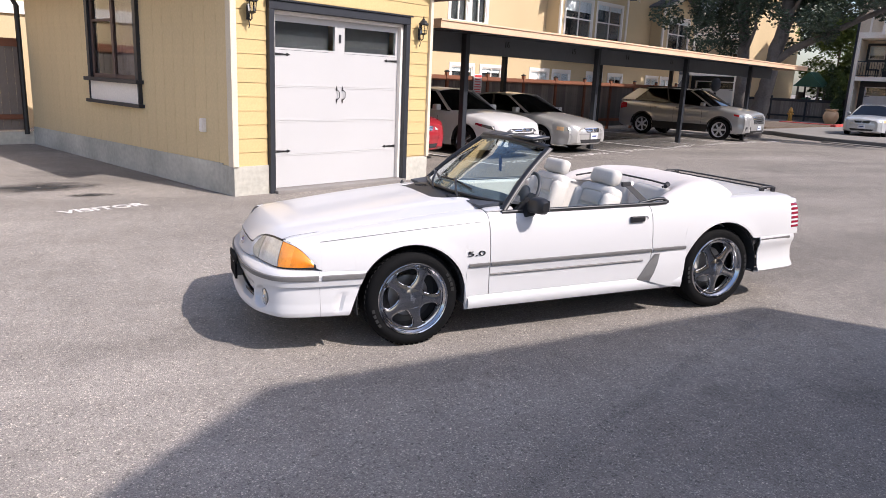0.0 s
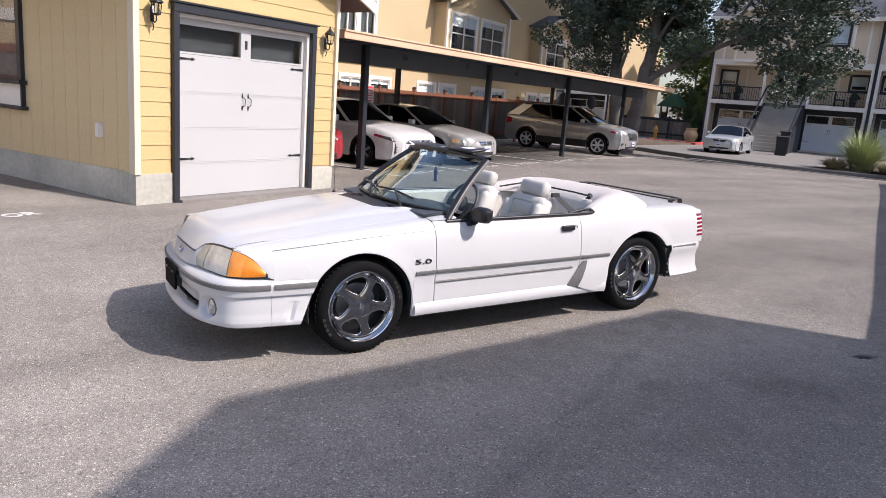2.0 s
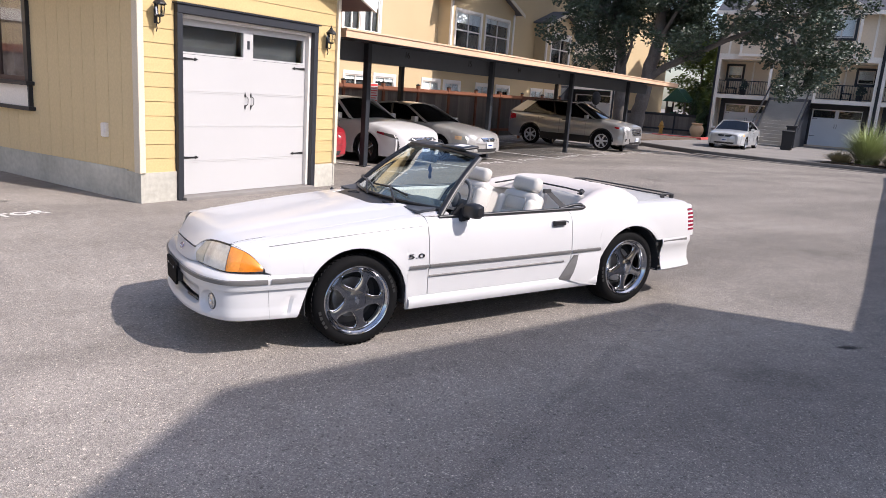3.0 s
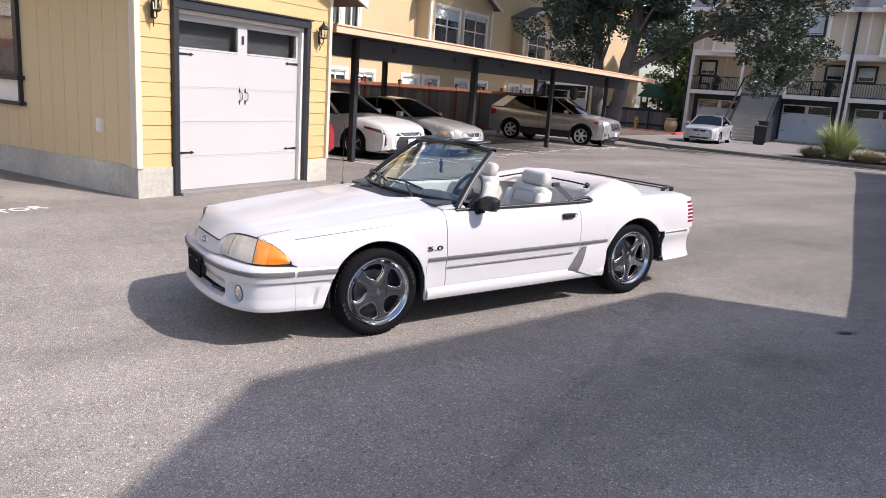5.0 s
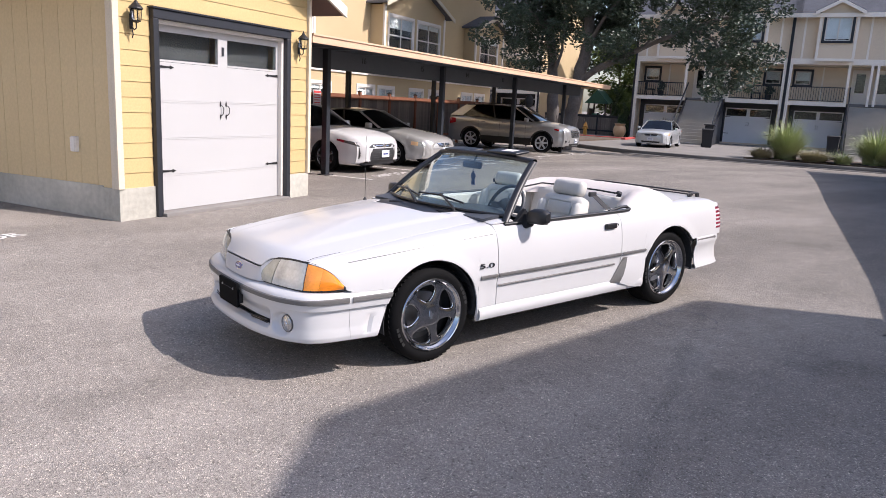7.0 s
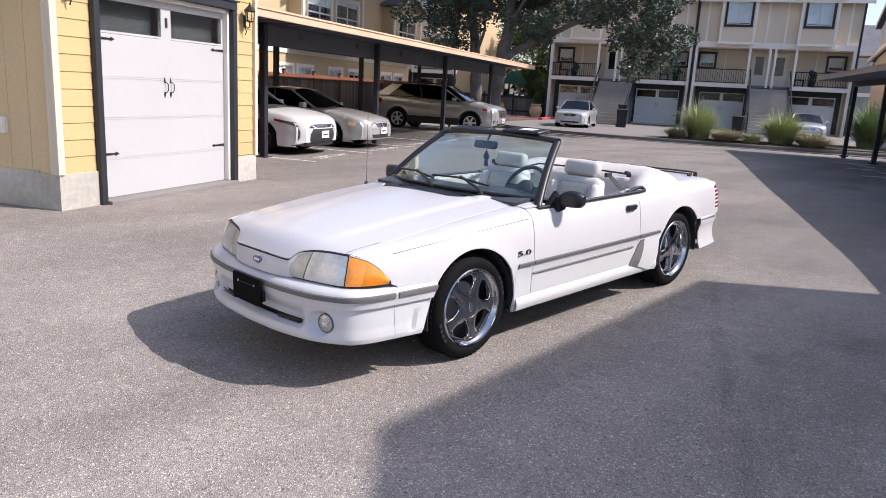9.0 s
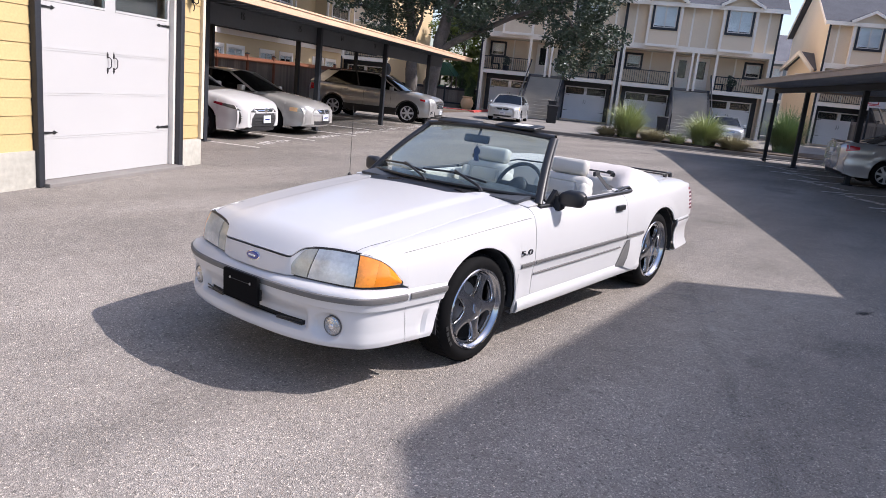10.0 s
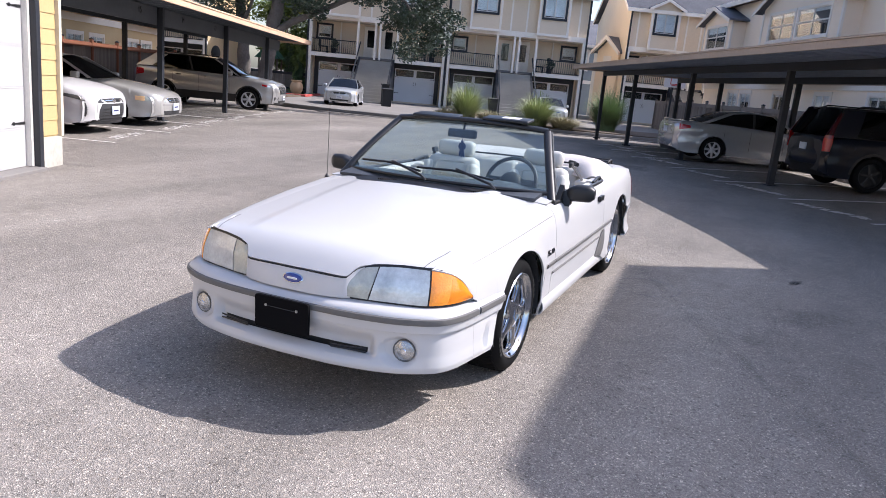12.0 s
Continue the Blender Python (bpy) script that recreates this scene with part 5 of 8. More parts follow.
    def sweep(profile, pts=BP, keep=None, front=False, shape=None):
        rows = []
        for i, p in enumerate(pts):
            u, v = pts[max(i - 1, 0)], pts[min(i + 1, len(pts) - 1)]
            dx, dy = v[0] - u[0], v[1] - u[1]
            l = math.hypot(dx, dy)
            nx, ny = -dy / l, dx / l        # outward for a path from left to right round the nose
            prof = profile(i / (len(pts) - 1)) if callable(profile) else profile
            row = []
            for o, z in prof:
                x, y = p
                if front and x > -0.62:
                    x = -0.62 + (x + 0.62) * (arch_edge(z) + 0.62) / (0.62 - 0.374)
                if shape:
                    o = o + shape(x, abs(y), z)
                row.append((x + nx * o, y + ny * o, z))
            rows.append(row)
        return B().sheet(rows, keep)
    coarse = [(-0.20, 0.574), (-0.13, 0.573), (-0.06, 0.569), (-0.022, 0.561), (-0.006, 0.547), (0.0, 0.533), (0.0, 0.508), (-0.003, 0.488), (-0.006, 0.468), (-0.020, 0.462), (-0.021, 0.44), (-0.018, 0.400), (-0.016, 0.352), (-0.012, 0.320), (-0.010, 0.295), (-0.016, 0.272), (-0.034, 0.262), (-0.20, 0.260)]
    prof = []
    for (o0, z0), (o1, z1) in zip(coarse, coarse[1:]):
        n_ = max(1, int(round(abs(z1 - z0) / 0.008)))
        prof += [(o0 + (o1 - o0) * k / n_, z0 + (z1 - z0) * k / n_) for k in range(n_)]
    prof.append(coarse[-1])
    def lipped(q):
        """The chin juts out a little towards the middle."""
        k = max(0.0, 1 - (abs(2 * q - 1) / 0.62) ** 2)
        return [(o + 0.034 * k * min(1.0, max(0.0, (0.345 - z) / 0.055)) * (1 if o > -0.1 else 0), z) for o, z in prof]
    def soft(v, a_, b_):
        f = min(1.0, max(0.0, (v - a_) / (b_ - a_)))
        return f * f * (3 - 2 * f)
    def hollows(x, y, z):
        """Fog lamp pockets, the scoop under the number plate and the brake vents."""
        d = 0.0
        if 0.46 < y < 0.72 and 0.28 < z < 0.46:
            r = math.hypot((y - 0.588) / (1.45 if y < 0.588 else 1.0), z - 0.372)
            d -= 0.030 * (1 - soft(r, 0.052, 0.074))
        if y < 0.50 and 0.32 < z < 0.46:
            d -= 0.036 * (1 - soft(y, 0.43, 0.475)) * soft(z, 0.322, 0.338) * (1 - soft(z, 0.385, 0.455))
        if -0.56 < x < -0.42 and 0.285 < z < 0.445:
            xe = -0.452 - 0.22 * (0.44 - z) + 0.10 * (z - 0.29)
            xs_ = xe - 0.052 * math.sin(math.pi * min(1, max(0, (z - 0.285) / 0.155)))
            if xs_ < x < xe:
                d -= 0.020 * soft(x, xs_, xe)
        return d
    def hole(i, j):
        y = (BP[i][1] + BP[i + 1][1]) / 2
        z = (prof[j][1] + prof[j + 1][1]) / 2
        return not (abs(y) < 0.425 and 0.338 < z < 0.364 and j > 8)
    part("front_bumper", sweep(lipped, keep=hole, front=True, shape=hollows), paint, car, "white body-coloured front bumper", 32, 0.008)
    part("bumper_strip", sweep([(-0.002, 0.506), (0.007, 0.510), (0.009, 0.523), (0.007, 0.536), (-0.002, 0.540)], front=True, keep=lambda i, j: not (-0.607 < (BP[i][0] + BP[i + 1][0]) / 2 < -0.596)), M["greytrim"], car, "grey bumper rub strip", 40, 0.004)
    part("grille_opening", B().box(-0.93, -0.85, -0.45, 0.45, 0.318, 0.40), M["gap"], car, "dark lower grille opening")
    for s in (-1, 1):
        for k in (0, 1):
            gr = B().pipe([(-0.985, s * 0.24, 0.344 + 0.010 * k), (-0.977, s * 0.32, 0.346 + 0.011 * k), (-0.969, s * 0.38, 0.345 + 0.014 * k), (-0.962, s * 0.42, 0.343 + 0.018 * k)], 0.004, 6)
            part("grille_bar", gr, M["blacktrim"], car)
    for s in (-1, 1):
        m = Matrix.Translation((-0.905, s * 0.588, 0.372)) @ pose(0, 0, 0, 0, -90, s * -9)
        fl = part("fog_lamp", B().lathe([(0.054, -0.05), (0.054, 0.004), (0.052, 0.008), (0.049, 0.005)], 28, m), M["greytrim"], car, "round front fog lamp", 40)
        part("fog_lens", B().lathe([(0.050, 0.004), (0.038, 0.012), (0.0, 0.017)], 28, m), M["foglens"], fl, "", 40)
        part("fog_bulb", B().lathe([(0.016, 0.014), (0.012, 0.0185), (0.0, 0.020)], 14, m), M["chrome"], fl, "", 40)
        part("bumper_seam", B().sheet([[(x, s * (0.8205 + o + 0.0012), z) for o, z in prof if z < 0.462 and o > -0.04 or z > 0.541 and o > -0.03] for x in (-0.6012, -0.5995)]), M["greytrim"], car)
    pl = part("plate_cover", B().prism([(0.1525 * math.copysign(1, math.cos(a_)) - 0.0025 - 0.016 * math.copysign(1, math.cos(a_)) + 0.016 * math.cos(a_), 0.462 + 0.064 * math.copysign(1, math.sin(a_)) + 0.016 * math.sin(a_)) for a_ in np.linspace(0.01, 2 * math.pi + 0.01, 33)[:-1]], "x", -1.044, -1.030), M["plateblack"], car, "blank black number plate cover")
    part("plate_bolt", B().tube((-1.048, -0.09, 0.497), (-1.042, -0.09, 0.497), 0.007), M["alloy"], pl)
    part("plate_bolt", B().tube((-1.048, 0.085, 0.497), (-1.042, 0.085, 0.497), 0.007), M["alloy"], pl)
    part("plate_slot", B().box(-1.0455, -1.043, -0.085, 0.08, 0.492, 0.4955), M["gap"], pl)
    part("plate_bracket", B().box(-1.03, -0.99, -0.12, 0.12, 0.40, 0.49), M["blacktrim"], pl)

    # rear bumper and deck
    rpts = []
    for i in range(61):
        q = -1 + 2 * i / 60
        a = abs(q)
        rpts.append((tab(a, [(0, 3.47), (0.4, 3.455), (0.6, 3.42), (0.72, 3.33), (0.85, 3.15), (1, 2.925)]), math.copysign(tab(a, [(0, 0), (0.4, 0.48), (0.6, 0.70), (0.72, 0.812), (0.85, 0.846), (1, 0.866)]), -q)))
    part("rear_bumper", sweep([(-0.12, 0.575), (-0.05, 0.575), (-0.006, 0.555), (0, 0.53), (0, 0.50), (-0.012, 0.475), (-0.02, 0.42), (-0.012, 0.34), (0.010, 0.285), (-0.005, 0.272), (-0.1, 0.27)], rpts), paint, car, "", 40, 0.008)
    part("tail_panel", B().box(3.30, 3.385, -0.76, 0.76, 0.56, 0.835, 0.02), paint, car)
    rows = []
    for i in range(25):
        y = -0.665 + 1.33 * i / 24
        rows.append([(x, y, ZS(x) + 0.012 + 0.022 * (1 - (y / 0.665) ** 2) - 0.05 * max(0, (x - 3.30) / 0.1) ** 2) for x in np.linspace(2.72, 3.40, 18)])
    part("boot_lid", B().sheet(rows), paint, car, "", 60, 0.012)
    # luggage rack on the boot lid
    rk = B()
    for s in (-1, 1):
        rk.pipe([(3.12, s * 0.60, 0.895), (3.15, s * 0.605, 0.914), (3.27, s * 0.60, 0.910), (3.31, s * 0.56, 0.904)], 0.008, 8)
    rk.pipe([(3.31, -0.56, 0.904), (3.325, -0.4, 0.902), (3.325, 0.4, 0.902), (3.31, 0.56, 0.904)], 0.008, 8)
    rack = part("luggage_rack", rk, M["blacktrim"], car, "low black luggage rack", 50)
    for s in (-1, 1):
        for x in (3.15, 3.27):
            part("rack_foot", B().box(x - 0.02, x + 0.02, s * 0.60 - 0.012, s * 0.60 + 0.012, 0.865, 0.91, 0.005), M["blacktrim"], rack)
    for x in (3.20,):
        part("rack_bar", B().pipe([(x, -0.60, 0.897), (x, 0.60, 0.897)], 0.006, 6), M["blacktrim"], rack)

    # folded top under its cover: a padded horseshoe
    rows = []
    for i in range(41):
        q = -1 + 2 * i / 40
        a = abs(q)
        cx = tab(a, [(0, 2.65), (0.35, 2.63), (0.6, 2.50), (0.8, 2.30), (1, 2.06)])
        cy = math.copysign(tab(a, [(0, 0.0), (0.35, 0.34), (0.6, 0.56), (0.8, 0.64), (1, 0.715)]), q)
        wd = tab(a, [(0, 0.34), (0.5, 0.30), (0.8, 0.17), (1, 0.075)])
        ht = tab(a, [(0, 0.122), (0.35, 0.126), (0.6, 0.126), (0.8, 0.10), (0.95, 0.055), (1, 0.02)])
        ang = tab(a, [(0, 0.0), (0.35, 0.25), (0.6, 0.8), (0.8, 1.25), (1, 1.45)]) * (1 if q > 0 else -1)
        nx, ny = math.cos(ang), math.sin(ang)
        row = []
        for k in range(15):
            f = -1 + 2 * k / 14
            wr = 0.0025 * math.sin(q * 29 + f * 3) * (1 - f * f)
            row.append((cx + nx * wd * f, cy + ny * wd * f * (0.9 if a > 0.6 else 1), 0.868 + 0.92 * ht * (1 - abs(f) ** 2.1) + wr - 0.012 * (abs(f) > 0.99)))
        rows.append(row)
    part("top_boot", B().sheet(rows), M["vinyl"], car, "white padded cover over the folded top", 70, 0.012)
    part("boot_well", B().box(2.28, 2.86, -0.60, 0.60, 0.60, 0.86), M["vinyl"], car)

    # cowl, windscreen and its frame
    def ws(fy, h):
        yb, yt = 0.735 * fy, 0.555 * fy
        b = Vector((0.535 + 0.185 * fy * fy, yb, 0.936 - 0.014 * fy * fy))
        t = Vector((1.072 + 0.055 * fy * fy, yt, 1.290 - 0.026 * fy * fy))
        return b.lerp(t, h) + Vector((-0.012, 0, 0.010)) * math.sin(math.pi * h)
    rows = [[ws(-1 + 2 * i / 24, j / 10) for j in range(11)] for i in range(25)]
    wsob = part("windscreen", B().sheet(rows), M["windscreen"], car, "raked laminated windscreen", 60, 0.005)
    wsob.visible_shadow = False
    fr = B()
    def bar(pts, a, c, up):
        """A bar of oval section."""
        rows = []
        pts = [Vector(p) for p in pts]
        for i, p in enumerate(pts):
            d = (pts[min(i + 1, len(pts) - 1)] - pts[max(i - 1, 0)]).normalized()
            sx = d.cross(Vector(up)).normalized()
            uy = sx.cross(d)
            rows.append([p + sx * (a * math.cos(2 * math.pi * k / 12)) + uy * (c * math.sin(2 * math.pi * k / 12)) for k in range(13)])
        fr.sheet(rows)
    for s in (-1, 1):
        bar([ws(s, j / 8) + Vector((0, s * 0.012, 0)) for j in range(-1, 9)], 0.028, 0.020, (0, 0, 1))
    bar([ws(-1.03 + 2.06 * i / 16, 1.0) + Vector((0.012, 0, 0.008)) for i in range(17)], 0.033, 0.021, (0, 0, 1))
    bar([ws(-1 + 2 * i / 16, 0.0) + Vector((-0.005, 0, -0.004)) for i in range(17)], 0.014, 0.012, (0, 0, 1))
    part("windscreen_frame", fr, M["blacktrim"], car, "black windscreen frame", 50)
    for s in (-1, 1):
        part("pillar_trim", B().pipe([ws(s, j / 8) + Vector((0.012, s * 0.042, 0.004)) for j in range(9)], 0.0045, 6), M["greytrim"], car, "grey pillar moulding", 50)
    rows = []
    for i in range(25):
        y = -0.64 + 1.28 * i / 24
        w0 = ws(y / 0.735, 0)
        rows.append([(xr(y) - 0.015, y, ZS(xr(y)) + 0.008 + 0.034 * (1 - (y / HE) ** 2) if abs(y) < HE else 0.87), ((xr(y) + w0.x) / 2, y, w0.z - 0.028), (w0.x + 0.02, y, w0.z - 0.016)])
    part("cowl", B().sheet(rows), M["blacktrim"], car, "black cowl vent panel", 60, 0.006)
    for s in (-1, 1):
        for k in range(9):
            sl = B().box(0.44 + 0.004 * k, 0.52, s * (0.345 - 0.014 * k) - 0.003, s * (0.345 - 0.014 * k) + 0.003, 0.892, 0.914)
            part("vent_slat", sl, M["blacktrim"], car)
    for s in (-1, 1):
        rows = []
        for i in range(7):
            y = 0.615 + 0.16 * i / 6
            w0 = ws(min(1, y / 0.735), 0)
            rows.append([(xr(min(y, HE)) + 0.0, s * y, ZS(0.5) + 0.012 - 0.05 * max(0, y - 0.70) ** 1), (0.56, s * y, ZS(0.56) + 0.018 - 0.1 * max(0, y - 0.70)), (w0.x + 0.03, s * y, w0.z - 0.024 - 0.25 * max(0, y - 0.735))])
        part("cowl_corner", B().sheet(rows), paint, car, "", 60, 0.008)
    # wipers
    for y0, y1 in ((0.18, -0.36), (0.62, 0.12)):
        a, b = ws(y1 / 0.7, 0.02), ws(y0 / 0.7, 0.16)
        piv = Vector((0.47, y1 - 0.10, 0.935))
        wp = part("wiper", B().pipe([piv, piv + Vector((0.0, 0.03, 0.03)), ws((y1 + 0.22) / 0.7, 0.13) + Vector((-0.02, 0, 0.03))], 0.009, 6), M["blacktrim"], car, "black windscreen wiper", 50)
        part("blade", B().pipe([ws((y1 - 0.02) / 0.7, 0.07) + Vector((-0.012, 0, 0.014)), ws((y1 + 0.25) / 0.7, 0.13) + Vector((-0.012, 0, 0.018)), ws((y1 + 0.5) / 0.7, 0.12) + Vector((-0.012, 0, 0.014))], 0.008, 6), M["blacktrim"], wp, "", 50)
    an = part("antenna", B().pipe([(0.47, 0.765, 0.865), (0.478, 0.767, 1.1), (0.488, 0.769, 1.40)], 0.0018, 6), M["black"], car, "thin whip antenna")
    part("antenna_base", B().lathe([(0.018, 0), (0.016, 0.02), (0.006, 0.035)], 12, Matrix.Translation((0.47, 0.765, 0.855))), M["blacktrim"], an)
    # sun visors lying on the header
    for s in (-1, 1):
        v = part("sun_visor", B().box(-0.075, 0.075, -0.17, 0.17, -0.011, 0.011, 0.010), M["blacktrim"], car, "black sun visor turned up", 50)
        v.matrix_basis = pose(1.14, s * 0.27, 1.326 if s < 0 else 1.310, 0, -6, 0)
        if s < 0:
            part("visor_label", B().box(-0.03, 0.045, -0.09, 0.04, 0.0105, 0.0125), M["signwhite"], v, "pale warning label")
    mirr = part("rear_view_mirror", B().box(-0.018, 0.018, -0.11, 0.11, -0.03, 0.03, 0.015), M["blacktrim"], car, "black rear view mirror", 50)
    mirr.matrix_basis = pose(1.03, 0.02, 1.205, 0, 15, 0)
    part("mirror_stalk", B().tube((1.04, 0.02, 1.22), (1.075, 0.02, 1.275), 0.008), M["blacktrim"], car)
    fsh = part("air_freshener", B().prism([(-0.008, 0.06), (-0.010, 0.045), (-0.020, 0.04), (-0.028, 0.022), (-0.024, 0.004), (-0.012, -0.008), (-0.018, -0.02), (-0.022, -0.055), (-0.006, -0.048), (0.0, -0.06), (0.008, -0.048), (0.022, -0.055), (0.018, -0.02), (0.012, -0.008), (0.024, 0.004), (0.028, 0.022), (0.020, 0.04), (0.010, 0.045), (0.008, 0.06)], "x", -0.003, 0.003), M["freshener"], car, "dark blue hanging air freshener")
    fsh.location = (1.04, 0.02, 1.095)
    part("freshener_cord", B().tube((1.04, 0.02, 1.15), (1.04, 0.02, 1.19), 0.0015, seg=5), M["black"], fsh).matrix_parent_inverse = Matrix.Translation((-1.04, -0.02, -1.095))

    # cabin
    part("floor_pan", B().box(-0.62, 3.2, -0.62, 0.62, 0.24, 0.30).box(0.45, 2.25, -0.74, 0.74, 0.28, 0.34), M["gap"], car)
    part("bulkhead", B().box(0.38, 0.50, -0.72, 0.72, 0.3, 0.86), M["gap"], car)
    rows = []
    for i in range(13):
        y = -0.70 + 1.40 * i / 12
        k = 0.022 * math.exp(-((y + 0.36) / 0.17) ** 4)
        rows.append([(0.53, y, 0.905), (0.70, y, 0.925), (0.80, y, 0.925 + k), (0.88, y, 0.905 + k), (0.905, y, 0.87), (0.86, y, 0.78), (0.86, y, 0.60), (0.80, y, 0.50)])
    part("dashboard", B().sheet(rows), M["dash"], car, "dark grey dashboard", 50, 0.02)
    part("console", B().box(0.85, 1.75, -0.11, 0.11, 0.30, 0.56, 0.03), M["dash"], car)
    sw = Matrix.Translation((1.055, -0.36, 0.905)) @ pose(0, 0, 0, 0, -62, 0)
    prof_c = [(0.18 + 0.014 * math.cos(2 * math.pi * k / 10), 0.014 * math.sin(2 * math.pi * k / 10)) for k in range(10)]
    stw = part("steering_wheel", B().lathe(prof_c, 36, sw, closed=True), M["dash"], car, "dark steering wheel", 60)
    part("steering_spoke", B().box(-0.03, 0.03, -0.17, 0.17, -0.012, 0.012, 0.006, sw).box(-0.17, 0.0, -0.03, 0.03, -0.012, 0.012, 0.006, sw).ball((0, 0, 0.01), (0.075, 0.08, 0.035), 14, sw), M["dash"], stw, "", 50)
    part("steering_column", B().tube(tuple(sw @ Vector((0, 0, -0.03))), (0.86, -0.36, 0.80), 0.045), M["dash"], stw)
    for s in (-1, 1):
        seat = new("front_seat")
        seat.parent = car
        seat["label"] = "light grey leather bucket seat with headrest"
        y0 = s * 0.37
        part("cushion", B().box(1.08, 1.62, y0 - 0.25, y0 + 0.25, 0.38, 0.58, 0.06), M["leather"], seat, "", 60)
        bk = pose(1.60, y0, 0.52, 0, 19, 0)
        part("backrest", B().box(-0.07, 0.07, -0.22, 0.22, 0.0, 0.46, 0.05, bk), M["leather"], seat, "", 60)
        for e in (-1, 1):
            part("bolster", B().box(-0.105, 0.05, min(e * 0.15, e * 0.237), max(e * 0.15, e * 0.237), 0.02, 0.40, 0.04, bk), M["leather"], seat, "", 60)
        part("backrest_panel", B().box(-0.083, -0.05, -0.150, 0.150, 0.03, 0.27, 0.022, bk).box(-0.081, -0.05, -0.135, 0.135, 0.285, 0.40, 0.026, bk), M["leather"], seat, "", 60)
        part("stitching", B().pipe([tuple(bk @ Vector(p)) for p in ((-0.086, -0.12, 0.15), (-0.088, 0.0, 0.156), (-0.086, 0.12, 0.15))], 0.0025, 5), M["softgrey"], seat)
        part("headrest", B().box(-0.050, 0.045, -0.160, 0.160, 0.465, 0.590, 0.036, bk), M["leather"], seat, "light grey padded headrest", 60)
        part("headrest_stay", B().tube(tuple(bk @ Vector((0, -0.06, 0.42))), tuple(bk @ Vector((0, -0.06, 0.47))), 0.007).tube(tuple(bk @ Vector((0, 0.06, 0.42))), tuple(bk @ Vector((0, 0.06, 0.47))), 0.007), M["chrome"], seat)
        part("belt_strap", B().sheet([[(1.775, s * 0.588, 0.990), (1.835, s * 0.588, 0.990)], [(1.90, s * 0.655, 0.86), (1.97, s * 0.655, 0.86)], [(1.92, s * 0.70, 0.60), (1.98, s * 0.70, 0.60)]]), M["belt"], seat, "dark seat belt", None, 0.003)
        part("belt_guide", B().box(1.765, 1.845, min(s * 0.572, s * 0.598), max(s * 0.572, s * 0.598), 0.968, 1.005, 0.008), M["belt"], seat)
    rs = new("rear_seat")
    rs.parent = car
    rs["label"] = "light grey leather rear bench"
    part("bench", B().box(1.90, 2.26, -0.56, 0.56, 0.40, 0.56, 0.05), M["leather"], rs, "", 60)
    for s in (-1, 1):
        part("backrest", B().box(-0.06, 0.06, s * 0.29 - 0.27, s * 0.29 + 0.27, 0.0, 0.40, 0.045, pose(2.24, 0, 0.52, 0, 14, 0)), M["leather"], rs, "", 60)
    bz = B().pipe([(2.08, 0.55, 0.905), (2.3, 0.47, 0.945), (2.34, 0.2, 0.945), (2.34, -0.2, 0.945), (2.3, -0.47, 0.945), (2.2, -0.52, 0.94)], 0.008, 6).pipe([(2.31, -0.44, 0.952), (2.28, -0.49, 0.952), (2.22, -0.53, 0.945)], 0.017, 8)
    part("boot_binding", bz, M["belt"], car, "dark binding along the cover's edge")

    # wheels
    yw = 0.705
    for c in AX:
        wl_ = convertible_wheel(car)
        wl_.matrix_basis = pose(c + (0.015 if c == 0 else 0), -yw, 0.3255, 0, 24 if c == 0 else 40, 0)
        wr_ = convertible_wheel(car)
        wr_.matrix_basis = pose(c, yw, 0.3255, 0, random.uniform(0, 72), 180)
    part("exhaust_and_axle", B().tube((2.553, -0.65, 0.30), (2.553, 0.65, 0.30), 0.04).tube((0, -0.6, 0.28), (0, 0.6, 0.28), 0.03), M["gap"], car)
    return car


build_convertible()


# ---- parked cars ----
def road_wheel(parent, r, width, rim_m, spokes=5):
    """Its outer face looks along -y."""
    w = new("wheel")
    w.parent = parent
    m = pose(0, 0, 0, 90, 0, 0)
    h = width / 2
    rr = r * 0.68
    part("tyre", B().lathe([(rr, h * 0.8), (rr * 1.06, h), (r * 0.88, h), (r * 0.97, h * 0.85), (r, h * 0.5), (r, -h * 0.5), (r * 0.97, -h * 0.85), (r * 0.85, -h), (rr, -h * 0.9), (rr * 0.97, 0)], 32, m, closed=True), M["tyre"], w, "", 40)
    part("rim", B().lathe([(rr * 1.03, h * 0.9), (rr * 1.0, h * 0.98), (rr * 0.93, h * 0.75), (rr * 0.9, -h * 0.6)], 32, m), rim_m, w, "", 40)
    part("drum", B().lathe([(0.0, h * 0.05), (rr * 0.93, h * 0.05), (rr * 0.93, -0.02)], 24, m), M["gap"], w)
    sp = B()
    for k in range(spokes):
        a0 = 2 * math.pi * k / spokes
        rows = []
        for q in (0.12, 0.35, 0.6, 0.8, 0.95):
            hw = rr * (0.13 + 0.05 * abs(q - 0.5))
            rows.append([(rr * q * math.cos(a0) - j * hw * math.sin(a0), -h * (0.82 - 0.12 * q) + (0.012 if abs(j) == 1 else 0), rr * q * math.sin(a0) + j * hw * math.cos(a0)) for j in (-1, -0.6, 0.6, 1)])
        sp.sheet(rows)
    sp.lathe([(rr * 0.24, h * 0.74), (rr * 0.2, h * 0.84), (0.0, h * 0.86)], 16, m)
    part("spokes", sp, rim_m, w, "", 50, 0.008)
    return w


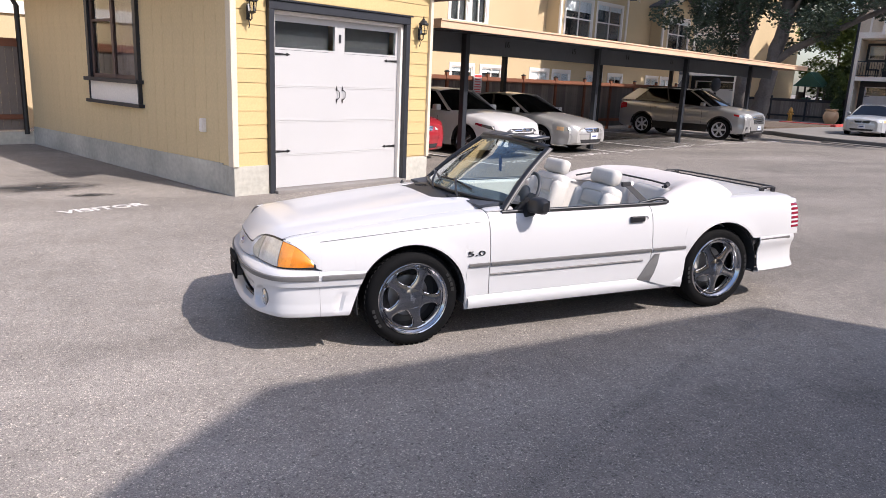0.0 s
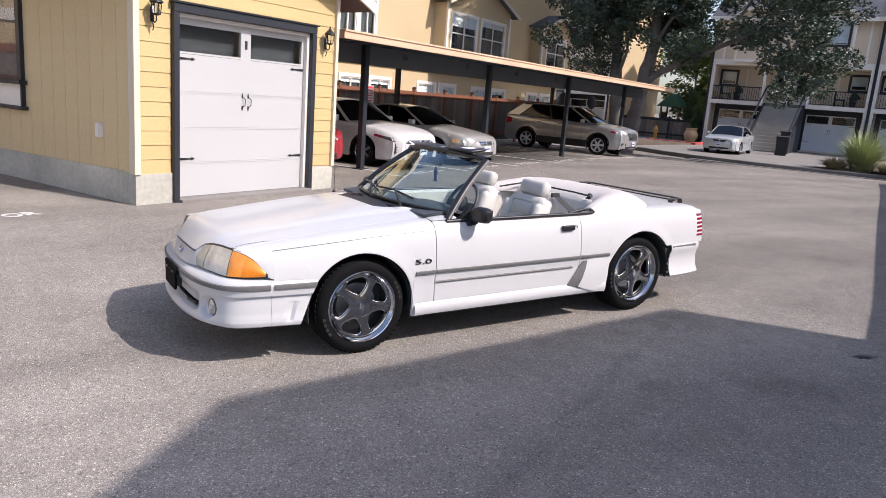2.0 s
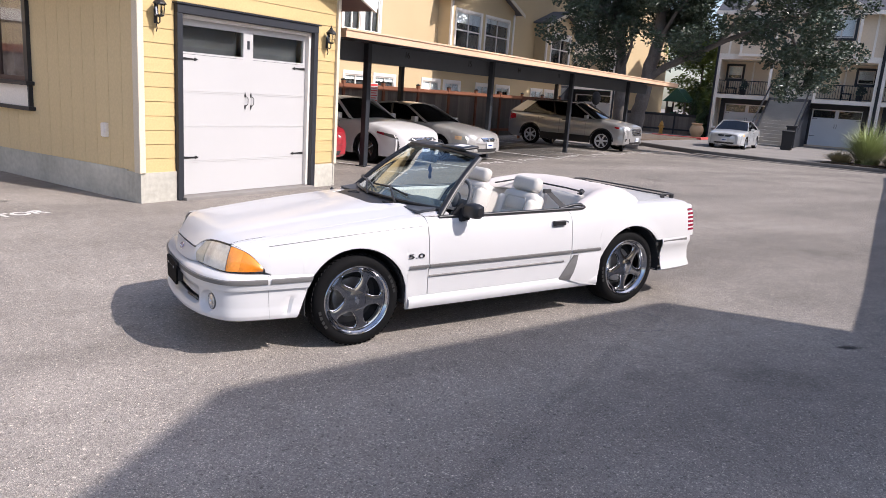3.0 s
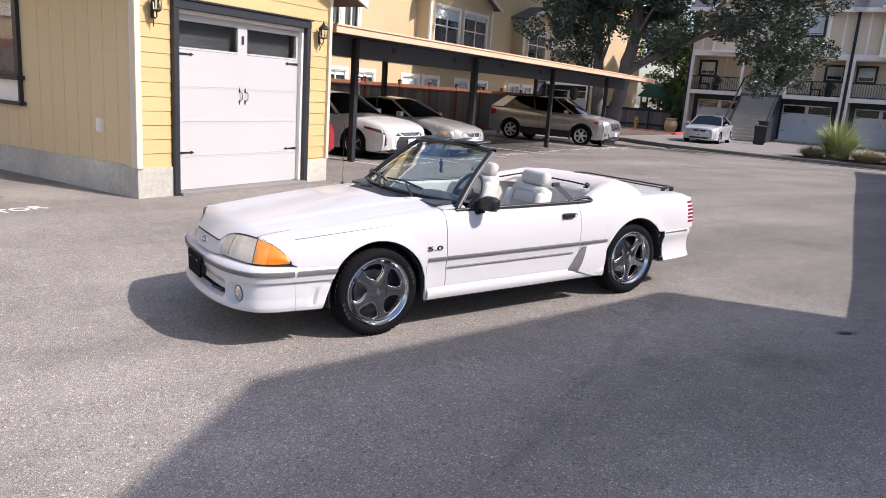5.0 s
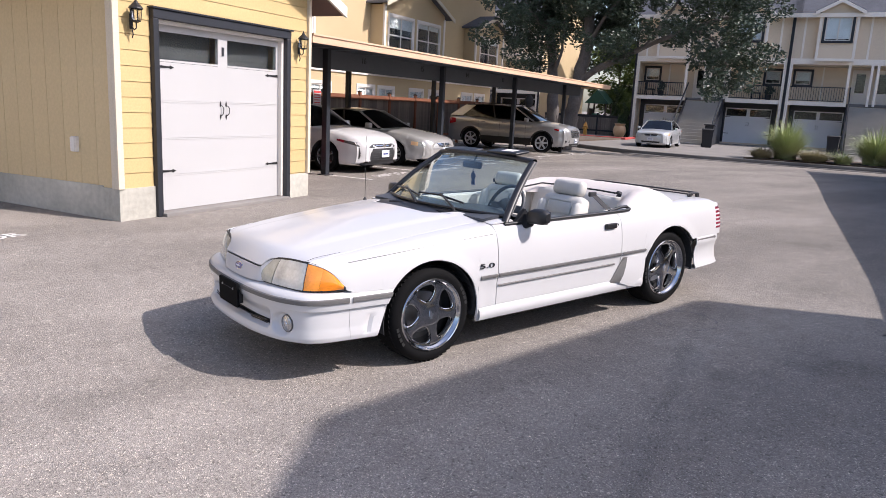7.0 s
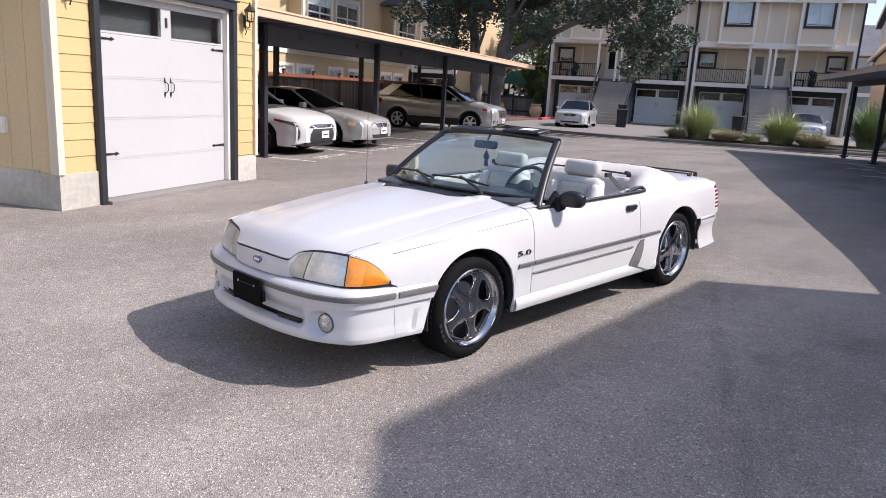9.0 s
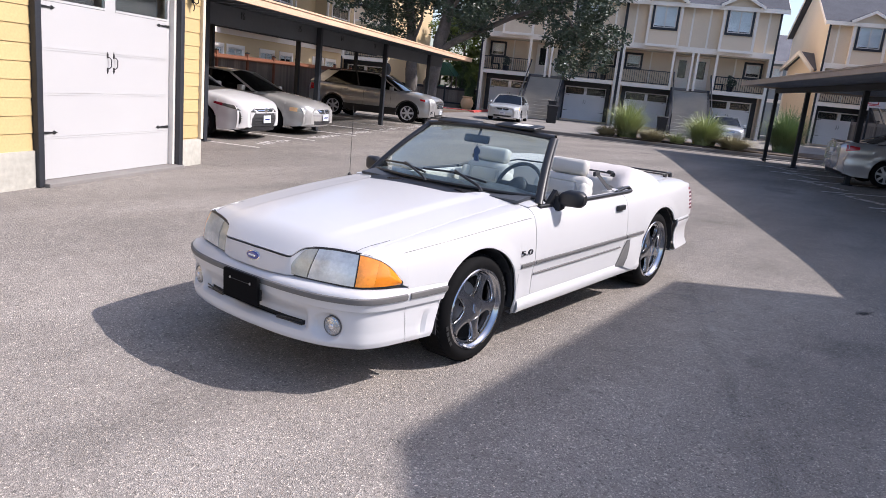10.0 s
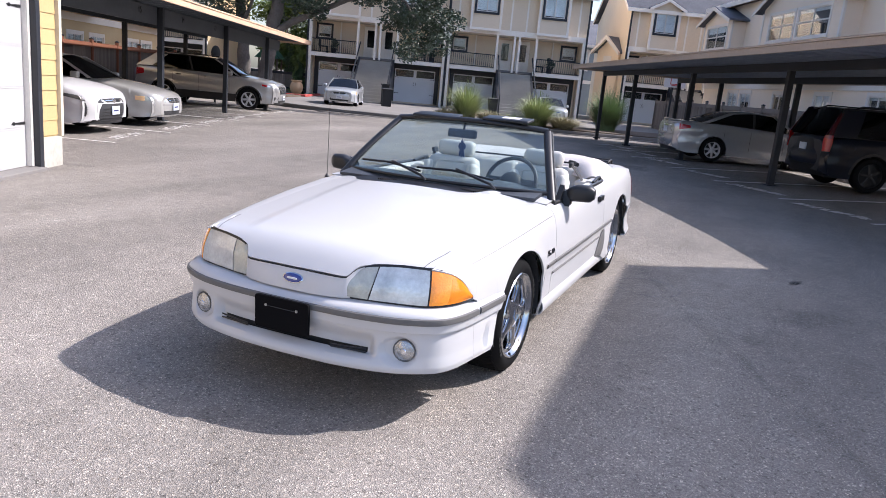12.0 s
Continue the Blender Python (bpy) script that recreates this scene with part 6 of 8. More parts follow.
def parked_car(name, label, at, rz, paint, wb, fo, ro, half, belt, hood, roof, top, r=0.33, deck=None, rim_m=None, spokes=5, kind="sedan", group="parked cars", base=0.20, tail=False, style="plain", pillar_lamps=False, nose=None):
    """A parked car; x runs from the front axle to the rear, its front towards -x.
    top: x of screen base, roof front, roof rear and rear screen base."""
    car = thing(name, label, "car", at, rz, group=group)
    rim_m = rim_m or M["alloy"]
    xf, xr = -fo, wb + ro
    deck = deck if deck is not None else belt
    nz = nose if nose is not None else hood - 0.20
    AX = (0.0, wb)
    RA = r + 0.055
    s0, s1, s2, s3 = top

    def Wd(x):
        return tab(x, [(xf, half * 0.72), (xf + 0.12, half * 0.86), (xf + 0.4, half * 0.955), (0.2, half * 0.99), (wb * 0.5, half), (wb, half * 0.99), (xr - 0.35, half * 0.95), (xr - 0.1, half * 0.87), (xr, half * 0.78)])

    def ZS(x):
        return tab(x, [(xf, nz), (xf + 0.08, nz + 0.06), (xf + 0.30, nz + 0.06 + (hood - nz - 0.06) * 0.42), (xf + 0.62, nz + 0.06 + (hood - nz - 0.06) * 0.78), (s0, belt - 0.02), (s0 + 0.5, belt), (s3 - 0.3, deck + 0.01), (xr - 0.12, deck - 0.01), (xr, deck - 0.10)])

    def side(x, z):
        d = ZS(x) - z
        f = tab(d, [(0, -0.11), (0.02, -0.07), (0.06, -0.035), (0.14, -0.008), (0.26, 0.0), (0.42, -0.012), (0.55, 0.002), (0.75, -0.02)])
        fl = 0.0
        for c in AX:
            q = math.hypot(x - c, z - r)
            if q < 0.55:
                fl = max(fl, 0.018 * max(0, 1 - abs(q - RA - 0.02) / 0.1))
        return Wd(x) + f + fl

    def low(x):
        b = tab(x, [(xf, base + 0.08), (xf + 0.4, base), (xr - 0.4, base), (xr, base + 0.12)])
        for c in AX:
            if abs(x - c) < RA:
                return max(b, r + math.sqrt(RA * RA - (x - c) ** 2))
        return b

    X = sorted(list(np.linspace(xf, xr, 84)) + [c + e + d for c in AX for e in (-RA, RA) for d in (-1e-4, 1e-4)])
    rows = []
    for x in X:
        z0, z1 = low(x), ZS(x)
        half_row = []
        for j in range(15):
            q = j / 14
            q = min(1, q + 0.2 * math.sin(math.pi * q) * q)
            z = z0 + (z1 - z0) * q
            half_row.append((side(x, z), z))
        ye = half_row[-1][0]
        crown = 0.05 if x < s0 else 0.03
        for k in range(1, 6):
            y = ye * (1 - k / 5)
            half_row.append((y, z1 + crown * (1 - (y / ye) ** 2)))
        full = [(x, -y, z) for y, z in half_row] + [(x, y, z) for y, z in half_row[-2::-1]]
        rows.append(full)
    def keep(i, j):
        xm = (X[i] + X[i + 1]) / 2
        return not (s0 + 0.35 < xm < s3 - 0.35 and 14 <= j <= 23)
    body = part("body", B().sheet(rows, keep), paint, car, "", 45, 0.01)
    # nose and tail closing
    for x, i in ((xf, 0), (xr, -1)):
        pts = rows[i]
        bm_ = B()
        vs = [bm_.bm.verts.new(p) for p in pts]
        bm_.bm.faces.new(vs)
        part("end_panel", bm_, paint, car)
    part("underbody", B().box(xf + 0.15, xr - 0.15, -half * 0.8, half * 0.8, base, base + 0.06).box(-0.5, wb + 0.5, -half * 0.55, half * 0.55, base, belt - 0.25), M["gap"], car)
    for c in AX:
        for s in (-1, 1):
            hs = []
            for k in range(13):
                a = math.pi * k / 12
                hs.append([(c + (RA + 0.004) * math.cos(a), s * y, r + (RA + 0.004) * math.sin(a)) for y in (half * 0.97, half * 0.5)])
            part("wheel_housing", B().sheet(hs), M["gap"], car, "", None, 0.004)
            w = road_wheel(car, r, 0.215, rim_m, spokes)
            w.matrix_basis = pose(c, s * (half - 0.125), r, 0, random.uniform(0, 70), 0 if s < 0 else 180)

    # the skins of nose and tail, and where the lamps lie on them
    LOOKS = dict(plain=dict(wrap=0.44, lens="lens", flash="paleamber", inner=0.44, tail_in=0.52),
                 round=dict(wrap=0.46, lens="lens2", flash="paleamber", inner=0.47, tail_in=0.5),
                 angular=dict(wrap=0.62, lens="darklens", flash="dimred", inner=0.46, tail_in=0.5),
                 crossover=dict(wrap=0.50, lens="lens", flash="redlens", inner=0.58, tail_in=0.55))
    look_ = LOOKS[style]
    FZ = np.linspace(base + 0.02, nz, 11)
    RZ = np.linspace(base + 0.04, deck - 0.03, 13)
    def front_x(y, z):
        k = (z - base - 0.02) / (nz - base - 0.02)
        out_ = tab(k, [(0, 0.00), (0.15, 0.035), (0.35, 0.05), (0.6, 0.058), (0.8, 0.045), (1.0, 0.0)])
        return xf - 0.01 - out_ + 0.27 * (abs(y) / half) ** (2.6 if style != "crossover" else 3.4)
    def rear_x(y, z):
        k = (z - base) / (deck - base)
        out_ = tab(k, [(0, -0.04), (0.2, 0.03), (0.42, 0.075), (0.55, 0.06), (0.64, 0.025), (0.85, 0.015), (1.0, 0.02 if tail else -0.02)])
        return xr + out_ - 0.24 * (abs(y) / half) ** 3
    def fpatch(y0, y1, z0, z1, o, n=10):
        return B().sheet([[(front_x(y, z) - o, y + math.copysign(o * 0.5, y), z) for z in np.linspace(z0(y), z1(y), 5)] for y in np.linspace(y0, y1, n)])
    def rpatch(y0, y1, z0, z1, o, n=8):
        return B().sheet([[(rear_x(y, z) + o, y + math.copysign(o * 0.5, y), z) for z in np.linspace(z0(y), z1(y), 5)] for y in np.linspace(y0, y1, n)])
    def lamp_z(x, top_):
        """Lower and upper edge of the headlamp at x."""
        d = x - xf
        if style == "angular":
            lo_ = nz - 0.105 + 0.20 * d
            return lo_ if not top_ else min(lo_ + 0.085 - 0.09 * max(0, d - 0.1), ZS(max(x, xf + 0.05)) - 0.015)
        if style == "crossover":
            lo_ = nz - 0.10 + 0.16 * d
            return lo_ if not top_ else lo_ + 0.085 - 0.06 * max(0, d)
        if style == "round":
            lo_ = nz - 0.105 + 0.06 * d
            return lo_ if not top_ else lo_ + 0.10 - 0.03 * max(0, d)
        lo_ = nz - 0.10 + 0.10 * d
        return lo_ if not top_ else lo_ + 0.125 - 0.08 * max(0, d - 0.2)
    def tail_lo(x):
        return deck - (0.24 if kind == "sedan" else 0.34) + 0.22 * max(0, xr - 0.1 - x)
    def tail_hi(x):
        return deck - 0.075 - 0.10 * max(0, xr - 0.1 - x)
    # cabin: base ring to roof ring
    yb = half * 0.90
    yt = half * (0.70 if kind == "sedan" else 0.78)
    def roof_z(x):
        return tab(x, [(s1, roof - 0.035), (s1 + (s2 - s1) * 0.45, roof), (s2, roof - (0.06 if kind == "sedan" else 0.02))])
    rf = []
    for i in range(15):
        x = s1 + (s2 - s1) * i / 14
        zt = roof_z(x)
        rf.append([(x, yt * j / 8 * (1 - 0.0), zt + 0.045 * (1 - (j / 8) ** 2)) for j in range(-8, 9)])
    part("roof", B().sheet(rf), paint, car, "", 60, 0.02)
    def screen(xa, xb, nm, inset=0.0):
        g = []
        for j in range(9):
            h = j / 8
            hh = inset + (1 - 2 * inset) * h
            x = xa + (xb - xa) * hh
            zb = ZS(xa) + 0.02
            zt = roof_z(xb)
            z = zb + (zt - zb) * hh
            w = (yb * 0.96 + (yt - yb * 0.96) * hh) * (1 - inset)
            g.append([(x + (0.07 if xa < xb else -0.07) * (k / 6) ** 2, w * k / 6, z + 0.04 * (1 - (k / 6) ** 2) * (0.4 + 0.6 * hh)) for k in range(-6, 7)])
        return B().sheet(g)
    part("windscreen", screen(s0, s1, "w"), M["carglass"], car, "dark reflecting windscreen", 60, 0.006)
    part("rear_window", screen(s3, s2, "r"), M["carglass"], car, "", 60, 0.006)
    for s in (-1, 1):
        g = []
        xa0, xa1 = s0 + 0.10, s1
        xb0, xb1 = s3 - 0.12, s2
        for i in range(13):
            f = i / 12
            row = []
            for j in range(7):
                h = j / 6
                x = (xa0 + (xa1 - xa0) * h) * (1 - f) + (xb0 + (xb1 - xb0) * h) * f
                xm = min(max(x, s1), s2)
                zb = ZS(x) - 0.005
                z = zb + (roof_z(xm) - zb) * h
                row.append((x, s * (yb + (yt - yb) * h ** 1.2), z))
            g.append(row)
        part("side_window", B().sheet(g), M["carglass"], car, "dark side glass", 60, 0.006)
        def rib(f, wd, mat_, nm="pillar", o=0.012):
            rr_ = []
            for j in range(7):
                h = j / 6
                xc = (xa0 + (xa1 - xa0) * h) * (1 - f) + (xb0 + (xb1 - xb0) * h) * f
                xm = min(max(xc, s1), s2)
                zb = ZS(xc) - 0.01
                z = zb + (roof_z(xm) + 0.012 - zb) * h
                y = s * (yb + (yt - yb) * h ** 1.2 + o)
                rr_.append([(xc - wd, y, z), (xc + wd, y, z)])
            part(nm, B().sheet(rr_), mat_, car, "", None, 0.03)
        rib(0.0, 0.05, paint)
        rib(1.0, 0.10, paint)
        rib(0.46, 0.03, M["blacktrim"])
        if kind != "sedan":
            rib(0.925, 0.20, paint)
        # belt moulding and roof rail
        part("belt_trim", B().pipe([(x, s * (yb + 0.012), ZS(x) - 0.005) for x in np.linspace(xa0, xb0, 10)], 0.012, 6), M["blacktrim"], car)
        part("cant_rail", B().pipe([(x, s * (yt + 0.01), roof_z(x) + 0.005) for x in np.linspace(s1 - 0.05, s2 + 0.05, 10)], 0.022, 6), paint if kind == "sedan" else M["blacktrim"], car, "", 60)
        if kind != "sedan":
            part("roof_rail", B().pipe([(s1 + 0.2, s * yt * 0.93, roof + 0.0), (s1 + 0.3, s * yt * 0.93, roof + 0.07), (s2 - 0.3, s * yt * 0.93, roof + 0.06), (s2 - 0.15, s * yt * 0.93, roof - 0.01)], 0.016, 6), M["blacktrim"], car, "", 60)
        # mirror, handles, seams
        part("mirror", B().box(s0 + 0.28, s0 + 0.44, s * (half + 0.02), s * (half + 0.17), belt - 0.02, belt + 0.12, 0.03), paint, car, "", 60)
        for hx in ((s0 + s1) / 2 + 0.75, (s0 + s1) / 2 + 1.65):
            part("door_handle", B().box(hx, hx + 0.17, s * (side(hx, belt - 0.13) - 0.005), s * (side(hx, belt - 0.13) + 0.025), belt - 0.145, belt - 0.115, 0.008), paint if kind != "suv" else M["chrome"], car)
        for x in (s0 + 0.42, (s0 + s1) / 2 + 1.02, wb - RA + 0.12):
            zz = np.linspace(0.36 if x < wb - RA else r + RA * 0.85, belt - 0.08, 8)
            part("door_seam", B().sheet([[(x - 0.004, s * (side(x, z) + 0.002), z) for z in zz], [(x + 0.004, s * (side(x, z) + 0.002), z) for z in zz]]), M["gap"], car, "", None, 0.002)
        if kind != "sedan":
            for c in AX:
                part("arch_trim", B().sheet([[(c + q * math.cos(a), s * (side(c + q * math.cos(a), r + q * math.sin(a)) + 0.006), r + q * math.sin(a)) for q in (RA, RA + 0.05)] for a in np.linspace(0.0, math.pi, 15)]), M["blacktrim"], car, "black wheel arch trim", None, 0.006)
        part("sill_trim", B().sheet([[(x, s * (side(x, z) + 0.008), z) for z in (base + 0.0, base + 0.06, base + (0.13 if kind == "sedan" else 0.27))] for x in np.linspace(RA + 0.02, wb - RA - 0.02, 12)]), M["blacktrim"] if kind != "sedan" else paint, car, "", None, 0.006)
        # lamps along the sides
        def patch(x0, x1, z0, z1, n=8, o=0.006):
            return B().sheet([[(x, s * (side(x, z) + o), z) for z in np.linspace(z0(x), z1(x), 5)] for x in np.linspace(x0, x1, n)])
        hl = part("headlamp", patch(xf + 0.17, xf + look_["wrap"], lambda x: lamp_z(x, 0), lambda x: lamp_z(x, 1)), M[look_["lens"]], car, "clear wraparound headlamp", 60, 0.008)
        part("indicator", patch(xf + look_["wrap"] - 0.17, xf + look_["wrap"] + 0.02, lambda x: lamp_z(x, 0) - 0.004, lambda x: lamp_z(x, 1) + 0.002, o=0.010), M[look_["flash"]], hl, "coloured indicator end of the lamp", 60, 0.006)
        if not pillar_lamps:
            part("tail_lamp", patch(xr - 0.40, xr - 0.10, lambda x: tail_lo(x), lambda x: tail_hi(x)), M["redlens"], car, "red wraparound tail lamp", 60, 0.008)
        # the same lamps carried round the front and the rear
        part("headlamp", fpatch(s * half * look_["inner"], s * half * 0.885, lambda y: lamp_z(front_x(y, nz), 0), lambda y: lamp_z(front_x(y, nz), 1), 0.006), M[look_["lens"]], car, "clear headlamp", 60, 0.008)
        if style == "angular":
            part("lamp_blade", fpatch(s * half * 0.42, s * half * 0.90, lambda y: lamp_z(front_x(y, nz), 0) - 0.012, lambda y: lamp_z(front_x(y, nz), 0) + 0.014, 0.011), M["gap"], car, "dark blade below the lamp", 60, 0.004)
            part("side_vent", fpatch(s * half * 0.60, s * half * 0.86, lambda y: base + 0.11 + 0.10 * (abs(y) / half - 0.60), lambda y: base + 0.22 + 0.62 * (abs(y) / half - 0.60), 0.006), M["gap"], car, "dark slatted side vent", None, 0.006)
            for k in range(4):
                part("vent_slat", fpatch(s * half * (0.62 + 0.05 * k), s * half * 0.855, lambda y: base + 0.175 + 0.036 * k, lambda y: base + 0.187 + 0.036 * k, 0.012), M["blacktrim"], car, "", None, 0.004)
            part("fang", fpatch(s * half * 0.555, s * half * 0.60, lambda y: base + 0.06, lambda y: base + 0.36, 0.014), paint, car, "", 40, 0.006)
        if style == "crossover":
            part("fog_lamp", fpatch(s * half * 0.60, s * half * 0.84, lambda y: base + 0.15, lambda y: base + 0.27, 0.006), M["gap"], car, "dark fog lamp recess", None, 0.006)
            part("fog_lens", fpatch(s * half * 0.66, s * half * 0.78, lambda y: base + 0.18, lambda y: base + 0.24, 0.012), M["foglens"], car, "", None, 0.006)
        if pillar_lamps:
            rows_ = []
            for h in np.linspace(0, 1, 13):
                z = deck - 0.32 + (roof - 0.10 - deck + 0.32) * h
                hh = max(0.0, (z - deck) / (roof - deck))
                y = (half * 0.90 if z < deck else yb + (yt - yb) * hh ** 1.2) + 0.012
                xx = xr - 0.02 if z < deck else xr - 0.02 + (s2 + 0.10 - xr) * hh
                wd = tab(h, [(0, 0.09), (0.25, 0.12), (0.45, 0.09), (0.7, 0.045), (1, 0.03)])
                rows_.append([(xx - wd, s * y, z), (xx - 0.02, s * (y + 0.004), z), (xx + 0.02, s * (y - 0.03), z), (xx + 0.03, s * (y - 0.03 - wd * 0.75), z)])
            part("tail_lamp", B().sheet(rows_[:6]), M["redlens"], car, "bright red tail lamp", 60, 0.015)
            part("pillar_lamp", B().sheet(rows_[5:]), M["pillarred"], car, "dark red lamp climbing the pillar", 60, 0.015)
            part("lamp_band", B().sheet([[(p[0], p[1] * 1.006, p[2]) for p in r_] for r_ in rows_[4:6]]), M["dimred"], car, "dim reversing band", 60, 0.01)
        if not pillar_lamps:
            part("tail_lamp", rpatch(s * half * look_["tail_in"], s * half * 0.875, lambda y: tail_lo(rear_x(y, deck)) , lambda y: tail_hi(rear_x(y, deck)), 0.008), M["redlens"], car, "red tail lamp", 60, 0.008)
    # front skin
    nb = 14
    part("front_bumper", B().sheet([[(front_x(half * 0.90 * (i / nb - 1), z), half * 0.90 * (i / nb - 1), z) for z in FZ] for i in range(2 * nb + 1)]), paint, car, "", 50, 0.01)
    part("bumper_top", B().sheet([[(front_x(y, nz) + d * 0.22, y, nz + 0.075 * math.sin(d * math.pi / 2) * (1 - 0.35 * (y / half) ** 2)) for d in np.linspace(0, 1, 6)] for y in np.linspace(-half * 0.90, half * 0.90, 25)]), paint, car, "", 60, 0.008)
    def mid(w0, w1, z0, z1, o, m_, nm, label=""):
        """A patch across the middle; its half width runs from w0 at the bottom to w1 at the top."""
        return part(nm, B().sheet([[(front_x(half * (w0 + (w1 - w0) * k / 5) * (i / 8 - 1), z0 + (z1 - z0) * k / 5) - o, half * (w0 + (w1 - w0) * k / 5) * (i / 8 - 1), z0 + (z1 - z0) * k / 5) for k in range(6)] for i in range(17)]), m_, car, label, None, 0.006)
    if style == "angular":
        mid(0.70, 0.46, base + 0.03, base + 0.36, 0.006, M["gap"], "lower_grille", "wide dark lower grille")
        for k in range(4):
            mid(0.53 - 0.03 * k, 0.53 - 0.03 * k, base + 0.09 + 0.055 * k, base + 0.10 + 0.055 * k, 0.013, M["blacktrim"], "grille_slat")
        mid(0.30, 0.46, nz - 0.105, nz - 0.035, 0.006, M["gap"], "upper_grille", "slim dark upper grille")
        mid(0.30, 0.42, nz - 0.075, nz - 0.062, 0.013, M["chrome"], "grille_wing")
        mid(0.75, 0.80, base - 0.01, base + 0.03, 0.02, M["blacktrim"], "splitter", "black lower lip")
        part("badge", B().ball((front_x(0, nz - 0.07) - 0.012, 0, nz - 0.07), (0.012, 0.075, 0.048), 14), M["chrome"], car)
    elif style == "crossover":
        mid(0.46, 0.54, nz - 0.28, nz - 0.01, 0.006, M["gap"], "main_grille", "dark main grille")
        for k in range(4):
            mid(0.47 + 0.018 * k, 0.47 + 0.018 * k, nz - 0.255 + 0.068 * k, nz - 0.235 + 0.068 * k, 0.014, M["chrome"], "grille_bar")
        mid(0.80, 0.78, base, base + 0.14, 0.012, M["blacktrim"], "lower_bumper", "black lower bumper")
        mid(0.36, 0.40, base + 0.05, base + 0.08, 0.02, M["alloy"], "skid_plate")
    else:
        mid(0.30, 0.40, nz - 0.115, nz - 0.015, 0.006, M["gap"], "grille", "low dark grille")
        for k in range(3):
            mid(0.31 + 0.03 * k, 0.32 + 0.03 * k, nz - 0.10 + 0.034 * k, nz - 0.086 + 0.034 * k, 0.012, M["chrome"], "grille_bar")
        mid(0.02, 0.02, nz - 0.115, nz - 0.015, 0.013, paint, "grille_divider")
        mid(0.88, 0.88, base + 0.27, base + 0.30, 0.014, M["softgrey"] if style == "round" else paint, "bumper_strip")
        mid(0.50, 0.56, base + 0.06, base + 0.15, 0.006, M["gap"], "lower_grille", "dark lower air intake")
    zp = base + (0.16 if style != "plain" else 0.19)
    plx = front_x(0, zp + 0.07)
    part("number_plate", B().box(plx - 0.030, plx - 0.016, -0.155, 0.155, zp, zp + 0.155), M["plate"], car, "pale number plate")
    part("plate_marks", B().box(plx - 0.033, plx - 0.029, -0.10, 0.10, zp + 0.058, zp + 0.088), M["badge"], car)
    # rear skin
    part("rear_bumper", B().sheet([[(rear_x(half * 0.90 * (i / nb - 1), z), half * 0.90 * (i / nb - 1), z) for z in RZ] for i in range(2 * nb + 1)]), paint, car, "", 50, 0.01)
    part("rear_valance", B().sheet([[(rear_x(half * 0.80 * (i / 8 - 1), z) + 0.012, half * 0.80 * (i / 8 - 1), z) for z in (base + 0.02, base + 0.07, base + (0.13 if kind == "sedan" else 0.24))] for i in range(17)]), M["blacktrim"], car, "black lower rear valance", None, 0.008)
    part("rear_plate", B().box(rear_x(0, deck - 0.26) + 0.006, rear_x(0, deck - 0.26) + 0.018, -0.15, 0.15, deck - 0.34, deck - 0.19), M["plate"], car, "pale number plate")
    part("boot_seam", B().sheet([[(rear_x(half * 0.80 * (i / 8 - 1), z) + 0.003, half * 0.80 * (i / 8 - 1), z) for z in (deck - 0.395, deck - 0.388)] for i in range(17)]), M["gap"], car, "", None, 0.002)
    if tail:
        part("boot_lip", B().sheet([[(xr - 0.16 + 0.17 * q - 0.16 * abs(t) ** 3, half * 0.80 * t, deck + 0.01 + 0.035 * q * q * (1 - 0.5 * abs(t))) for q in (0, 0.5, 1)] for t in np.linspace(-1, 1, 15)]), paint, car, "raised boot lip", 60, 0.02)
        part("trim_bar", B().sheet([[(rear_x(half * 0.46 * t, z) + 0.008, half * 0.46 * t, z) for z in (deck - 0.155, deck - 0.135)] for t in np.linspace(-1, 1, 9)]), M["chrome"], car, "", None, 0.004)
    cabin = B().box(s0 + 0.3, s3 - 0.3, -half * 0.78, half * 0.78, base + 0.08, base + 0.16)
    for sx in (s0 + 0.95, s0 + 1.85):
        for s in (-1, 1):
            cabin.box(sx, sx + 0.5, s * 0.36 - 0.23, s * 0.36 + 0.23, base + 0.15, base + 0.35, 0.04)
            cabin.box(sx + 0.45, sx + 0.60, s * 0.36 - 0.23, s * 0.36 + 0.23, base + 0.3, belt + 0.12, 0.05)
            cabin.box(sx + 0.49, sx + 0.60, s * 0.36 - 0.12, s * 0.36 + 0.12, belt + 0.12, belt + 0.28, 0.04)
    cabin.box(s0 + 0.15, s0 + 0.6, -half * 0.78, half * 0.78, base + 0.4, belt + 0.02, 0.04)
    part("cabin_seats", cabin, M["dash"], car, "dark interior")
    return car


random.seed(11)
SED = dict(wb=2.82, fo=0.95, ro=1.10, half=0.92, belt=0.98, hood=0.93, roof=1.43, top=(0.42, 1.15, 2.35, 3.25), deck=1.06)
parked_car("sedan_car", "white modern sedan with angular grille under the carport", (13.48, 10.68, 0), 90, M["carwhite"], rim_m=M["greymetal"], style="angular", nose=0.69, **SED)
parked_car("sedan_car", "older beige sedan parked nose out under the carport", (16.15, 10.53, 0), 90, M["carbeige"], wb=2.74, fo=0.98, ro=1.0, half=0.87, belt=0.93, hood=0.86, roof=1.36, top=(0.35, 1.25, 2.3, 3.1), deck=0.97, r=0.305, spokes=9, nose=0.64, style="round")
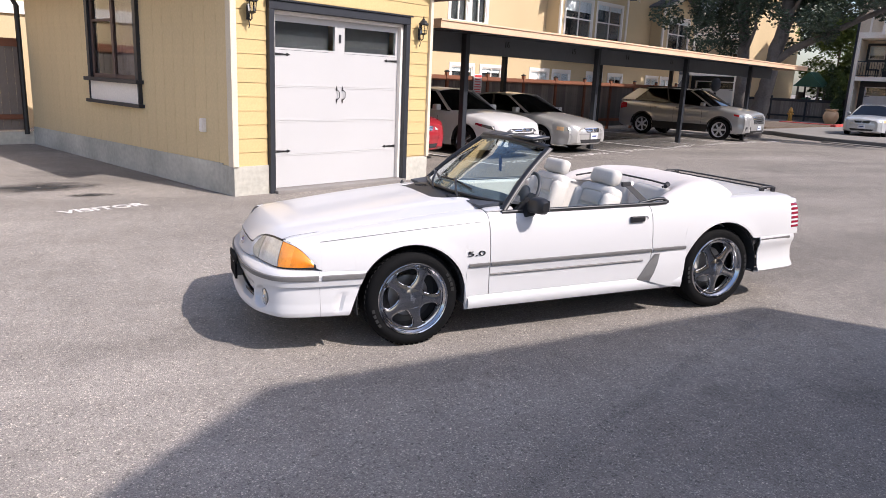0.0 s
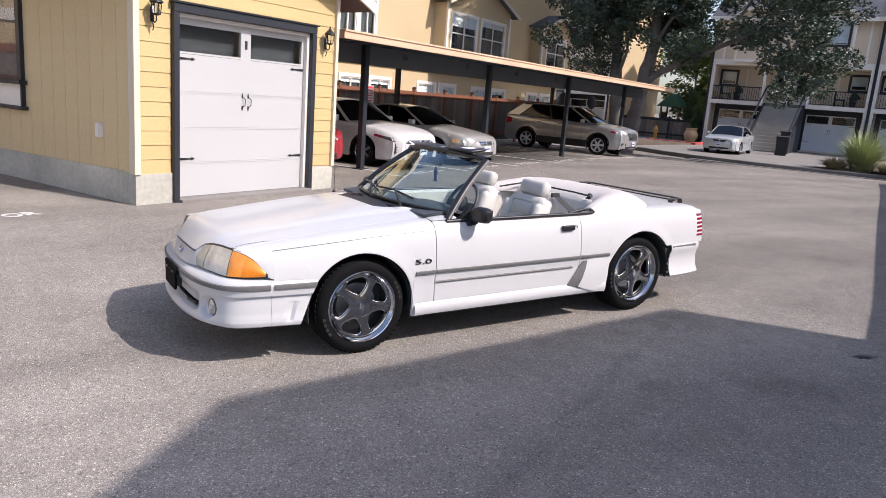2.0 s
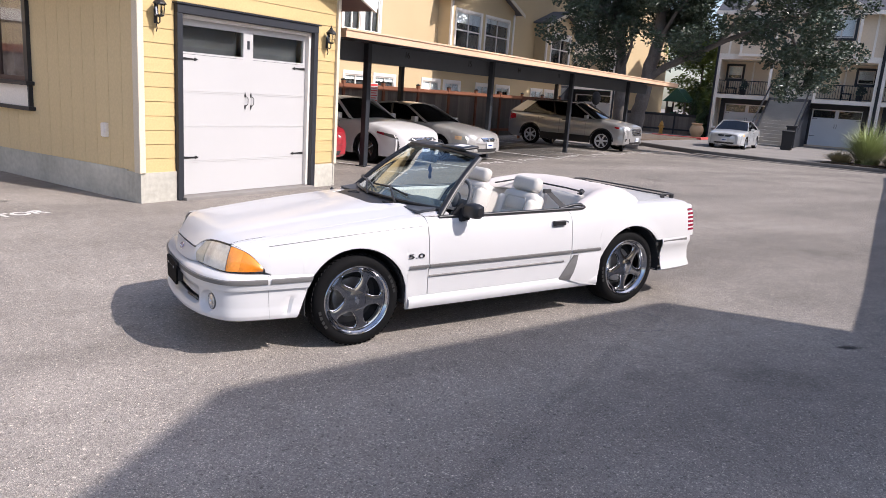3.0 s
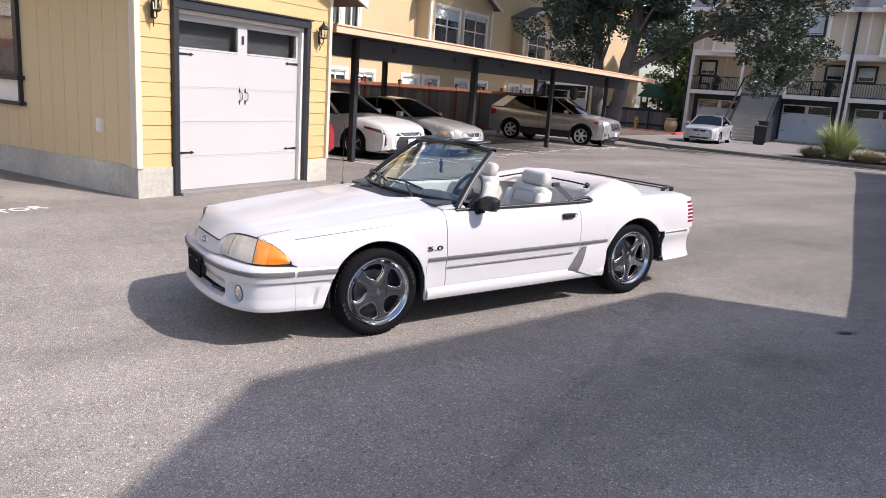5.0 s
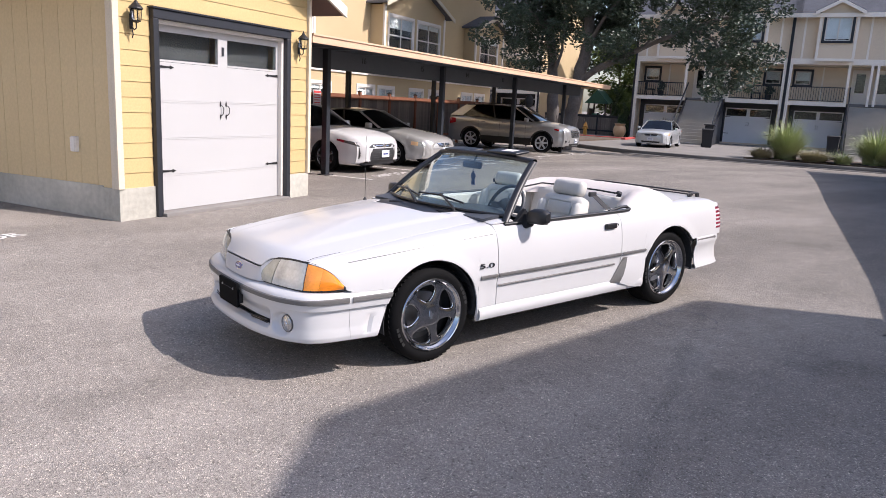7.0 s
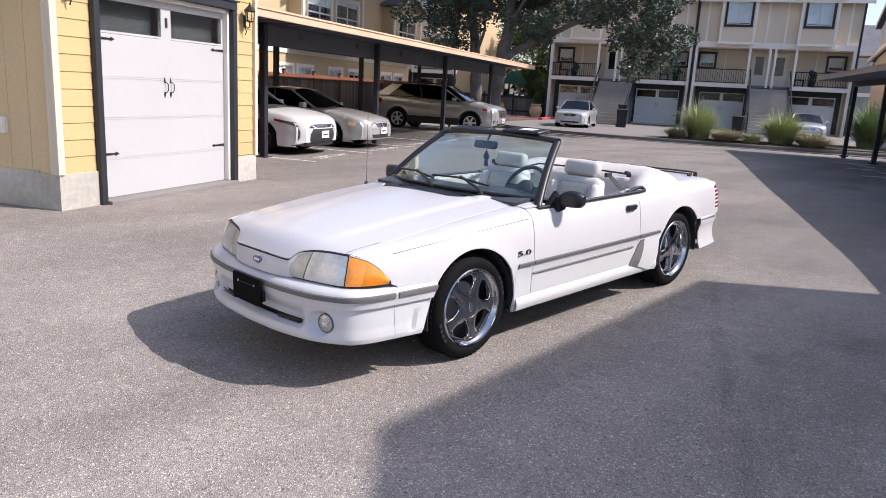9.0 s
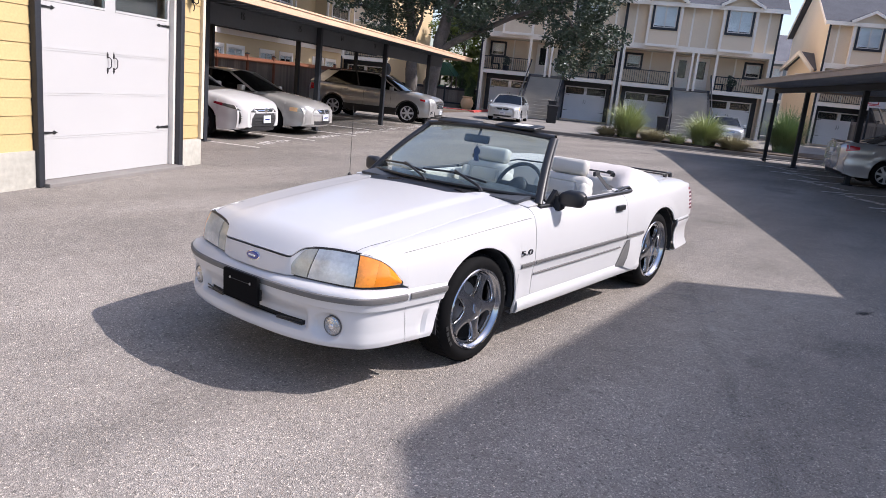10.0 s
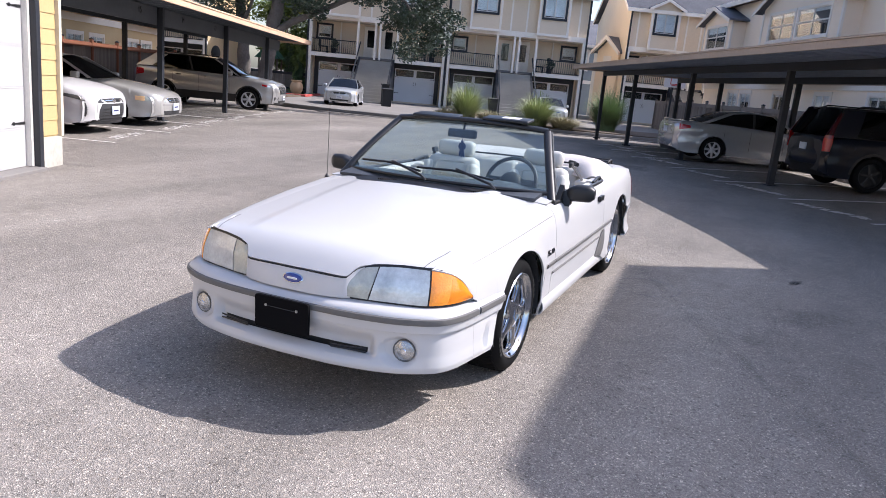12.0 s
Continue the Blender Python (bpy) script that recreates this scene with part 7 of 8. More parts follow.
parked_car("suv_car", "large silver SUV, darkened for shade, parked nose out under the carport", (27.25, 10.45, -0.08), 90, M["carsilver_shade"], rim_m=M["silverwheel"], wb=3.07, fo=1.0, ro=1.12, half=0.99, belt=1.20, hood=1.14, roof=1.75, top=(0.28, 1.30, 3.30, 4.12), deck=1.26, r=0.385, kind="suv", base=0.27, style="crossover", nose=0.93, spokes=6)
parked_car("sedan_car", "red car mostly hidden behind the garage", (10.75, 11.2, 0), 90, M["carred"], **SED)
parked_car("sedan_car", "silver sedan parked on the paving facing the court", (40.6, 8.95, -0.156), 0, M["carsilver"], wb=2.72, fo=0.95, ro=1.05, half=0.94, belt=0.97, hood=0.92, roof=1.45, top=(0.30, 1.10, 2.3, 3.1), deck=1.02, r=0.32, nose=0.74)
parked_car("sedan_car", "pale silver car behind ornamental grass", (44.2, -3.5, -0.156), 0, M["carsilver"], **SED)
parked_car("sedan_car", "silver grey sedan with red tail lamps under the carport", (20.80, -7.10, 0.05), 90, M["carsteel"], rim_m=M["silverwheel"], spokes=7, tail=True, **SED)
parked_car("suv_car", "dark navy SUV with tall red tail lamps under the carport", (15.6, -8.55, 0.05), 90, M["carnavy"], rim_m=M["blacktrim"], wb=2.86, fo=0.9, ro=1.05, half=0.95, belt=1.08, hood=1.05, roof=1.72, top=(0.40, 1.10, 3.50, 3.84), deck=1.12, r=0.37, kind="suv", base=0.26, pillar_lamps=True)


# ---- houses ----
def railing(parent, x0, x1, y, z0, h=0.85):
    r = part("balcony_rail", B().box(x0, x1, y - 0.025, y + 0.025, z0 + h - 0.05, z0 + h).box(x0, x1, y - 0.02, y + 0.02, z0 + 0.08, z0 + 0.12), M["post"], parent, "dark metal balcony rail")
    b = B()
    x = x0 + 0.06
    while x < x1:
        b.box(x - 0.01, x + 0.01, y - 0.01, y + 0.01, z0 + 0.1, z0 + h - 0.03)
        x += 0.125
    part("baluster", b, M["post"], r)
    return r


def small_gable(parent, x0, x1, z, rise, y0, y1, over=0.25, trim=None, wall=None, depth=2.5):
    """A little gable roof over a bay; ridge along y."""
    xm = (x0 + x1) / 2
    k = rise / ((x1 - x0) / 2 + over)
    for s in (-1, 1):
        e = x0 - over if s < 0 else x1 + over
        part("roof", B().prism([(e, z), (xm, z + rise), (xm, z + rise + 0.10), (e, z + 0.10)], "y", y0 - over + 0.03, y1 + depth), M["shingle"], parent)
        part("barge_board", B().prism([(e, z - 0.12), (xm, z + rise - 0.12), (xm, z + rise + 0.06), (e, z + 0.06)], "y", y0 - over - 0.03, y0 - over + 0.02), trim or M["whitetrim"], parent)
    part("gable", B().prism([(x0, z - 0.05), (x1, z - 0.05), (x1, z + over * k), (xm, z + rise), (x0, z + over * k)], "y", y0, y0 + 0.12), wall, parent)


def townhouse_pair(at, rz, label, wall, end_wall=None):
    """Two mirrored three-storey units: garages below, stair to a raised entry, box bays above. Front looks along -y; x from 0 to 8.35."""
    h = thing("townhouse", label, "townhouse", at, rz, group="row of townhouses")
    L = 8.35
    Z0, ZD, ZB, ZT = 0.0, 2.35, 4.50, 7.0     # slab, deck, upper band, eave (above the site's base)
    # upper storeys
    def mx(u, k):
        return u if k == 0 else L - u
    part("upper_wall", B().box(0.0, L, 0.12, 0.30, ZB + 0.30, ZT), wall, h, "beige panel siding")
    part("side_wall", B().box(0.0, 0.18, 0.30, 10, Z0, ZT), wall, h)
    part("side_wall", B().box(L - 0.18, L, 0.30, 10, Z0, ZT), end_wall or wall, h)
    part("back_wall", B().box(0.18, L - 0.18, 9.8, 10, Z0, ZT), wall, h)
    part("trim_band", B().box(-0.04, L + 0.04, -0.03, 0.24, ZB, ZB + 0.30), M["fartrim"], h)
    part("deck", B().box(0.05, L - 0.05, 0.12, 3.0, ZD - 0.02, ZD + 0.12), M["sidewalk"], h)
    part("deck_band", B().box(-0.04, 3.06, -0.03, 0.12, ZD - 0.06, ZD + 0.16), M["fartrim"], h)
    part("deck_band", B().box(L - 3.06, L + 0.04, -0.03, 0.12, ZD - 0.06, ZD + 0.16), M["fartrim"], h)
    part("porch_ceiling", B().box(0.1, L - 0.1, 0.2, 2.0, ZB - 0.06, ZB), M["cream"], h)
    part("porch_back_wall", wall_with_holes(0.18, L - 0.18, ZD + 0.12, ZB, 1.5, 1.62, [(0.35, 1.15, 3.47, 4.2), (L - 1.15, L - 0.35, 3.47, 4.2), (3.2, 4.05, ZD, 4.35), (4.3, 5.15, ZD, 4.35)]), wall, h)
    part("lower_wall", wall_with_holes(0.18, L - 0.18, Z0 - 0.3, ZD, 1.0, 1.15, [(0.55, 3.05, 0, 2.0), (L - 3.05, L - 0.55, 0, 2.0)]), wall, h)
    for a, c in ((0.3, 3.3), (L - 3.3, L - 0.3)):
        part("lintel", B().box(a, c, 0.9, 1.0, 2.002, 2.3), M["darktrim"], h)
        part("door_jamb", B().box(a, a + 0.25, 0.9, 1.0, 0, 2.0), M["darktrim"], h)
        part("door_jamb", B().box(c - 0.25, c, 0.9, 1.0, 0, 2.0), M["darktrim"], h)
    for k in (0, 1):
        a, c = sorted((mx(0.55, k), mx(3.05, k)))
        carriage_door(h, a, c, 0.0, 2.0, 1.04, far=True)
        a, c = sorted((mx(0.35, k), mx(1.15, k)))
        window(h, a, c, 3.47, 4.2, 1.5, M["darktrim"], split=False, trim=0.12, blind=0.3)
        # entry door
        a, c = sorted((mx(3.2, k), mx(4.05, k)))
        d = part("entry_door", B().box(a, a + 0.2, 1.54, 1.59, ZD + 0.12, 4.33).box(c - 0.2, c, 1.54, 1.59, ZD + 0.12, 4.33).box(a + 0.2, c - 0.2, 1.54, 1.59, 4.13, 4.33).box(a + 0.2, c - 0.2, 1.54, 1.59, ZD + 0.12, 3.1), M["fartrim"], h, "white glazed entry door")
        p = part("pane", B().box(a + 0.2, c - 0.2, 1.56, 1.57, 3.1, 4.13), M["pane"], d)
        p.visible_shadow = False
        part("room_back", B().box(a + 0.1, c - 0.1, 1.75, 1.77, 2.9, 4.3), M["room"], d)
        # porch posts and columns
        for x, z0, wd in ((0.10, Z0 - 0.3, 0.10), (2.98, ZD, 0.065), (4.03, ZD, 0.06)):
            xx = mx(x, k)
            part("column", B().box(xx - wd, xx + wd, -0.06, 0.16, z0, ZB, 0.01), M["fartrim"], h, "white square column")
        part("porch_divider", B().box(min(mx(1.72, k), mx(1.80, k)), max(mx(1.72, k), mx(1.80, k)), 1.40, 1.5, ZD + 0.12, ZB), M["fartrim"], h)
        a, c = sorted((mx(0.22, k), mx(3.02, k)))
        railing(h, a, c, 0.04, ZD + 0.12)
        part("downpipe", B().box(mx(0.0, k) - 0.05, mx(0.0, k) + 0.05, -0.12, -0.02, Z0, ZT), M["darktrim"], h, "dark downpipe between the units")
        # box bay with window
        a, c = sorted((mx(1.25, k), mx(3.05, k)))
        part("bay", wall_with_holes(a, c, ZB + 0.28, ZT + 0.15, -0.30, -0.18, [(a + 0.26, c - 0.26, 5.70, 6.95)]), wall, h, "beige projecting bay")
        part("bay_side", B().box(a, a + 0.1, -0.18, 0.12, ZB + 0.28, ZT + 0.15).box(c - 0.1, c, -0.18, 0.12, ZB + 0.28, ZT + 0.15).box(a + 0.1, c - 0.1, -0.18, 0.12, ZB + 0.28, ZB + 0.36), wall, h)
        part("bay_trim", B().box(a - 0.04, a + 0.09, -0.33, -0.17, ZB + 0.18, ZT + 0.15), M["fartrim"], h)
        part("bay_trim", B().box(c - 0.09, c + 0.04, -0.33, -0.17, ZB + 0.18, ZT + 0.15), M["fartrim"], h)
        part("bay_trim", B().box(a - 0.05, c + 0.05, -0.36, -0.15, ZB + 0.16, ZB + 0.30), M["fartrim"], h)
        window(h, a + 0.28, c - 0.28, 5.72, 6.93, -0.29, M["darktrim"], split=True, trim=0.13, blind=0.08)
        small_gable(h, a, c, ZT + 0.15, 0.62, -0.30, 0.0, 0.28, M["fartrim"], wall)
        part("panel_batten", B().box(mx(0.55, k) - 0.05, mx(0.55, k) + 0.05, 0.09, 0.13, ZB + 0.3, ZT), M["fartrim"], h)
        part("panel_batten", B().box(mx(3.7, k) - 0.05, mx(3.7, k) + 0.05, 0.09, 0.13, ZB + 0.3, ZT), M["fartrim"], h)
    # main roof
    part("roof", B().prism([(-0.35, ZT - 0.05), (5.0, ZT + 3.1), (10.3, ZT - 0.05), (10.3, ZT + 0.12), (5.0, ZT + 3.3), (-0.35, ZT + 0.12)], "x", -0.35, L + 0.35), M["farshingle"], h, "dark shingle roof")
    part("gable", B().prism([(0.12, ZT), (10, ZT), (5.0, ZT + 2.9)], "x", 0.02, 0.2), wall, h)
    part("gable", B().prism([(0.12, ZT), (10, ZT), (5.0, ZT + 2.9)], "x", L - 0.2, L - 0.02), end_wall or wall, h)
    part("eave_board", B().box(-0.35, L + 0.35, -0.40, -0.35, ZT - 0.08, ZT + 0.14), M["fartrim"], h)
    for x in (-0.37, L + 0.32):
        part("barge_board", B().prism([(-0.37, ZT - 0.12), (5.0, ZT + 3.08), (10.3, ZT - 0.12), (10.3, ZT + 0.1), (5.0, ZT + 3.3), (-0.37, ZT + 0.1)], "x", x, x + 0.05), M["fartrim"], h)
    # stair to the entries
    part("stair", B().prism([(0.1, ZD + 0.10), (0.1, -0.3), (-3.95, -0.3), (-3.95, 0.05)], "x", 3.08, 3.20), M["darktrim"], h, "dark stair stringer")
    part("stair", B().prism([(0.1, ZD + 0.10), (0.1, -0.3), (-3.95, -0.3), (-3.95, 0.05)], "x", L - 3.20, L - 3.08), M["darktrim"], h, "dark stair stringer")
    n = 14
    for k in range(n):
        z = ZD + 0.12 - (k + 1) * (ZD + 0.14) / n
        y = -0.02 - k * 0.28
        part("step", B().box(3.20, L - 3.20, y - 0.30, y, z - 0.05, z).box(3.20, L - 3.20, y - 0.27, y, z - 0.20, z - 0.05), M["step"], h)
    for x in (3.14, L - 3.14):
        part("stair_rail", B().prism([(0.1, ZD + 0.9), (0.1, ZD + 1.0), (-3.9, 0.98), (-3.9, 0.88)], "x", x - 0.03, x + 0.03).box(x - 0.03, x + 0.03, -3.9, -3.84, 0, 0.95), M["post"], h)
    return h


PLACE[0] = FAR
EAST = 44.45
def row_house(v_right, label):
    # front looks towards -u: local x runs along -v
    return townhouse_pair((EAST, v_right + 8.35, 0.22), -90, label, M["beige"])


row_house(3.15, "beige three-storey townhouses with white trim and garages")
row_house(-5.25, "beige three-storey townhouses with white trim and garages")
for v in (6.35, -2.1):
    pc = thing("stair_pier", "dark stair end pier with a small planter", "pier", (40.45, v, 0.12), group="stair piers")
    part("pier", B().box(-0.22, 0.22, -0.22, 0.22, 0.0, 1.05, 0.02), M["darktrim"], pc)
    part("pier_cap", B().box(-0.27, 0.27, -0.27, 0.27, 1.05, 1.12, 0.01), M["darktrim"], pc)
# south-east house beyond a gap
townhouse_pair((47.5, -8.5, 0.22), -90, "beige townhouse at the corner of the court", M["beige"])


def long_house(name, label, at, rz, length, wall, wins, bays, lower, eave=6.6, depth=11, band=(2.75, 3.05), trim=None, bay_z=(3.75, 5.5), gable_trim=None):
    """A long plain wing. Front looks along -y. wins: upper (x0, x1, z0, z1); bays: (x0, x1, gable rise, window pairs); lower: small windows."""
    h = thing(name, label, "apartment building", at, rz)
    trim = trim or M["whitetrim"]
    holes = [w for w in wins] + list(lower)
    part("front_wall", wall_with_holes(0, length, -0.6, eave, 0.0, 0.2, holes), wall, h)
    part("side_wall", B().box(0, 0.2, 0.2, depth, -0.6, eave), wall, h)
    part("side_wall", B().box(length - 0.2, length, 0.2, depth, -0.6, eave), wall, h)
    part("back_wall", B().box(0.2, length - 0.2, depth - 0.2, depth, -0.6, eave), wall, h)
    part("trim_band", B().box(-0.03, length + 0.03, -0.06, 0.0, band[0], band[1]), trim, h)
    part("roof", B().prism([(-0.5, eave - 0.05), (depth / 2, eave + 2.6), (depth + 0.5, eave - 0.05), (depth + 0.5, eave + 0.12), (depth / 2, eave + 2.8), (-0.5, eave + 0.12)], "x", -0.4, length + 0.4), M["shingle"], h, "dark shingle roof")
    for x in (0.02, length - 0.18):
        part("gable", B().prism([(0.0, eave), (depth, eave), (depth / 2, eave + 2.55)], "x", x, x + 0.16), wall, h)
    for x in (-0.44, length + 0.39):
        part("barge_board", B().prism([(-0.52, eave - 0.12), (depth / 2, eave + 2.56), (depth + 0.52, eave - 0.12), (depth + 0.52, eave + 0.1), (depth / 2, eave + 2.8), (-0.52, eave + 0.1)], "x", x, x + 0.05), trim, h)
    part("eave_board", B().box(-0.4, length + 0.4, -0.56, -0.5, eave - 0.1, eave + 0.14), trim, h)
    for x0, x1, z0, z1 in wins:
        window(h, x0, x1, z0, z1, 0.02, trim, trim=0.14, blind=random.choice((0.3, 0.6, 0.8)))
    for x0, x1, z0, z1 in lower:
        window(h, x0, x1, z0, z1, 0.02, trim, trim=0.14, blind=random.choice((0.0, 0.4, 0.8)))
    for x0, x1, zt, rise, pairs in bays:
        zb = band[1]
        hl = [(a, c, *bay_z) for a, c in pairs]
        part("bay", wall_with_holes(x0, x1, zb, zt, -0.75, -0.6, hl), wall, h)
        part("bay_side", B().box(x0, x0 + 0.12, -0.6, 0.0, zb, zt), wall, h)
        part("bay_side", B().box(x1 - 0.12, x1, -0.6, 0.0, zb, zt), wall, h)
        part("bay_floor", B().box(x0 + 0.12, x1 - 0.12, -0.6, 0.0, zb, zb + 0.1), wall, h)
        part("bay_corner", B().box(x0 - 0.03, x0 + 0.12, -0.79, -0.7, zb, zt), trim, h)
        part("bay_corner", B().box(x1 - 0.12, x1 + 0.03, -0.79, -0.7, zb, zt), trim, h)
        for a, c in pairs:
            w = window(h, a, c, *bay_z, -0.73, trim, trim=0.12, blind=random.choice((0.7, 0.85)))
            part("meeting_rail", B().box(a, c, -0.76, -0.70, (bay_z[0] + bay_z[1]) / 2, (bay_z[0] + bay_z[1]) / 2 + 0.06), trim, w)
        small_gable(h, x0, x1, zt, rise, -0.75, 0.0, 0.4, gable_trim or trim, wall, depth=0.2)
    return h


random.seed(5)
N0 = -14.0
PLACE[0] = SITE
long_house("apartment_building", "two-storey yellow apartment building with white window trim", (N0, 20.0, 0), 0, 56.7, M["stucco"],
           [(22.0 - N0, 23.0 - N0, 3.95, 5.6), (23.25 - N0, 24.2 - N0, 3.95, 5.6), (2 - N0, 3.4 - N0, 3.9, 5.3), (-4 - N0, -2.6 - N0, 3.9, 5.3)],
           [(28.5 - N0, 34.5 - N0, 5.95, 1.35, [(28.95 - N0, 31.15 - N0), (31.65 - N0, 33.95 - N0)]), (38.5 - N0, 42.6 - N0, 5.95, 0.85, [(39.2 - N0, 41.7 - N0)])],
           [(x - N0, x + 1.3 - N0, 1.15, 2.2) for x in (3.2, 18.5, 22.2, 24.1, 27.6, 29.4, 32.4, 34.5, 38.6, 40.4)], eave=9.2, gable_trim=M["cream"])
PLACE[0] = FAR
long_house("apartment_building", "grey-beige apartment building behind the carport", (44.9, -13.0, 0), 180, 33.0, M["taupe"], [],
           [(0.5, 4.7, 6.3, 0.85, [(1.1, 4.0)]), (8.5, 15.8, 6.3, 1.9, [(9.35, 11.75), (12.1, 14.8)]), (20, 27, 6.3, 1.9, [(20.7, 23.0), (24.2, 26.3)])],
           [(x, x + 1.2, 1.75, 2.55) for x in (3.9, 5.6, 9.5, 13.5, 17.5, 21.0, 25.0)], eave=7.3, bay_z=(4.95, 6.15))
pg = thing("side_porch", "beige side porch with a small dark gable roof", "porch", (50.3, -8.8, 0.2), 38)
part("wall", B().box(-0.9, 0.9, -0.9, 1.3, -0.1, 4.5), M["beige"], pg)
part("window", B().box(-0.32, 0.32, 1.3, 1.34, 3.1, 4.2), M["whitetrim"], pg)
part("gable", B().prism([(-0.9, 4.5), (0.9, 4.5), (0.0, 5.3)], "y", 1.2, 1.3), M["beige"], pg)
for e in (-1, 1):
    part("roof", B().prism([(e * 1.15, 4.35), (0, 5.4), (0, 5.5), (e * 1.15, 4.45)], "y", -0.9, 1.55), M["shingle"], pg)
    part("barge_board", B().prism([(e * 1.17, 4.24), (0, 5.26), (0, 5.52), (e * 1.17, 4.46)], "y", 1.55, 1.75), M["whitetrim"], pg)
# north-east houses seen past the tree
# end wall yellow: the warm look of sun on beige put into its colour
townhouse_pair((EAST, 25.95, 0.22), -90, "beige townhouse beyond the tree with a gable end yellowed for sunlight", M["beige"], M["stucco"])
# a pale house far off in the gap between the rows
long_house("far_house", "distant blue-grey house with white trim", (66.0, -3.5, 0), -90, 9.0, M["distant"], [(2.0, 3.2, 4.0, 5.6), (5.0, 6.2, 4.0, 5.6)], [], [(2.0, 3.2, 1.2, 2.4)], eave=6.0)
PLACE[0] = SITE
# tall unseen gabled house south of the court, shaped to throw its shade
sh = thing("gabled_house", "unseen gabled house shaped to shade the court", "house", (0, -7.5, 0))
part("wall", B().prism([(1.1, -0.1), (7.84, -0.1), (7.84, 9.07), (4.48, 10.42), (1.1, 9.19)], "y", -11, 0), M["beige"], sh)
part("roof", B().prism([(1.1, 9.19), (4.48, 10.42), (7.84, 9.07), (7.84, 9.21), (4.48, 10.56), (1.1, 9.33)], "y", -11.2, 0.02), M["shingle"], sh)


# ---- plants ----
def leaf_cloud(name, centres, count, size, material, parent, seed=1, squash=0.8, label=""):
    """Many small folded leaves scattered in clumps: (x, y, z, radius)."""
    rng = np.random.default_rng(seed)
    vol = np.array([c[3] ** 2.2 for c in centres])
    pick = rng.choice(len(centres), size=count, p=vol / vol.sum())
    cs = np.array(centres)[pick]
    d = rng.normal(size=(count, 3))
    d /= np.linalg.norm(d, axis=1)[:, None]
    rad = cs[:, 3] * rng.uniform(0.35, 1.0, count) ** 0.6
    p = cs[:, :3] + d * rad[:, None] * np.array([1, 1, squash])
    # gather leaves into sprays
    p += 0.10 * np.sin(p[:, [1, 2, 0]] * 7.0)
    a = rng.normal(size=(count, 3))
    a[:, 2] *= 0.5
    a /= np.linalg.norm(a, axis=1)[:, None]
    b = np.cross(a, rng.normal(size=(count, 3)))
    b /= np.linalg.norm(b, axis=1)[:, None]
    n = np.cross(a, b)
    s = size * rng.uniform(0.6, 1.3, count)[:, None]
    v = np.concatenate([p - a * s, p + b * s * 0.5 + n * s * 0.15, p + a * s, p - b * s * 0.5 + n * s * 0.15], axis=1).reshape(-1, 3)
    idx = np.arange(count) * 4
    faces = np.concatenate([np.stack([idx, idx + 1, idx + 2], 1), np.stack([idx, idx + 2, idx + 3], 1)]).tolist()
    me = bpy.data.meshes.new(name)
    me.from_pydata(v.tolist(), [], faces)
    me.materials.append(material)
    ob = new(name, me)
    ob.parent = parent
    if label:
        ob["label"] = label
    return ob


def limb(pts, r0, r1, seed=0):
    rnd = random.Random(seed)
    n = len(pts)
    fine = []
    rad = []
    for i in range(n - 1):
        for k in range(4):
            f = k / 4
            a, c = Vector(pts[i]), Vector(pts[i + 1])
            p = a.lerp(c, f) + Vector((rnd.uniform(-1, 1), rnd.uniform(-1, 1), 0)) * r0 * 0.12
            fine.append(p)
            rad.append((r0 + (r1 - r0) * (i + f) / (n - 1)) * rnd.uniform(0.93, 1.07))
    fine.append(Vector(pts[-1]))
    rad.append(r1)
    return B().pipe(fine, 0, 10, rad)


tree = thing("tree", "large old tree with two leaning grey trunks and dark leaves", "tree", (33.0, 11.65, 0.15))
part("trunk", limb([(0, 0.0, -0.6), (0.0, -0.05, 0.6), (0.1, -0.25, 1.6), (0.0, -0.45, 3.0), (0.1, -0.75, 4.6), (0.2, -0.6, 6.5), (0.4, -0.4, 9.0), (0.3, -0.8, 13.0)], 0.40, 0.16, 1), M["bark"], tree, "", 60)
part("trunk", limb([(0.5, 0.85, -0.6), (0.5, 0.9, 1.5), (0.4, 1.0, 3.2), (0.3, 1.3, 5.2), (0.0, 1.9, 8.5), (0.2, 2.0, 12.0)], 0.33, 0.13, 2), M["bark"], tree, "", 60)
part("limb", limb([(0.0, -0.45, 2.75), (-0.1, -1.2, 3.35), (0, -2.2, 3.85), (0, -3.3, 4.4), (0.2, -4.8, 5.1), (0.3, -6.6, 5.7), (0.2, -8.0, 5.4)], 0.17, 0.05, 3), M["bark"], tree, "", 60)
for k, pts in enumerate(([(0, -0.7, 4.4), (-0.8, -1.6, 5.6), (-1.4, -2.8, 6.8)], [(0.3, 1.3, 5.0), (-0.9, 2.0, 6.0), (-1.6, 2.4, 7.5)], [(0, -3.4, 4.45), (0.4, -4.2, 5.9), (0.6, -5.0, 7.4)], [(0.2, -5.2, 5.25), (-0.3, -6.3, 4.7), (-0.4, -7.0, 3.6)], [(0.2, -0.6, 6.0), (1.2, -1.8, 7.2), (1.6, -3.0, 8.2)], [(0.4, 1.0, 3.0), (-0.3, 0.4, 4.2), (-0.9, 0.2, 5.4)])):
    part("limb", limb(pts, 0.10, 0.03, 10 + k), M["bark"], tree, "", 60)
rnd = random.Random(8)
cl = []
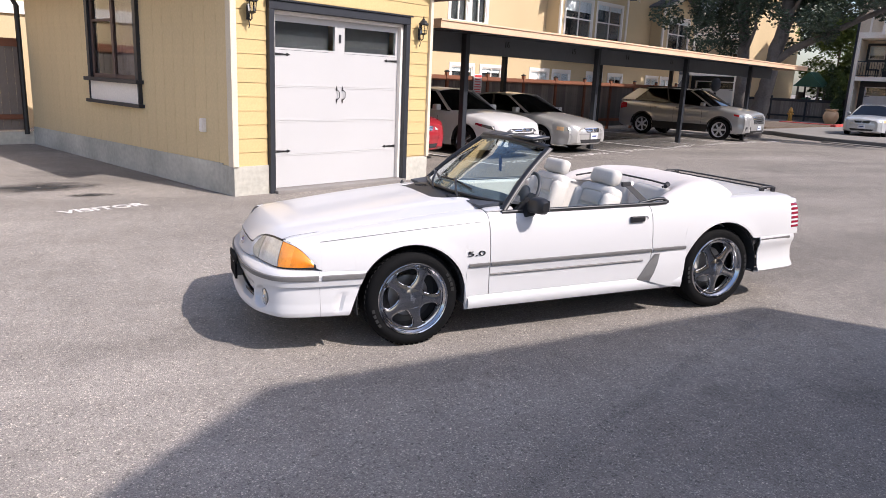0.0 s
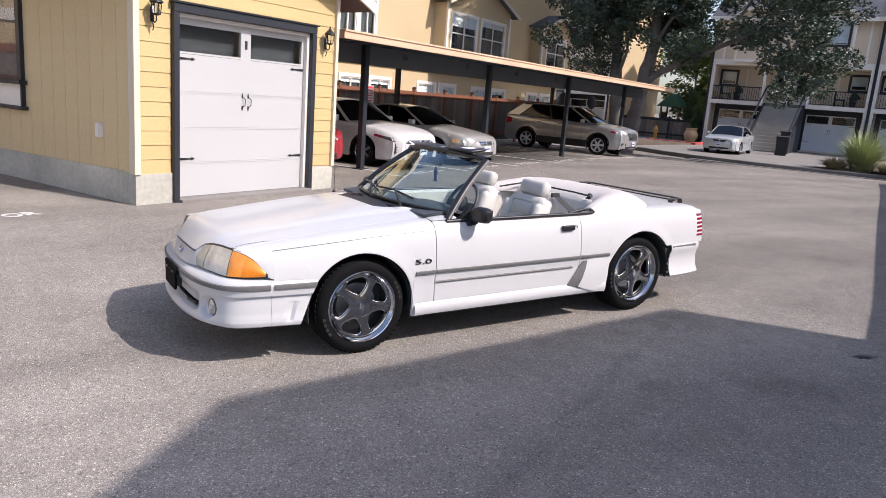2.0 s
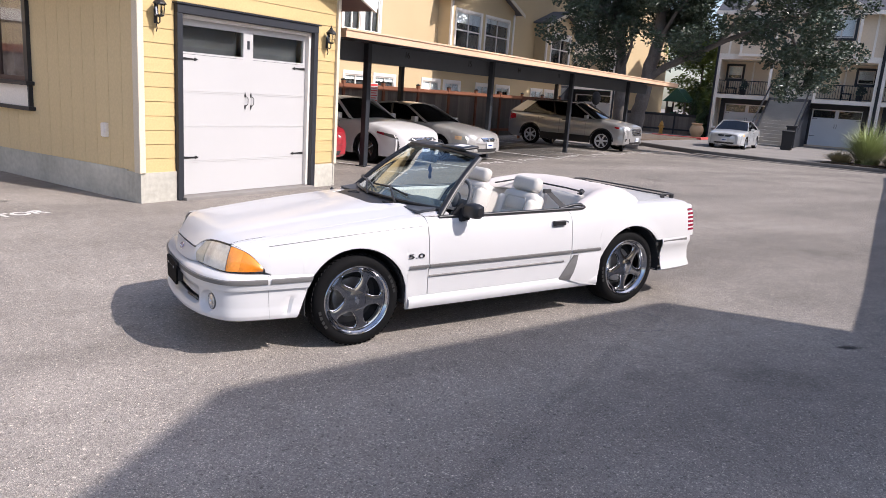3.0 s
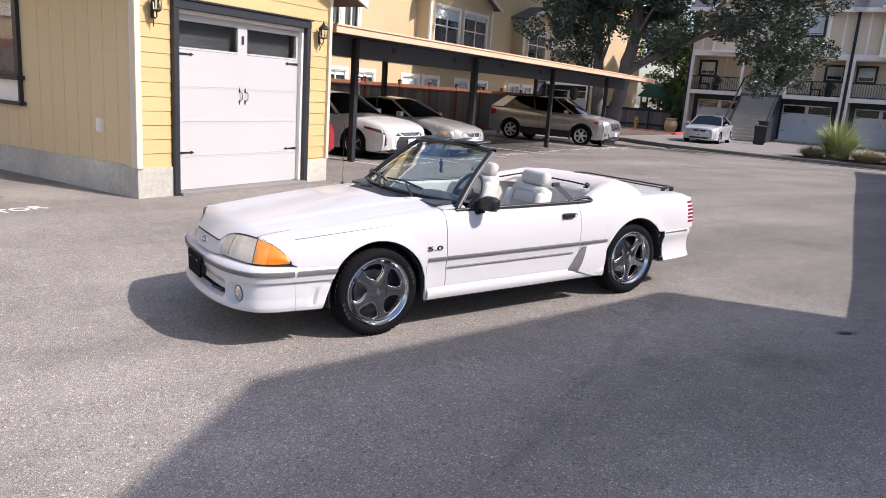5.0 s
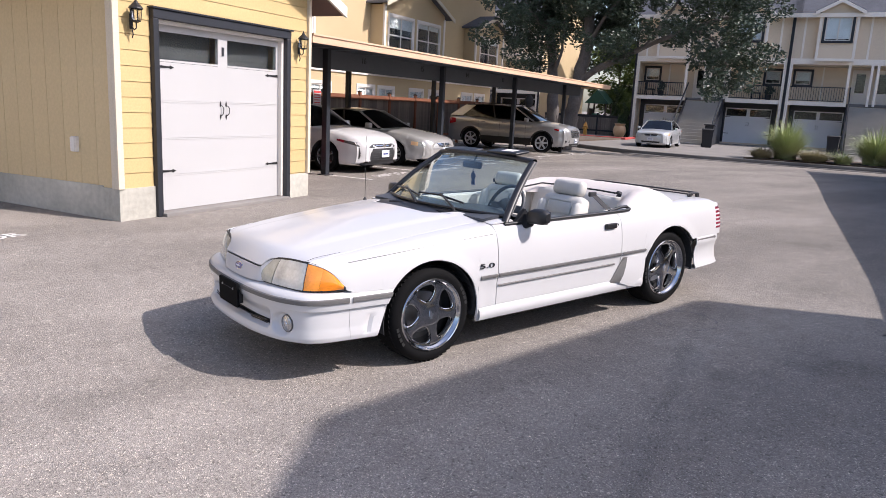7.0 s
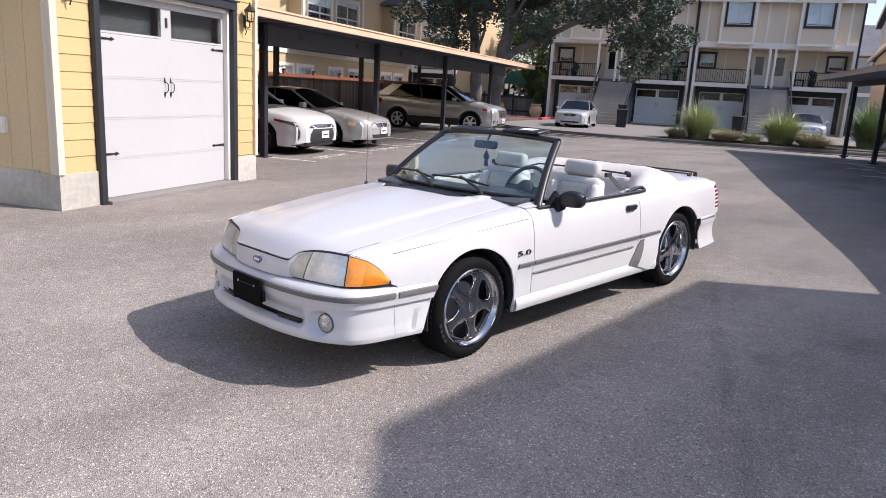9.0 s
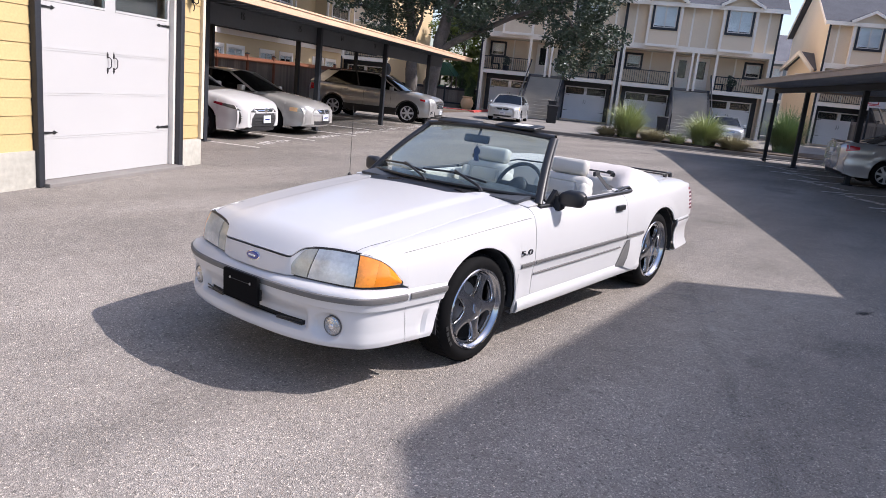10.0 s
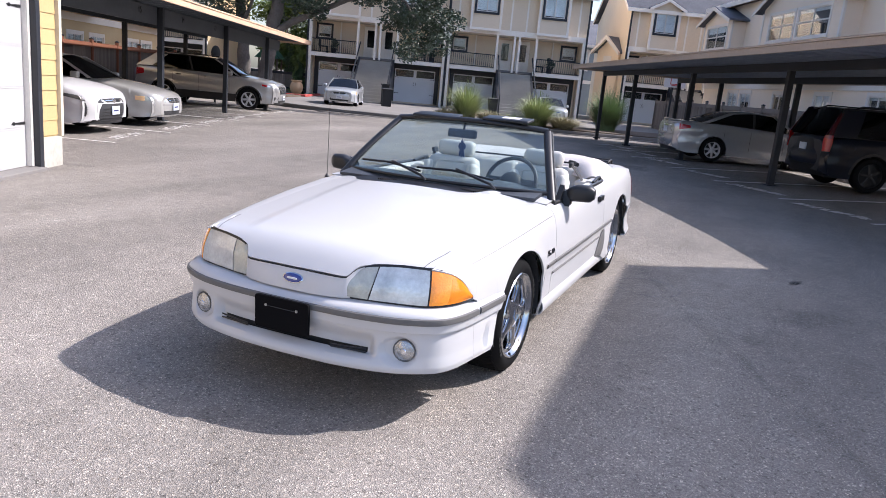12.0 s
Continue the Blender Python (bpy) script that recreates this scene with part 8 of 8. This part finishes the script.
# first clumps lie above the view, added to shade the yellow building
for n, (v0, v1), (z0, z1), r in ((40, (-6.0, 4.0), (9.0, 13.0), 1.0), (92, (-2.6, 3.6), (4.1, 9.6), 0.85), (30, (-5.0, -1.4), (4.6, 9.0), 0.8), (28, (-8.6, -5.4), (3.6, 7.6), 0.75), (14, (-8.3, -5.9), (2.4, 4.4), 0.55), (7, (-2.6, 0.6), (3.4, 4.6), 0.5), (6, (1.6, 2.9), (3.3, 4.5), 0.5)):
    for k in range(n):
        cl.append((rnd.uniform(-2.4, 2.0), rnd.uniform(v0, v1), rnd.uniform(z0, z1), r * rnd.uniform(0.6, 1.15)))
leaf_cloud("crown", cl, 104000, 0.088, M["leaf"], tree, 3, label="dense dark green broad leaves")
# unseen upper crown, spread wide to dapple the yellow building with shade
cl = [(rnd.uniform(-0.5, 11.5), rnd.uniform(-4.0, 5.0), rnd.uniform(9.5, 17.0), rnd.uniform(0.8, 1.4)) for k in range(150)]
leaf_cloud("upper_crown", cl, 80000, 0.17, M["leaf"], tree, 4)

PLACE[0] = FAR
for i, (u, v, h, r, m, n) in enumerate(((53.0, 14.5, 6.0, 2.8, "leaf2", 12000), (58.0, 12.0, 6.0, 2.4, "leaf", 4000), (62, -5.5, 7.5, 1.8, "leaf", 3000))):
    tr = thing("tree", "small leafy tree between the houses", "tree", (u, v, 0.1), group="background trees")
    part("trunk", limb([(0, 0, -0.2), (0.1, 0.1, h * 0.4), (0, 0, h * 0.8)], 0.12, 0.04, i), M["bark"], tr, "", 60)
    rnd = random.Random(20 + i)
    cl = [(rnd.uniform(-r, r) * 0.7, rnd.uniform(-r, r) * 0.7, rnd.uniform(h * 0.3, h), r * rnd.uniform(0.3, 0.5)) for k in range(16)]
    leaf_cloud("crown", cl, n, 0.13, M[m], tr, 30 + i)
for i, (u, v, h) in enumerate(((45.6, 12.25, 2.9), (46.4, 13.0, 3.2), (44.9, 12.0, 2.0))):
    tr = thing("cypress", "narrow upright green conifer by the paving", "conifer", (u, v, 0.1), group="conifers")
    part("trunk", B().tube((0, 0, -0.1), (0, 0, h * 0.7), 0.06, 0.02), M["bark"], tr)
    cl = [(0.05 * math.sin(k * 3), 0.05 * math.cos(k * 5), 0.3 + (h - 0.4) * k / 9, (0.42 - 0.03 * k)) for k in range(10)]
    leaf_cloud("crown", cl, 2600, 0.06, M["cypress"] if i else M["leaf2"], tr, 50 + i, 1.3)


def grass_clump(at, h, spread_, n, material, label, seed):
    rng = random.Random(seed)
    g = thing("grass_clump", label, "ornamental grass", at, group="ornamental grasses")
    verts, faces = [], []
    for k in range(n):
        a = rng.uniform(0, 2 * math.pi)
        r0 = rng.uniform(0, 0.62) * spread_ * 0.6
        lean = (rng.uniform(0.1, 0.9) if k % 5 else rng.uniform(0.8, 1.3)) * spread_
        hh = h * (rng.uniform(0.4, 1.0) if k % 7 else rng.uniform(0.9, 1.25))
        wd = rng.uniform(0.010, 0.020)
        base = len(verts)
        for j in range(5):
            q = j / 4
            r = r0 + lean * q ** 1.8
            z = hh * (q - 0.35 * (lean / spread_) * q ** 3)
            x, y = r * math.cos(a), r * math.sin(a)
            wj = wd * (1 - 0.85 * q)
            verts.append((x - wj * math.sin(a), y + wj * math.cos(a), z))
            verts.append((x + wj * math.sin(a), y - wj * math.cos(a), z))
        for j in range(4):
            b0 = base + 2 * j
            faces.append((b0, b0 + 1, b0 + 3, b0 + 2))
    me = bpy.data.meshes.new("foliage")
    me.from_pydata(verts, [], faces)
    me.materials.append(material)
    ob = new("foliage", me)
    ob.parent = g
    return g


grass_clump((30.2, 2.2, 0.15), 1.5, 1.05, 1600, M["grass"], "tall green ornamental grass fountain", 1)
grass_clump((30.4, -0.85, 0.15), 1.3, 1.15, 1900, M["grass"], "broad green ornamental grass clump", 2)
grass_clump((29.7, 3.0, 0.15), 0.45, 0.75, 1100, M["drygrass"], "short dry grass tuft", 3)
grass_clump((29.7, 1.2, 0.15), 0.48, 1.0, 1500, M["drygrass"], "short dry grass tuft", 4)
grass_clump((29.6, 0.25, 0.15), 0.5, 0.7, 420, M["grass"], "low green grass tuft", 5)
grass_clump((29.8, -1.9, 0.15), 0.55, 1.1, 1600, M["drygrass"], "short dry grass tuft", 6)
grass_clump((31.8, -4.15, 0.15), 1.75, 1.1, 2800, M["grassdark"], "tall green ornamental grass by the carport", 7)

# ---- small things on the court ----
hy = thing("fire_hydrant", "yellow fire hydrant behind a red kerb", "fire hydrant", (44.6, 14.35, 0.12))
part("barrel", B().lathe([(0.16, 0), (0.16, 0.05), (0.11, 0.06), (0.11, 0.5), (0.14, 0.52), (0.14, 0.56), (0.12, 0.58), (0.10, 0.68), (0.04, 0.74), (0.03, 0.80), (0.0, 0.81)], 20), M["hydrant"], hy, "", 40)
part("outlet", B().tube((-0.11, 0, 0.40), (-0.20, 0, 0.40), 0.06), M["hydrant"], hy)
part("outlet", B().tube((0, -0.11, 0.42), (0, -0.18, 0.42), 0.045), M["hydrant"], hy)
part("outlet", B().tube((0, 0.11, 0.42), (0, 0.18, 0.42), 0.045), M["hydrant"], hy)
pt = thing("flower_pot", "large rounded tan pot on the paving", "pot", (43.3, 11.85, 0.12))
part("pot", B().lathe([(0.0, 0.0), (0.22, 0.0), (0.36, 0.25), (0.40, 0.45), (0.33, 0.66), (0.26, 0.72), (0.32, 0.80), (0.30, 0.83), (0.24, 0.78), (0.22, 0.70)], 28), M["terracotta"], pt, "", 50)
part("rim_band", B().lathe([(0.33, 0.79), (0.335, 0.82), (0.31, 0.84)], 28), M["terracotta"], pt)
ps = thing("playset", "wooden play tower with green roof and slide", "playset", (49.6, 14.9, 0.1))
for x in (-0.7, 0.7):
    for y in (-0.6, 0.6):
        part("post", B().box(x - 0.05, x + 0.05, y - 0.05, y + 0.05, 0, 2.1), M["fencewood"], ps)
part("roof", B().prism([(-0.85, 2.05), (0.85, 2.05), (0, 2.95)], "x", -0.95, 0.95), M["plastic_green"], ps, "dark green pitched canopy")
part("platform", B().box(-0.75, 0.75, -0.65, 0.65, 1.1, 1.18), M["fencewood"], ps)
part("slide", B().sheet([[(-0.75 - 1.9 * q, y, 1.15 * (1 - q) ** 1.2 + 0.1 + (0.12 if abs(y - 0.0) > 0.2 else 0)) for y in (-0.28, -0.22, 0.22, 0.28)] for q in np.linspace(0, 1, 8)]), M["plastic_green"], ps, "green plastic slide", None, 0.02)
part("side_board", B().box(-0.75, 0.75, 0.62, 0.66, 1.2, 1.7), M["fencewood"], ps)
PLACE[0] = SITE


def wheelie_bin(at, rz):
    w = thing("wheelie_bin", "dark grey plastic wheelie bin beside the steps", "bin", at, rz, group="bins by the steps")
    tub = B().sheet([[(sx * (0.24 + 0.06 * q), sy * (0.26 + 0.06 * q), 0.08 + 0.92 * q) for sx, sy in ((-1, -1), (1, -1), (1, 1), (-1, 1), (-1, -1))] for q in (0, 0.5, 0.92, 1)])
    part("tub", tub, M["cloth"], w, "", None, 0.012)
    part("lid", B().prism([(-0.34, 1.0), (0.36, 1.0), (0.36, 1.05), (0.1, 1.11), (-0.34, 1.06)], "y", -0.34, 0.34), M["cloth"], w)
    part("handle", B().tube((0.38, -0.22, 0.96), (0.38, 0.22, 0.96), 0.018), M["cloth"], w)
    for y in (-0.27, 0.27):
        part("wheel", B().tube((0.2, y - 0.03, 0.11), (0.2, y + 0.03, 0.11), 0.11), M["black"], w)
    part("foot", B().box(-0.24, 0.22, -0.24, 0.24, 0.0, 0.09), M["cloth"], w)


for bu, bv, ba in ((45.0, 6.72, 8), (46.0, 0.05, -5)):
    wheelie_bin((bu, bv, -0.156), ba)
sg = thing("parking_sign", "red and white parking notice on the fence", "sign", (18.6, 15.5, 0))
part("board", B().box(-0.2, 0.2, -0.02, 0.0, 1.22, 1.86), M["signwhite"], sg)
lines = B()
for k in range(6):
    lines.box(-0.16, 0.16 - 0.04 * (k % 2), -0.026, -0.02, 1.28 + 0.08 * k, 1.31 + 0.08 * k)
part("lettering_bars", lines, M["signred"], sg)
part("header_bar", B().box(-0.18, 0.18, -0.026, -0.02, 1.76, 1.83), M["signred"], sg)
part("post", B().box(-0.03, 0.03, 0.0, 0.05, 0, 1.86), M["black"], sg)
# a round dark disc on a stand, its kind not known
gc = thing("covered_grill", "round dark disc on a stand beside the tree bed", "grill", (34.0, 14.0, 0.0))
part("cover", B().ball((0, 0, 1.95), (0.40, 0.18, 0.33), 20), M["cloth"], gc, "", 50)
part("leg", B().tube((0, 0, -0.3), (0, 0, 1.6), 0.05), M["cloth"], gc)
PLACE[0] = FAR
hp = thing("basketball_hoop", "freestanding basketball hoop beyond the carport", "basketball hoop", (38.0, -8.9, 0.1))
part("pole", B().tube((0.3, 0, 0), (0.3, 0, 2.9), 0.05), M["post"], hp)
part("backboard", B().box(-0.02, 0.02, -0.55, 0.55, 2.35, 3.1), M["signwhite"], hp)
part("board_frame", B().box(-0.03, -0.02, -0.24, 0.24, 2.5, 2.54).box(-0.03, -0.02, -0.24, 0.24, 2.84, 2.88).box(-0.03, -0.02, -0.24, -0.2, 2.5, 2.88).box(-0.03, -0.02, 0.2, 0.24, 2.5, 2.88), M["signred"], hp)
part("hoop", B().lathe([(0.23 + 0.012 * math.cos(2 * math.pi * k / 8), 0.012 * math.sin(2 * math.pi * k / 8)) for k in range(8)], 24, Matrix.Translation((-0.28, 0, 2.45)), closed=True), M["signred"], hp)
fence((42.0, -9.3, 0), 180, 34.0, "grey board fence behind the carport", M["fencewood"], seed=9, high=1.7)
fence((46.0, 18.0, 0.1), -90, 6.5, "dark board fence behind the playground", M["post"], seed=12, high=1.25)
for k, (x, v) in enumerate(((45.0, 10.0), (45.1, 4.0), (45.1, -3.3))):
    bx = thing("balcony_clutter", "dark plant pots and chair on a balcony", "balcony furniture", (x, v, 2.70), group="balcony things")
    part("pot", B().lathe([(0.0, 0), (0.14, 0), (0.18, 0.35), (0.16, 0.35)], 14), M["darktrim"], bx)
    part("seat", B().box(-0.25, 0.25, 0.4, 0.9, 0.38, 0.44).box(-0.25, 0.25, 0.86, 0.92, 0.44, 0.85), M["cloth"], bx)
    for a in (-0.22, 0.22):
        for c in (0.43, 0.87):
            part("leg", B().box(a - 0.02, a + 0.02, c - 0.02, c + 0.02, 0, 0.38), M["cloth"], bx)
    leaf_cloud("foliage", [(0, 0, 0.55, 0.25), (0.05, 0.1, 0.75, 0.18)], 300, 0.07, M["leaf"], bx, 70 + k)


PLACE[0] = SITE


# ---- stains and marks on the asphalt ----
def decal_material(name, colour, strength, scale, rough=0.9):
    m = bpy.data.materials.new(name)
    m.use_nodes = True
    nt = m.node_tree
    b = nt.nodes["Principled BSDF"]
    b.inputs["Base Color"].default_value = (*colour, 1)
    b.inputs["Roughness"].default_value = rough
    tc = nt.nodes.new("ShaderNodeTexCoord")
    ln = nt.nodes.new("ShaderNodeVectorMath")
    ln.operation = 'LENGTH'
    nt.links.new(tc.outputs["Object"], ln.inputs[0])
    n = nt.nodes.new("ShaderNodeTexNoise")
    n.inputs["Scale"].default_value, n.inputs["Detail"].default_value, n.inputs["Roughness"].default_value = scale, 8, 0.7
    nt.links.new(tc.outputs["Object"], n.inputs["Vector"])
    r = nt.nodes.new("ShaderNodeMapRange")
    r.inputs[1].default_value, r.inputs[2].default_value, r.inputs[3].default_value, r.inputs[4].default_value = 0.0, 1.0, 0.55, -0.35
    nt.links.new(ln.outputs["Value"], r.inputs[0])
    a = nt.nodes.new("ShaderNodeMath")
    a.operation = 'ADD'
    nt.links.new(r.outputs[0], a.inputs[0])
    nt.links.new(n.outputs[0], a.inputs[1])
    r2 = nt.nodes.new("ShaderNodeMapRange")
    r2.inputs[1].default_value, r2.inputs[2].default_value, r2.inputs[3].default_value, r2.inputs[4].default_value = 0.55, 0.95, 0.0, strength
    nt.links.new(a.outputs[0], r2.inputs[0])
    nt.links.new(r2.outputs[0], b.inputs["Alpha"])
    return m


OIL = decal_material("old_oil_stain", (0.025, 0.025, 0.025), 0.85, 3.0)
def stain(name, label, x, y, sx, sy, rz, material):
    b = B().sheet([[(math.cos(2 * math.pi * i / 24) * q, math.sin(2 * math.pi * i / 24) * q, 0) for i in range(25)] for q in (0.02, 0.5, 1.0)])
    ob = new(name, b.mesh(name, material))
    ob.matrix_basis = pose(x, y, ground_z(x, y) + 0.005, 0, -math.degrees(math.atan(0.026)) if y < 5.5 and x < 7 else 0, rz)
    ob.scale = (sx, sy, 1)
    tagged(ob, label, "stain", kind="structure")


stain("oil_stain", "dark old oil stain on asphalt", -1.15, 10.9, 1.4, 0.9, 20, OIL)
stain("oil_stain", "dark old oil stain on asphalt", -0.5, 10.2, 0.6, 0.3, 10, OIL)
stain("worn_patch", "dark worn patch in the asphalt", 5.2, 2.66, 0.22, 0.10, -20, OIL)
# shade under the carports painted onto the asphalt of the stalls
STALL_SHADE = decal_material("stall_shade_asphalt", (0.05, 0.05, 0.05), 0.62, 1.2)
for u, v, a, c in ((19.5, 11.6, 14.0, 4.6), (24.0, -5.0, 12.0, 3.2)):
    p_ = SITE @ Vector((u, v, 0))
    stain("dirty_stalls", "asphalt darkened for the shade in the parking stalls", p_.x, p_.y, a, c, 25, STALL_SHADE)
TRACK = decal_material("dark_tyre_track", (0.08, 0.08, 0.08), 0.09, 4.0)
for x, y in ((4.5, 3.85), (3.5, 3.38), (2.7, 2.95), (1.9, 2.5)):
    stain("tyre_track", "faint dark tyre track on asphalt", x, y, 1.3, 0.13, 25, TRACK)
rm = bpy.data.materials.new("faint_chalk")
rm.use_nodes = True
rm.node_tree.nodes["Principled BSDF"].inputs["Base Color"].default_value = (0.6, 0.58, 0.56, 1)
rm.node_tree.nodes["Principled BSDF"].inputs["Alpha"].default_value = 0.14
rb_ = B().sheet([[(math.cos(2 * math.pi * i / 40) * q, math.sin(2 * math.pi * i / 40) * q, 0) for i in range(41)] for q in (0.245, 0.265)])
ring = new("chalk_ring", rb_.mesh("chalk_ring", rm))
ring.matrix_basis = pose(4.12, 3.80, ground_z(4.12, 3.80) + 0.006, 0, -1.49, 0)
tagged(ring, "faint pale ring mark on asphalt", "mark", kind="structure")

# ---- pieces of the garage walls ----
def siding():
    shared = {}
    def plank(x0, x1, z, hgt):
        key = (round(x1 - x0, 3), round(hgt, 3))
        if key not in shared:
            w = x1 - x0
            b = B()
            b.prism([(0.0, 0.0), (-0.016, 0.0), (-0.007, hgt), (0.0, hgt)], "x", 0, w)
            shared[key] = b.mesh("siding_plank", M["yellow"])
        o = part("siding_plank", shared[key], None, gar)
        o.location = (x0, 0.04, z)
    z, step = 0.40, 0.186
    while z < GH - 0.05:
        hgt = min(step - 0.004, GH - z)
        if z < DZ1 + 0.15:
            plank(0.062, DX0 - 0.086, z, hgt)
            plank(DX1 + 0.091, GW - 0.045, z, hgt)
        else:
            plank(0.062, GW - 0.045, z, hgt)
        z += step
    bm_ = {}
    y = 0.105
    while y < GD - 0.05:
        w = 0.297
        spans = [(0.345, GH)]
        if y + w > 2.68 and y < 4.60:
            spans = [(0.345, 1.02)]
        for z0, z1 in spans:
            key = round(z1 - z0, 3)
            if key not in bm_:
                bm_[key] = B().box(-0.012, 0.0, 0, w, 0, z1 - z0).mesh("siding_board", M["tan"])
            o = part("siding_board", bm_[key], None, gar)
            o.location = (0.03, y, z0)
        y += 0.302


siding()
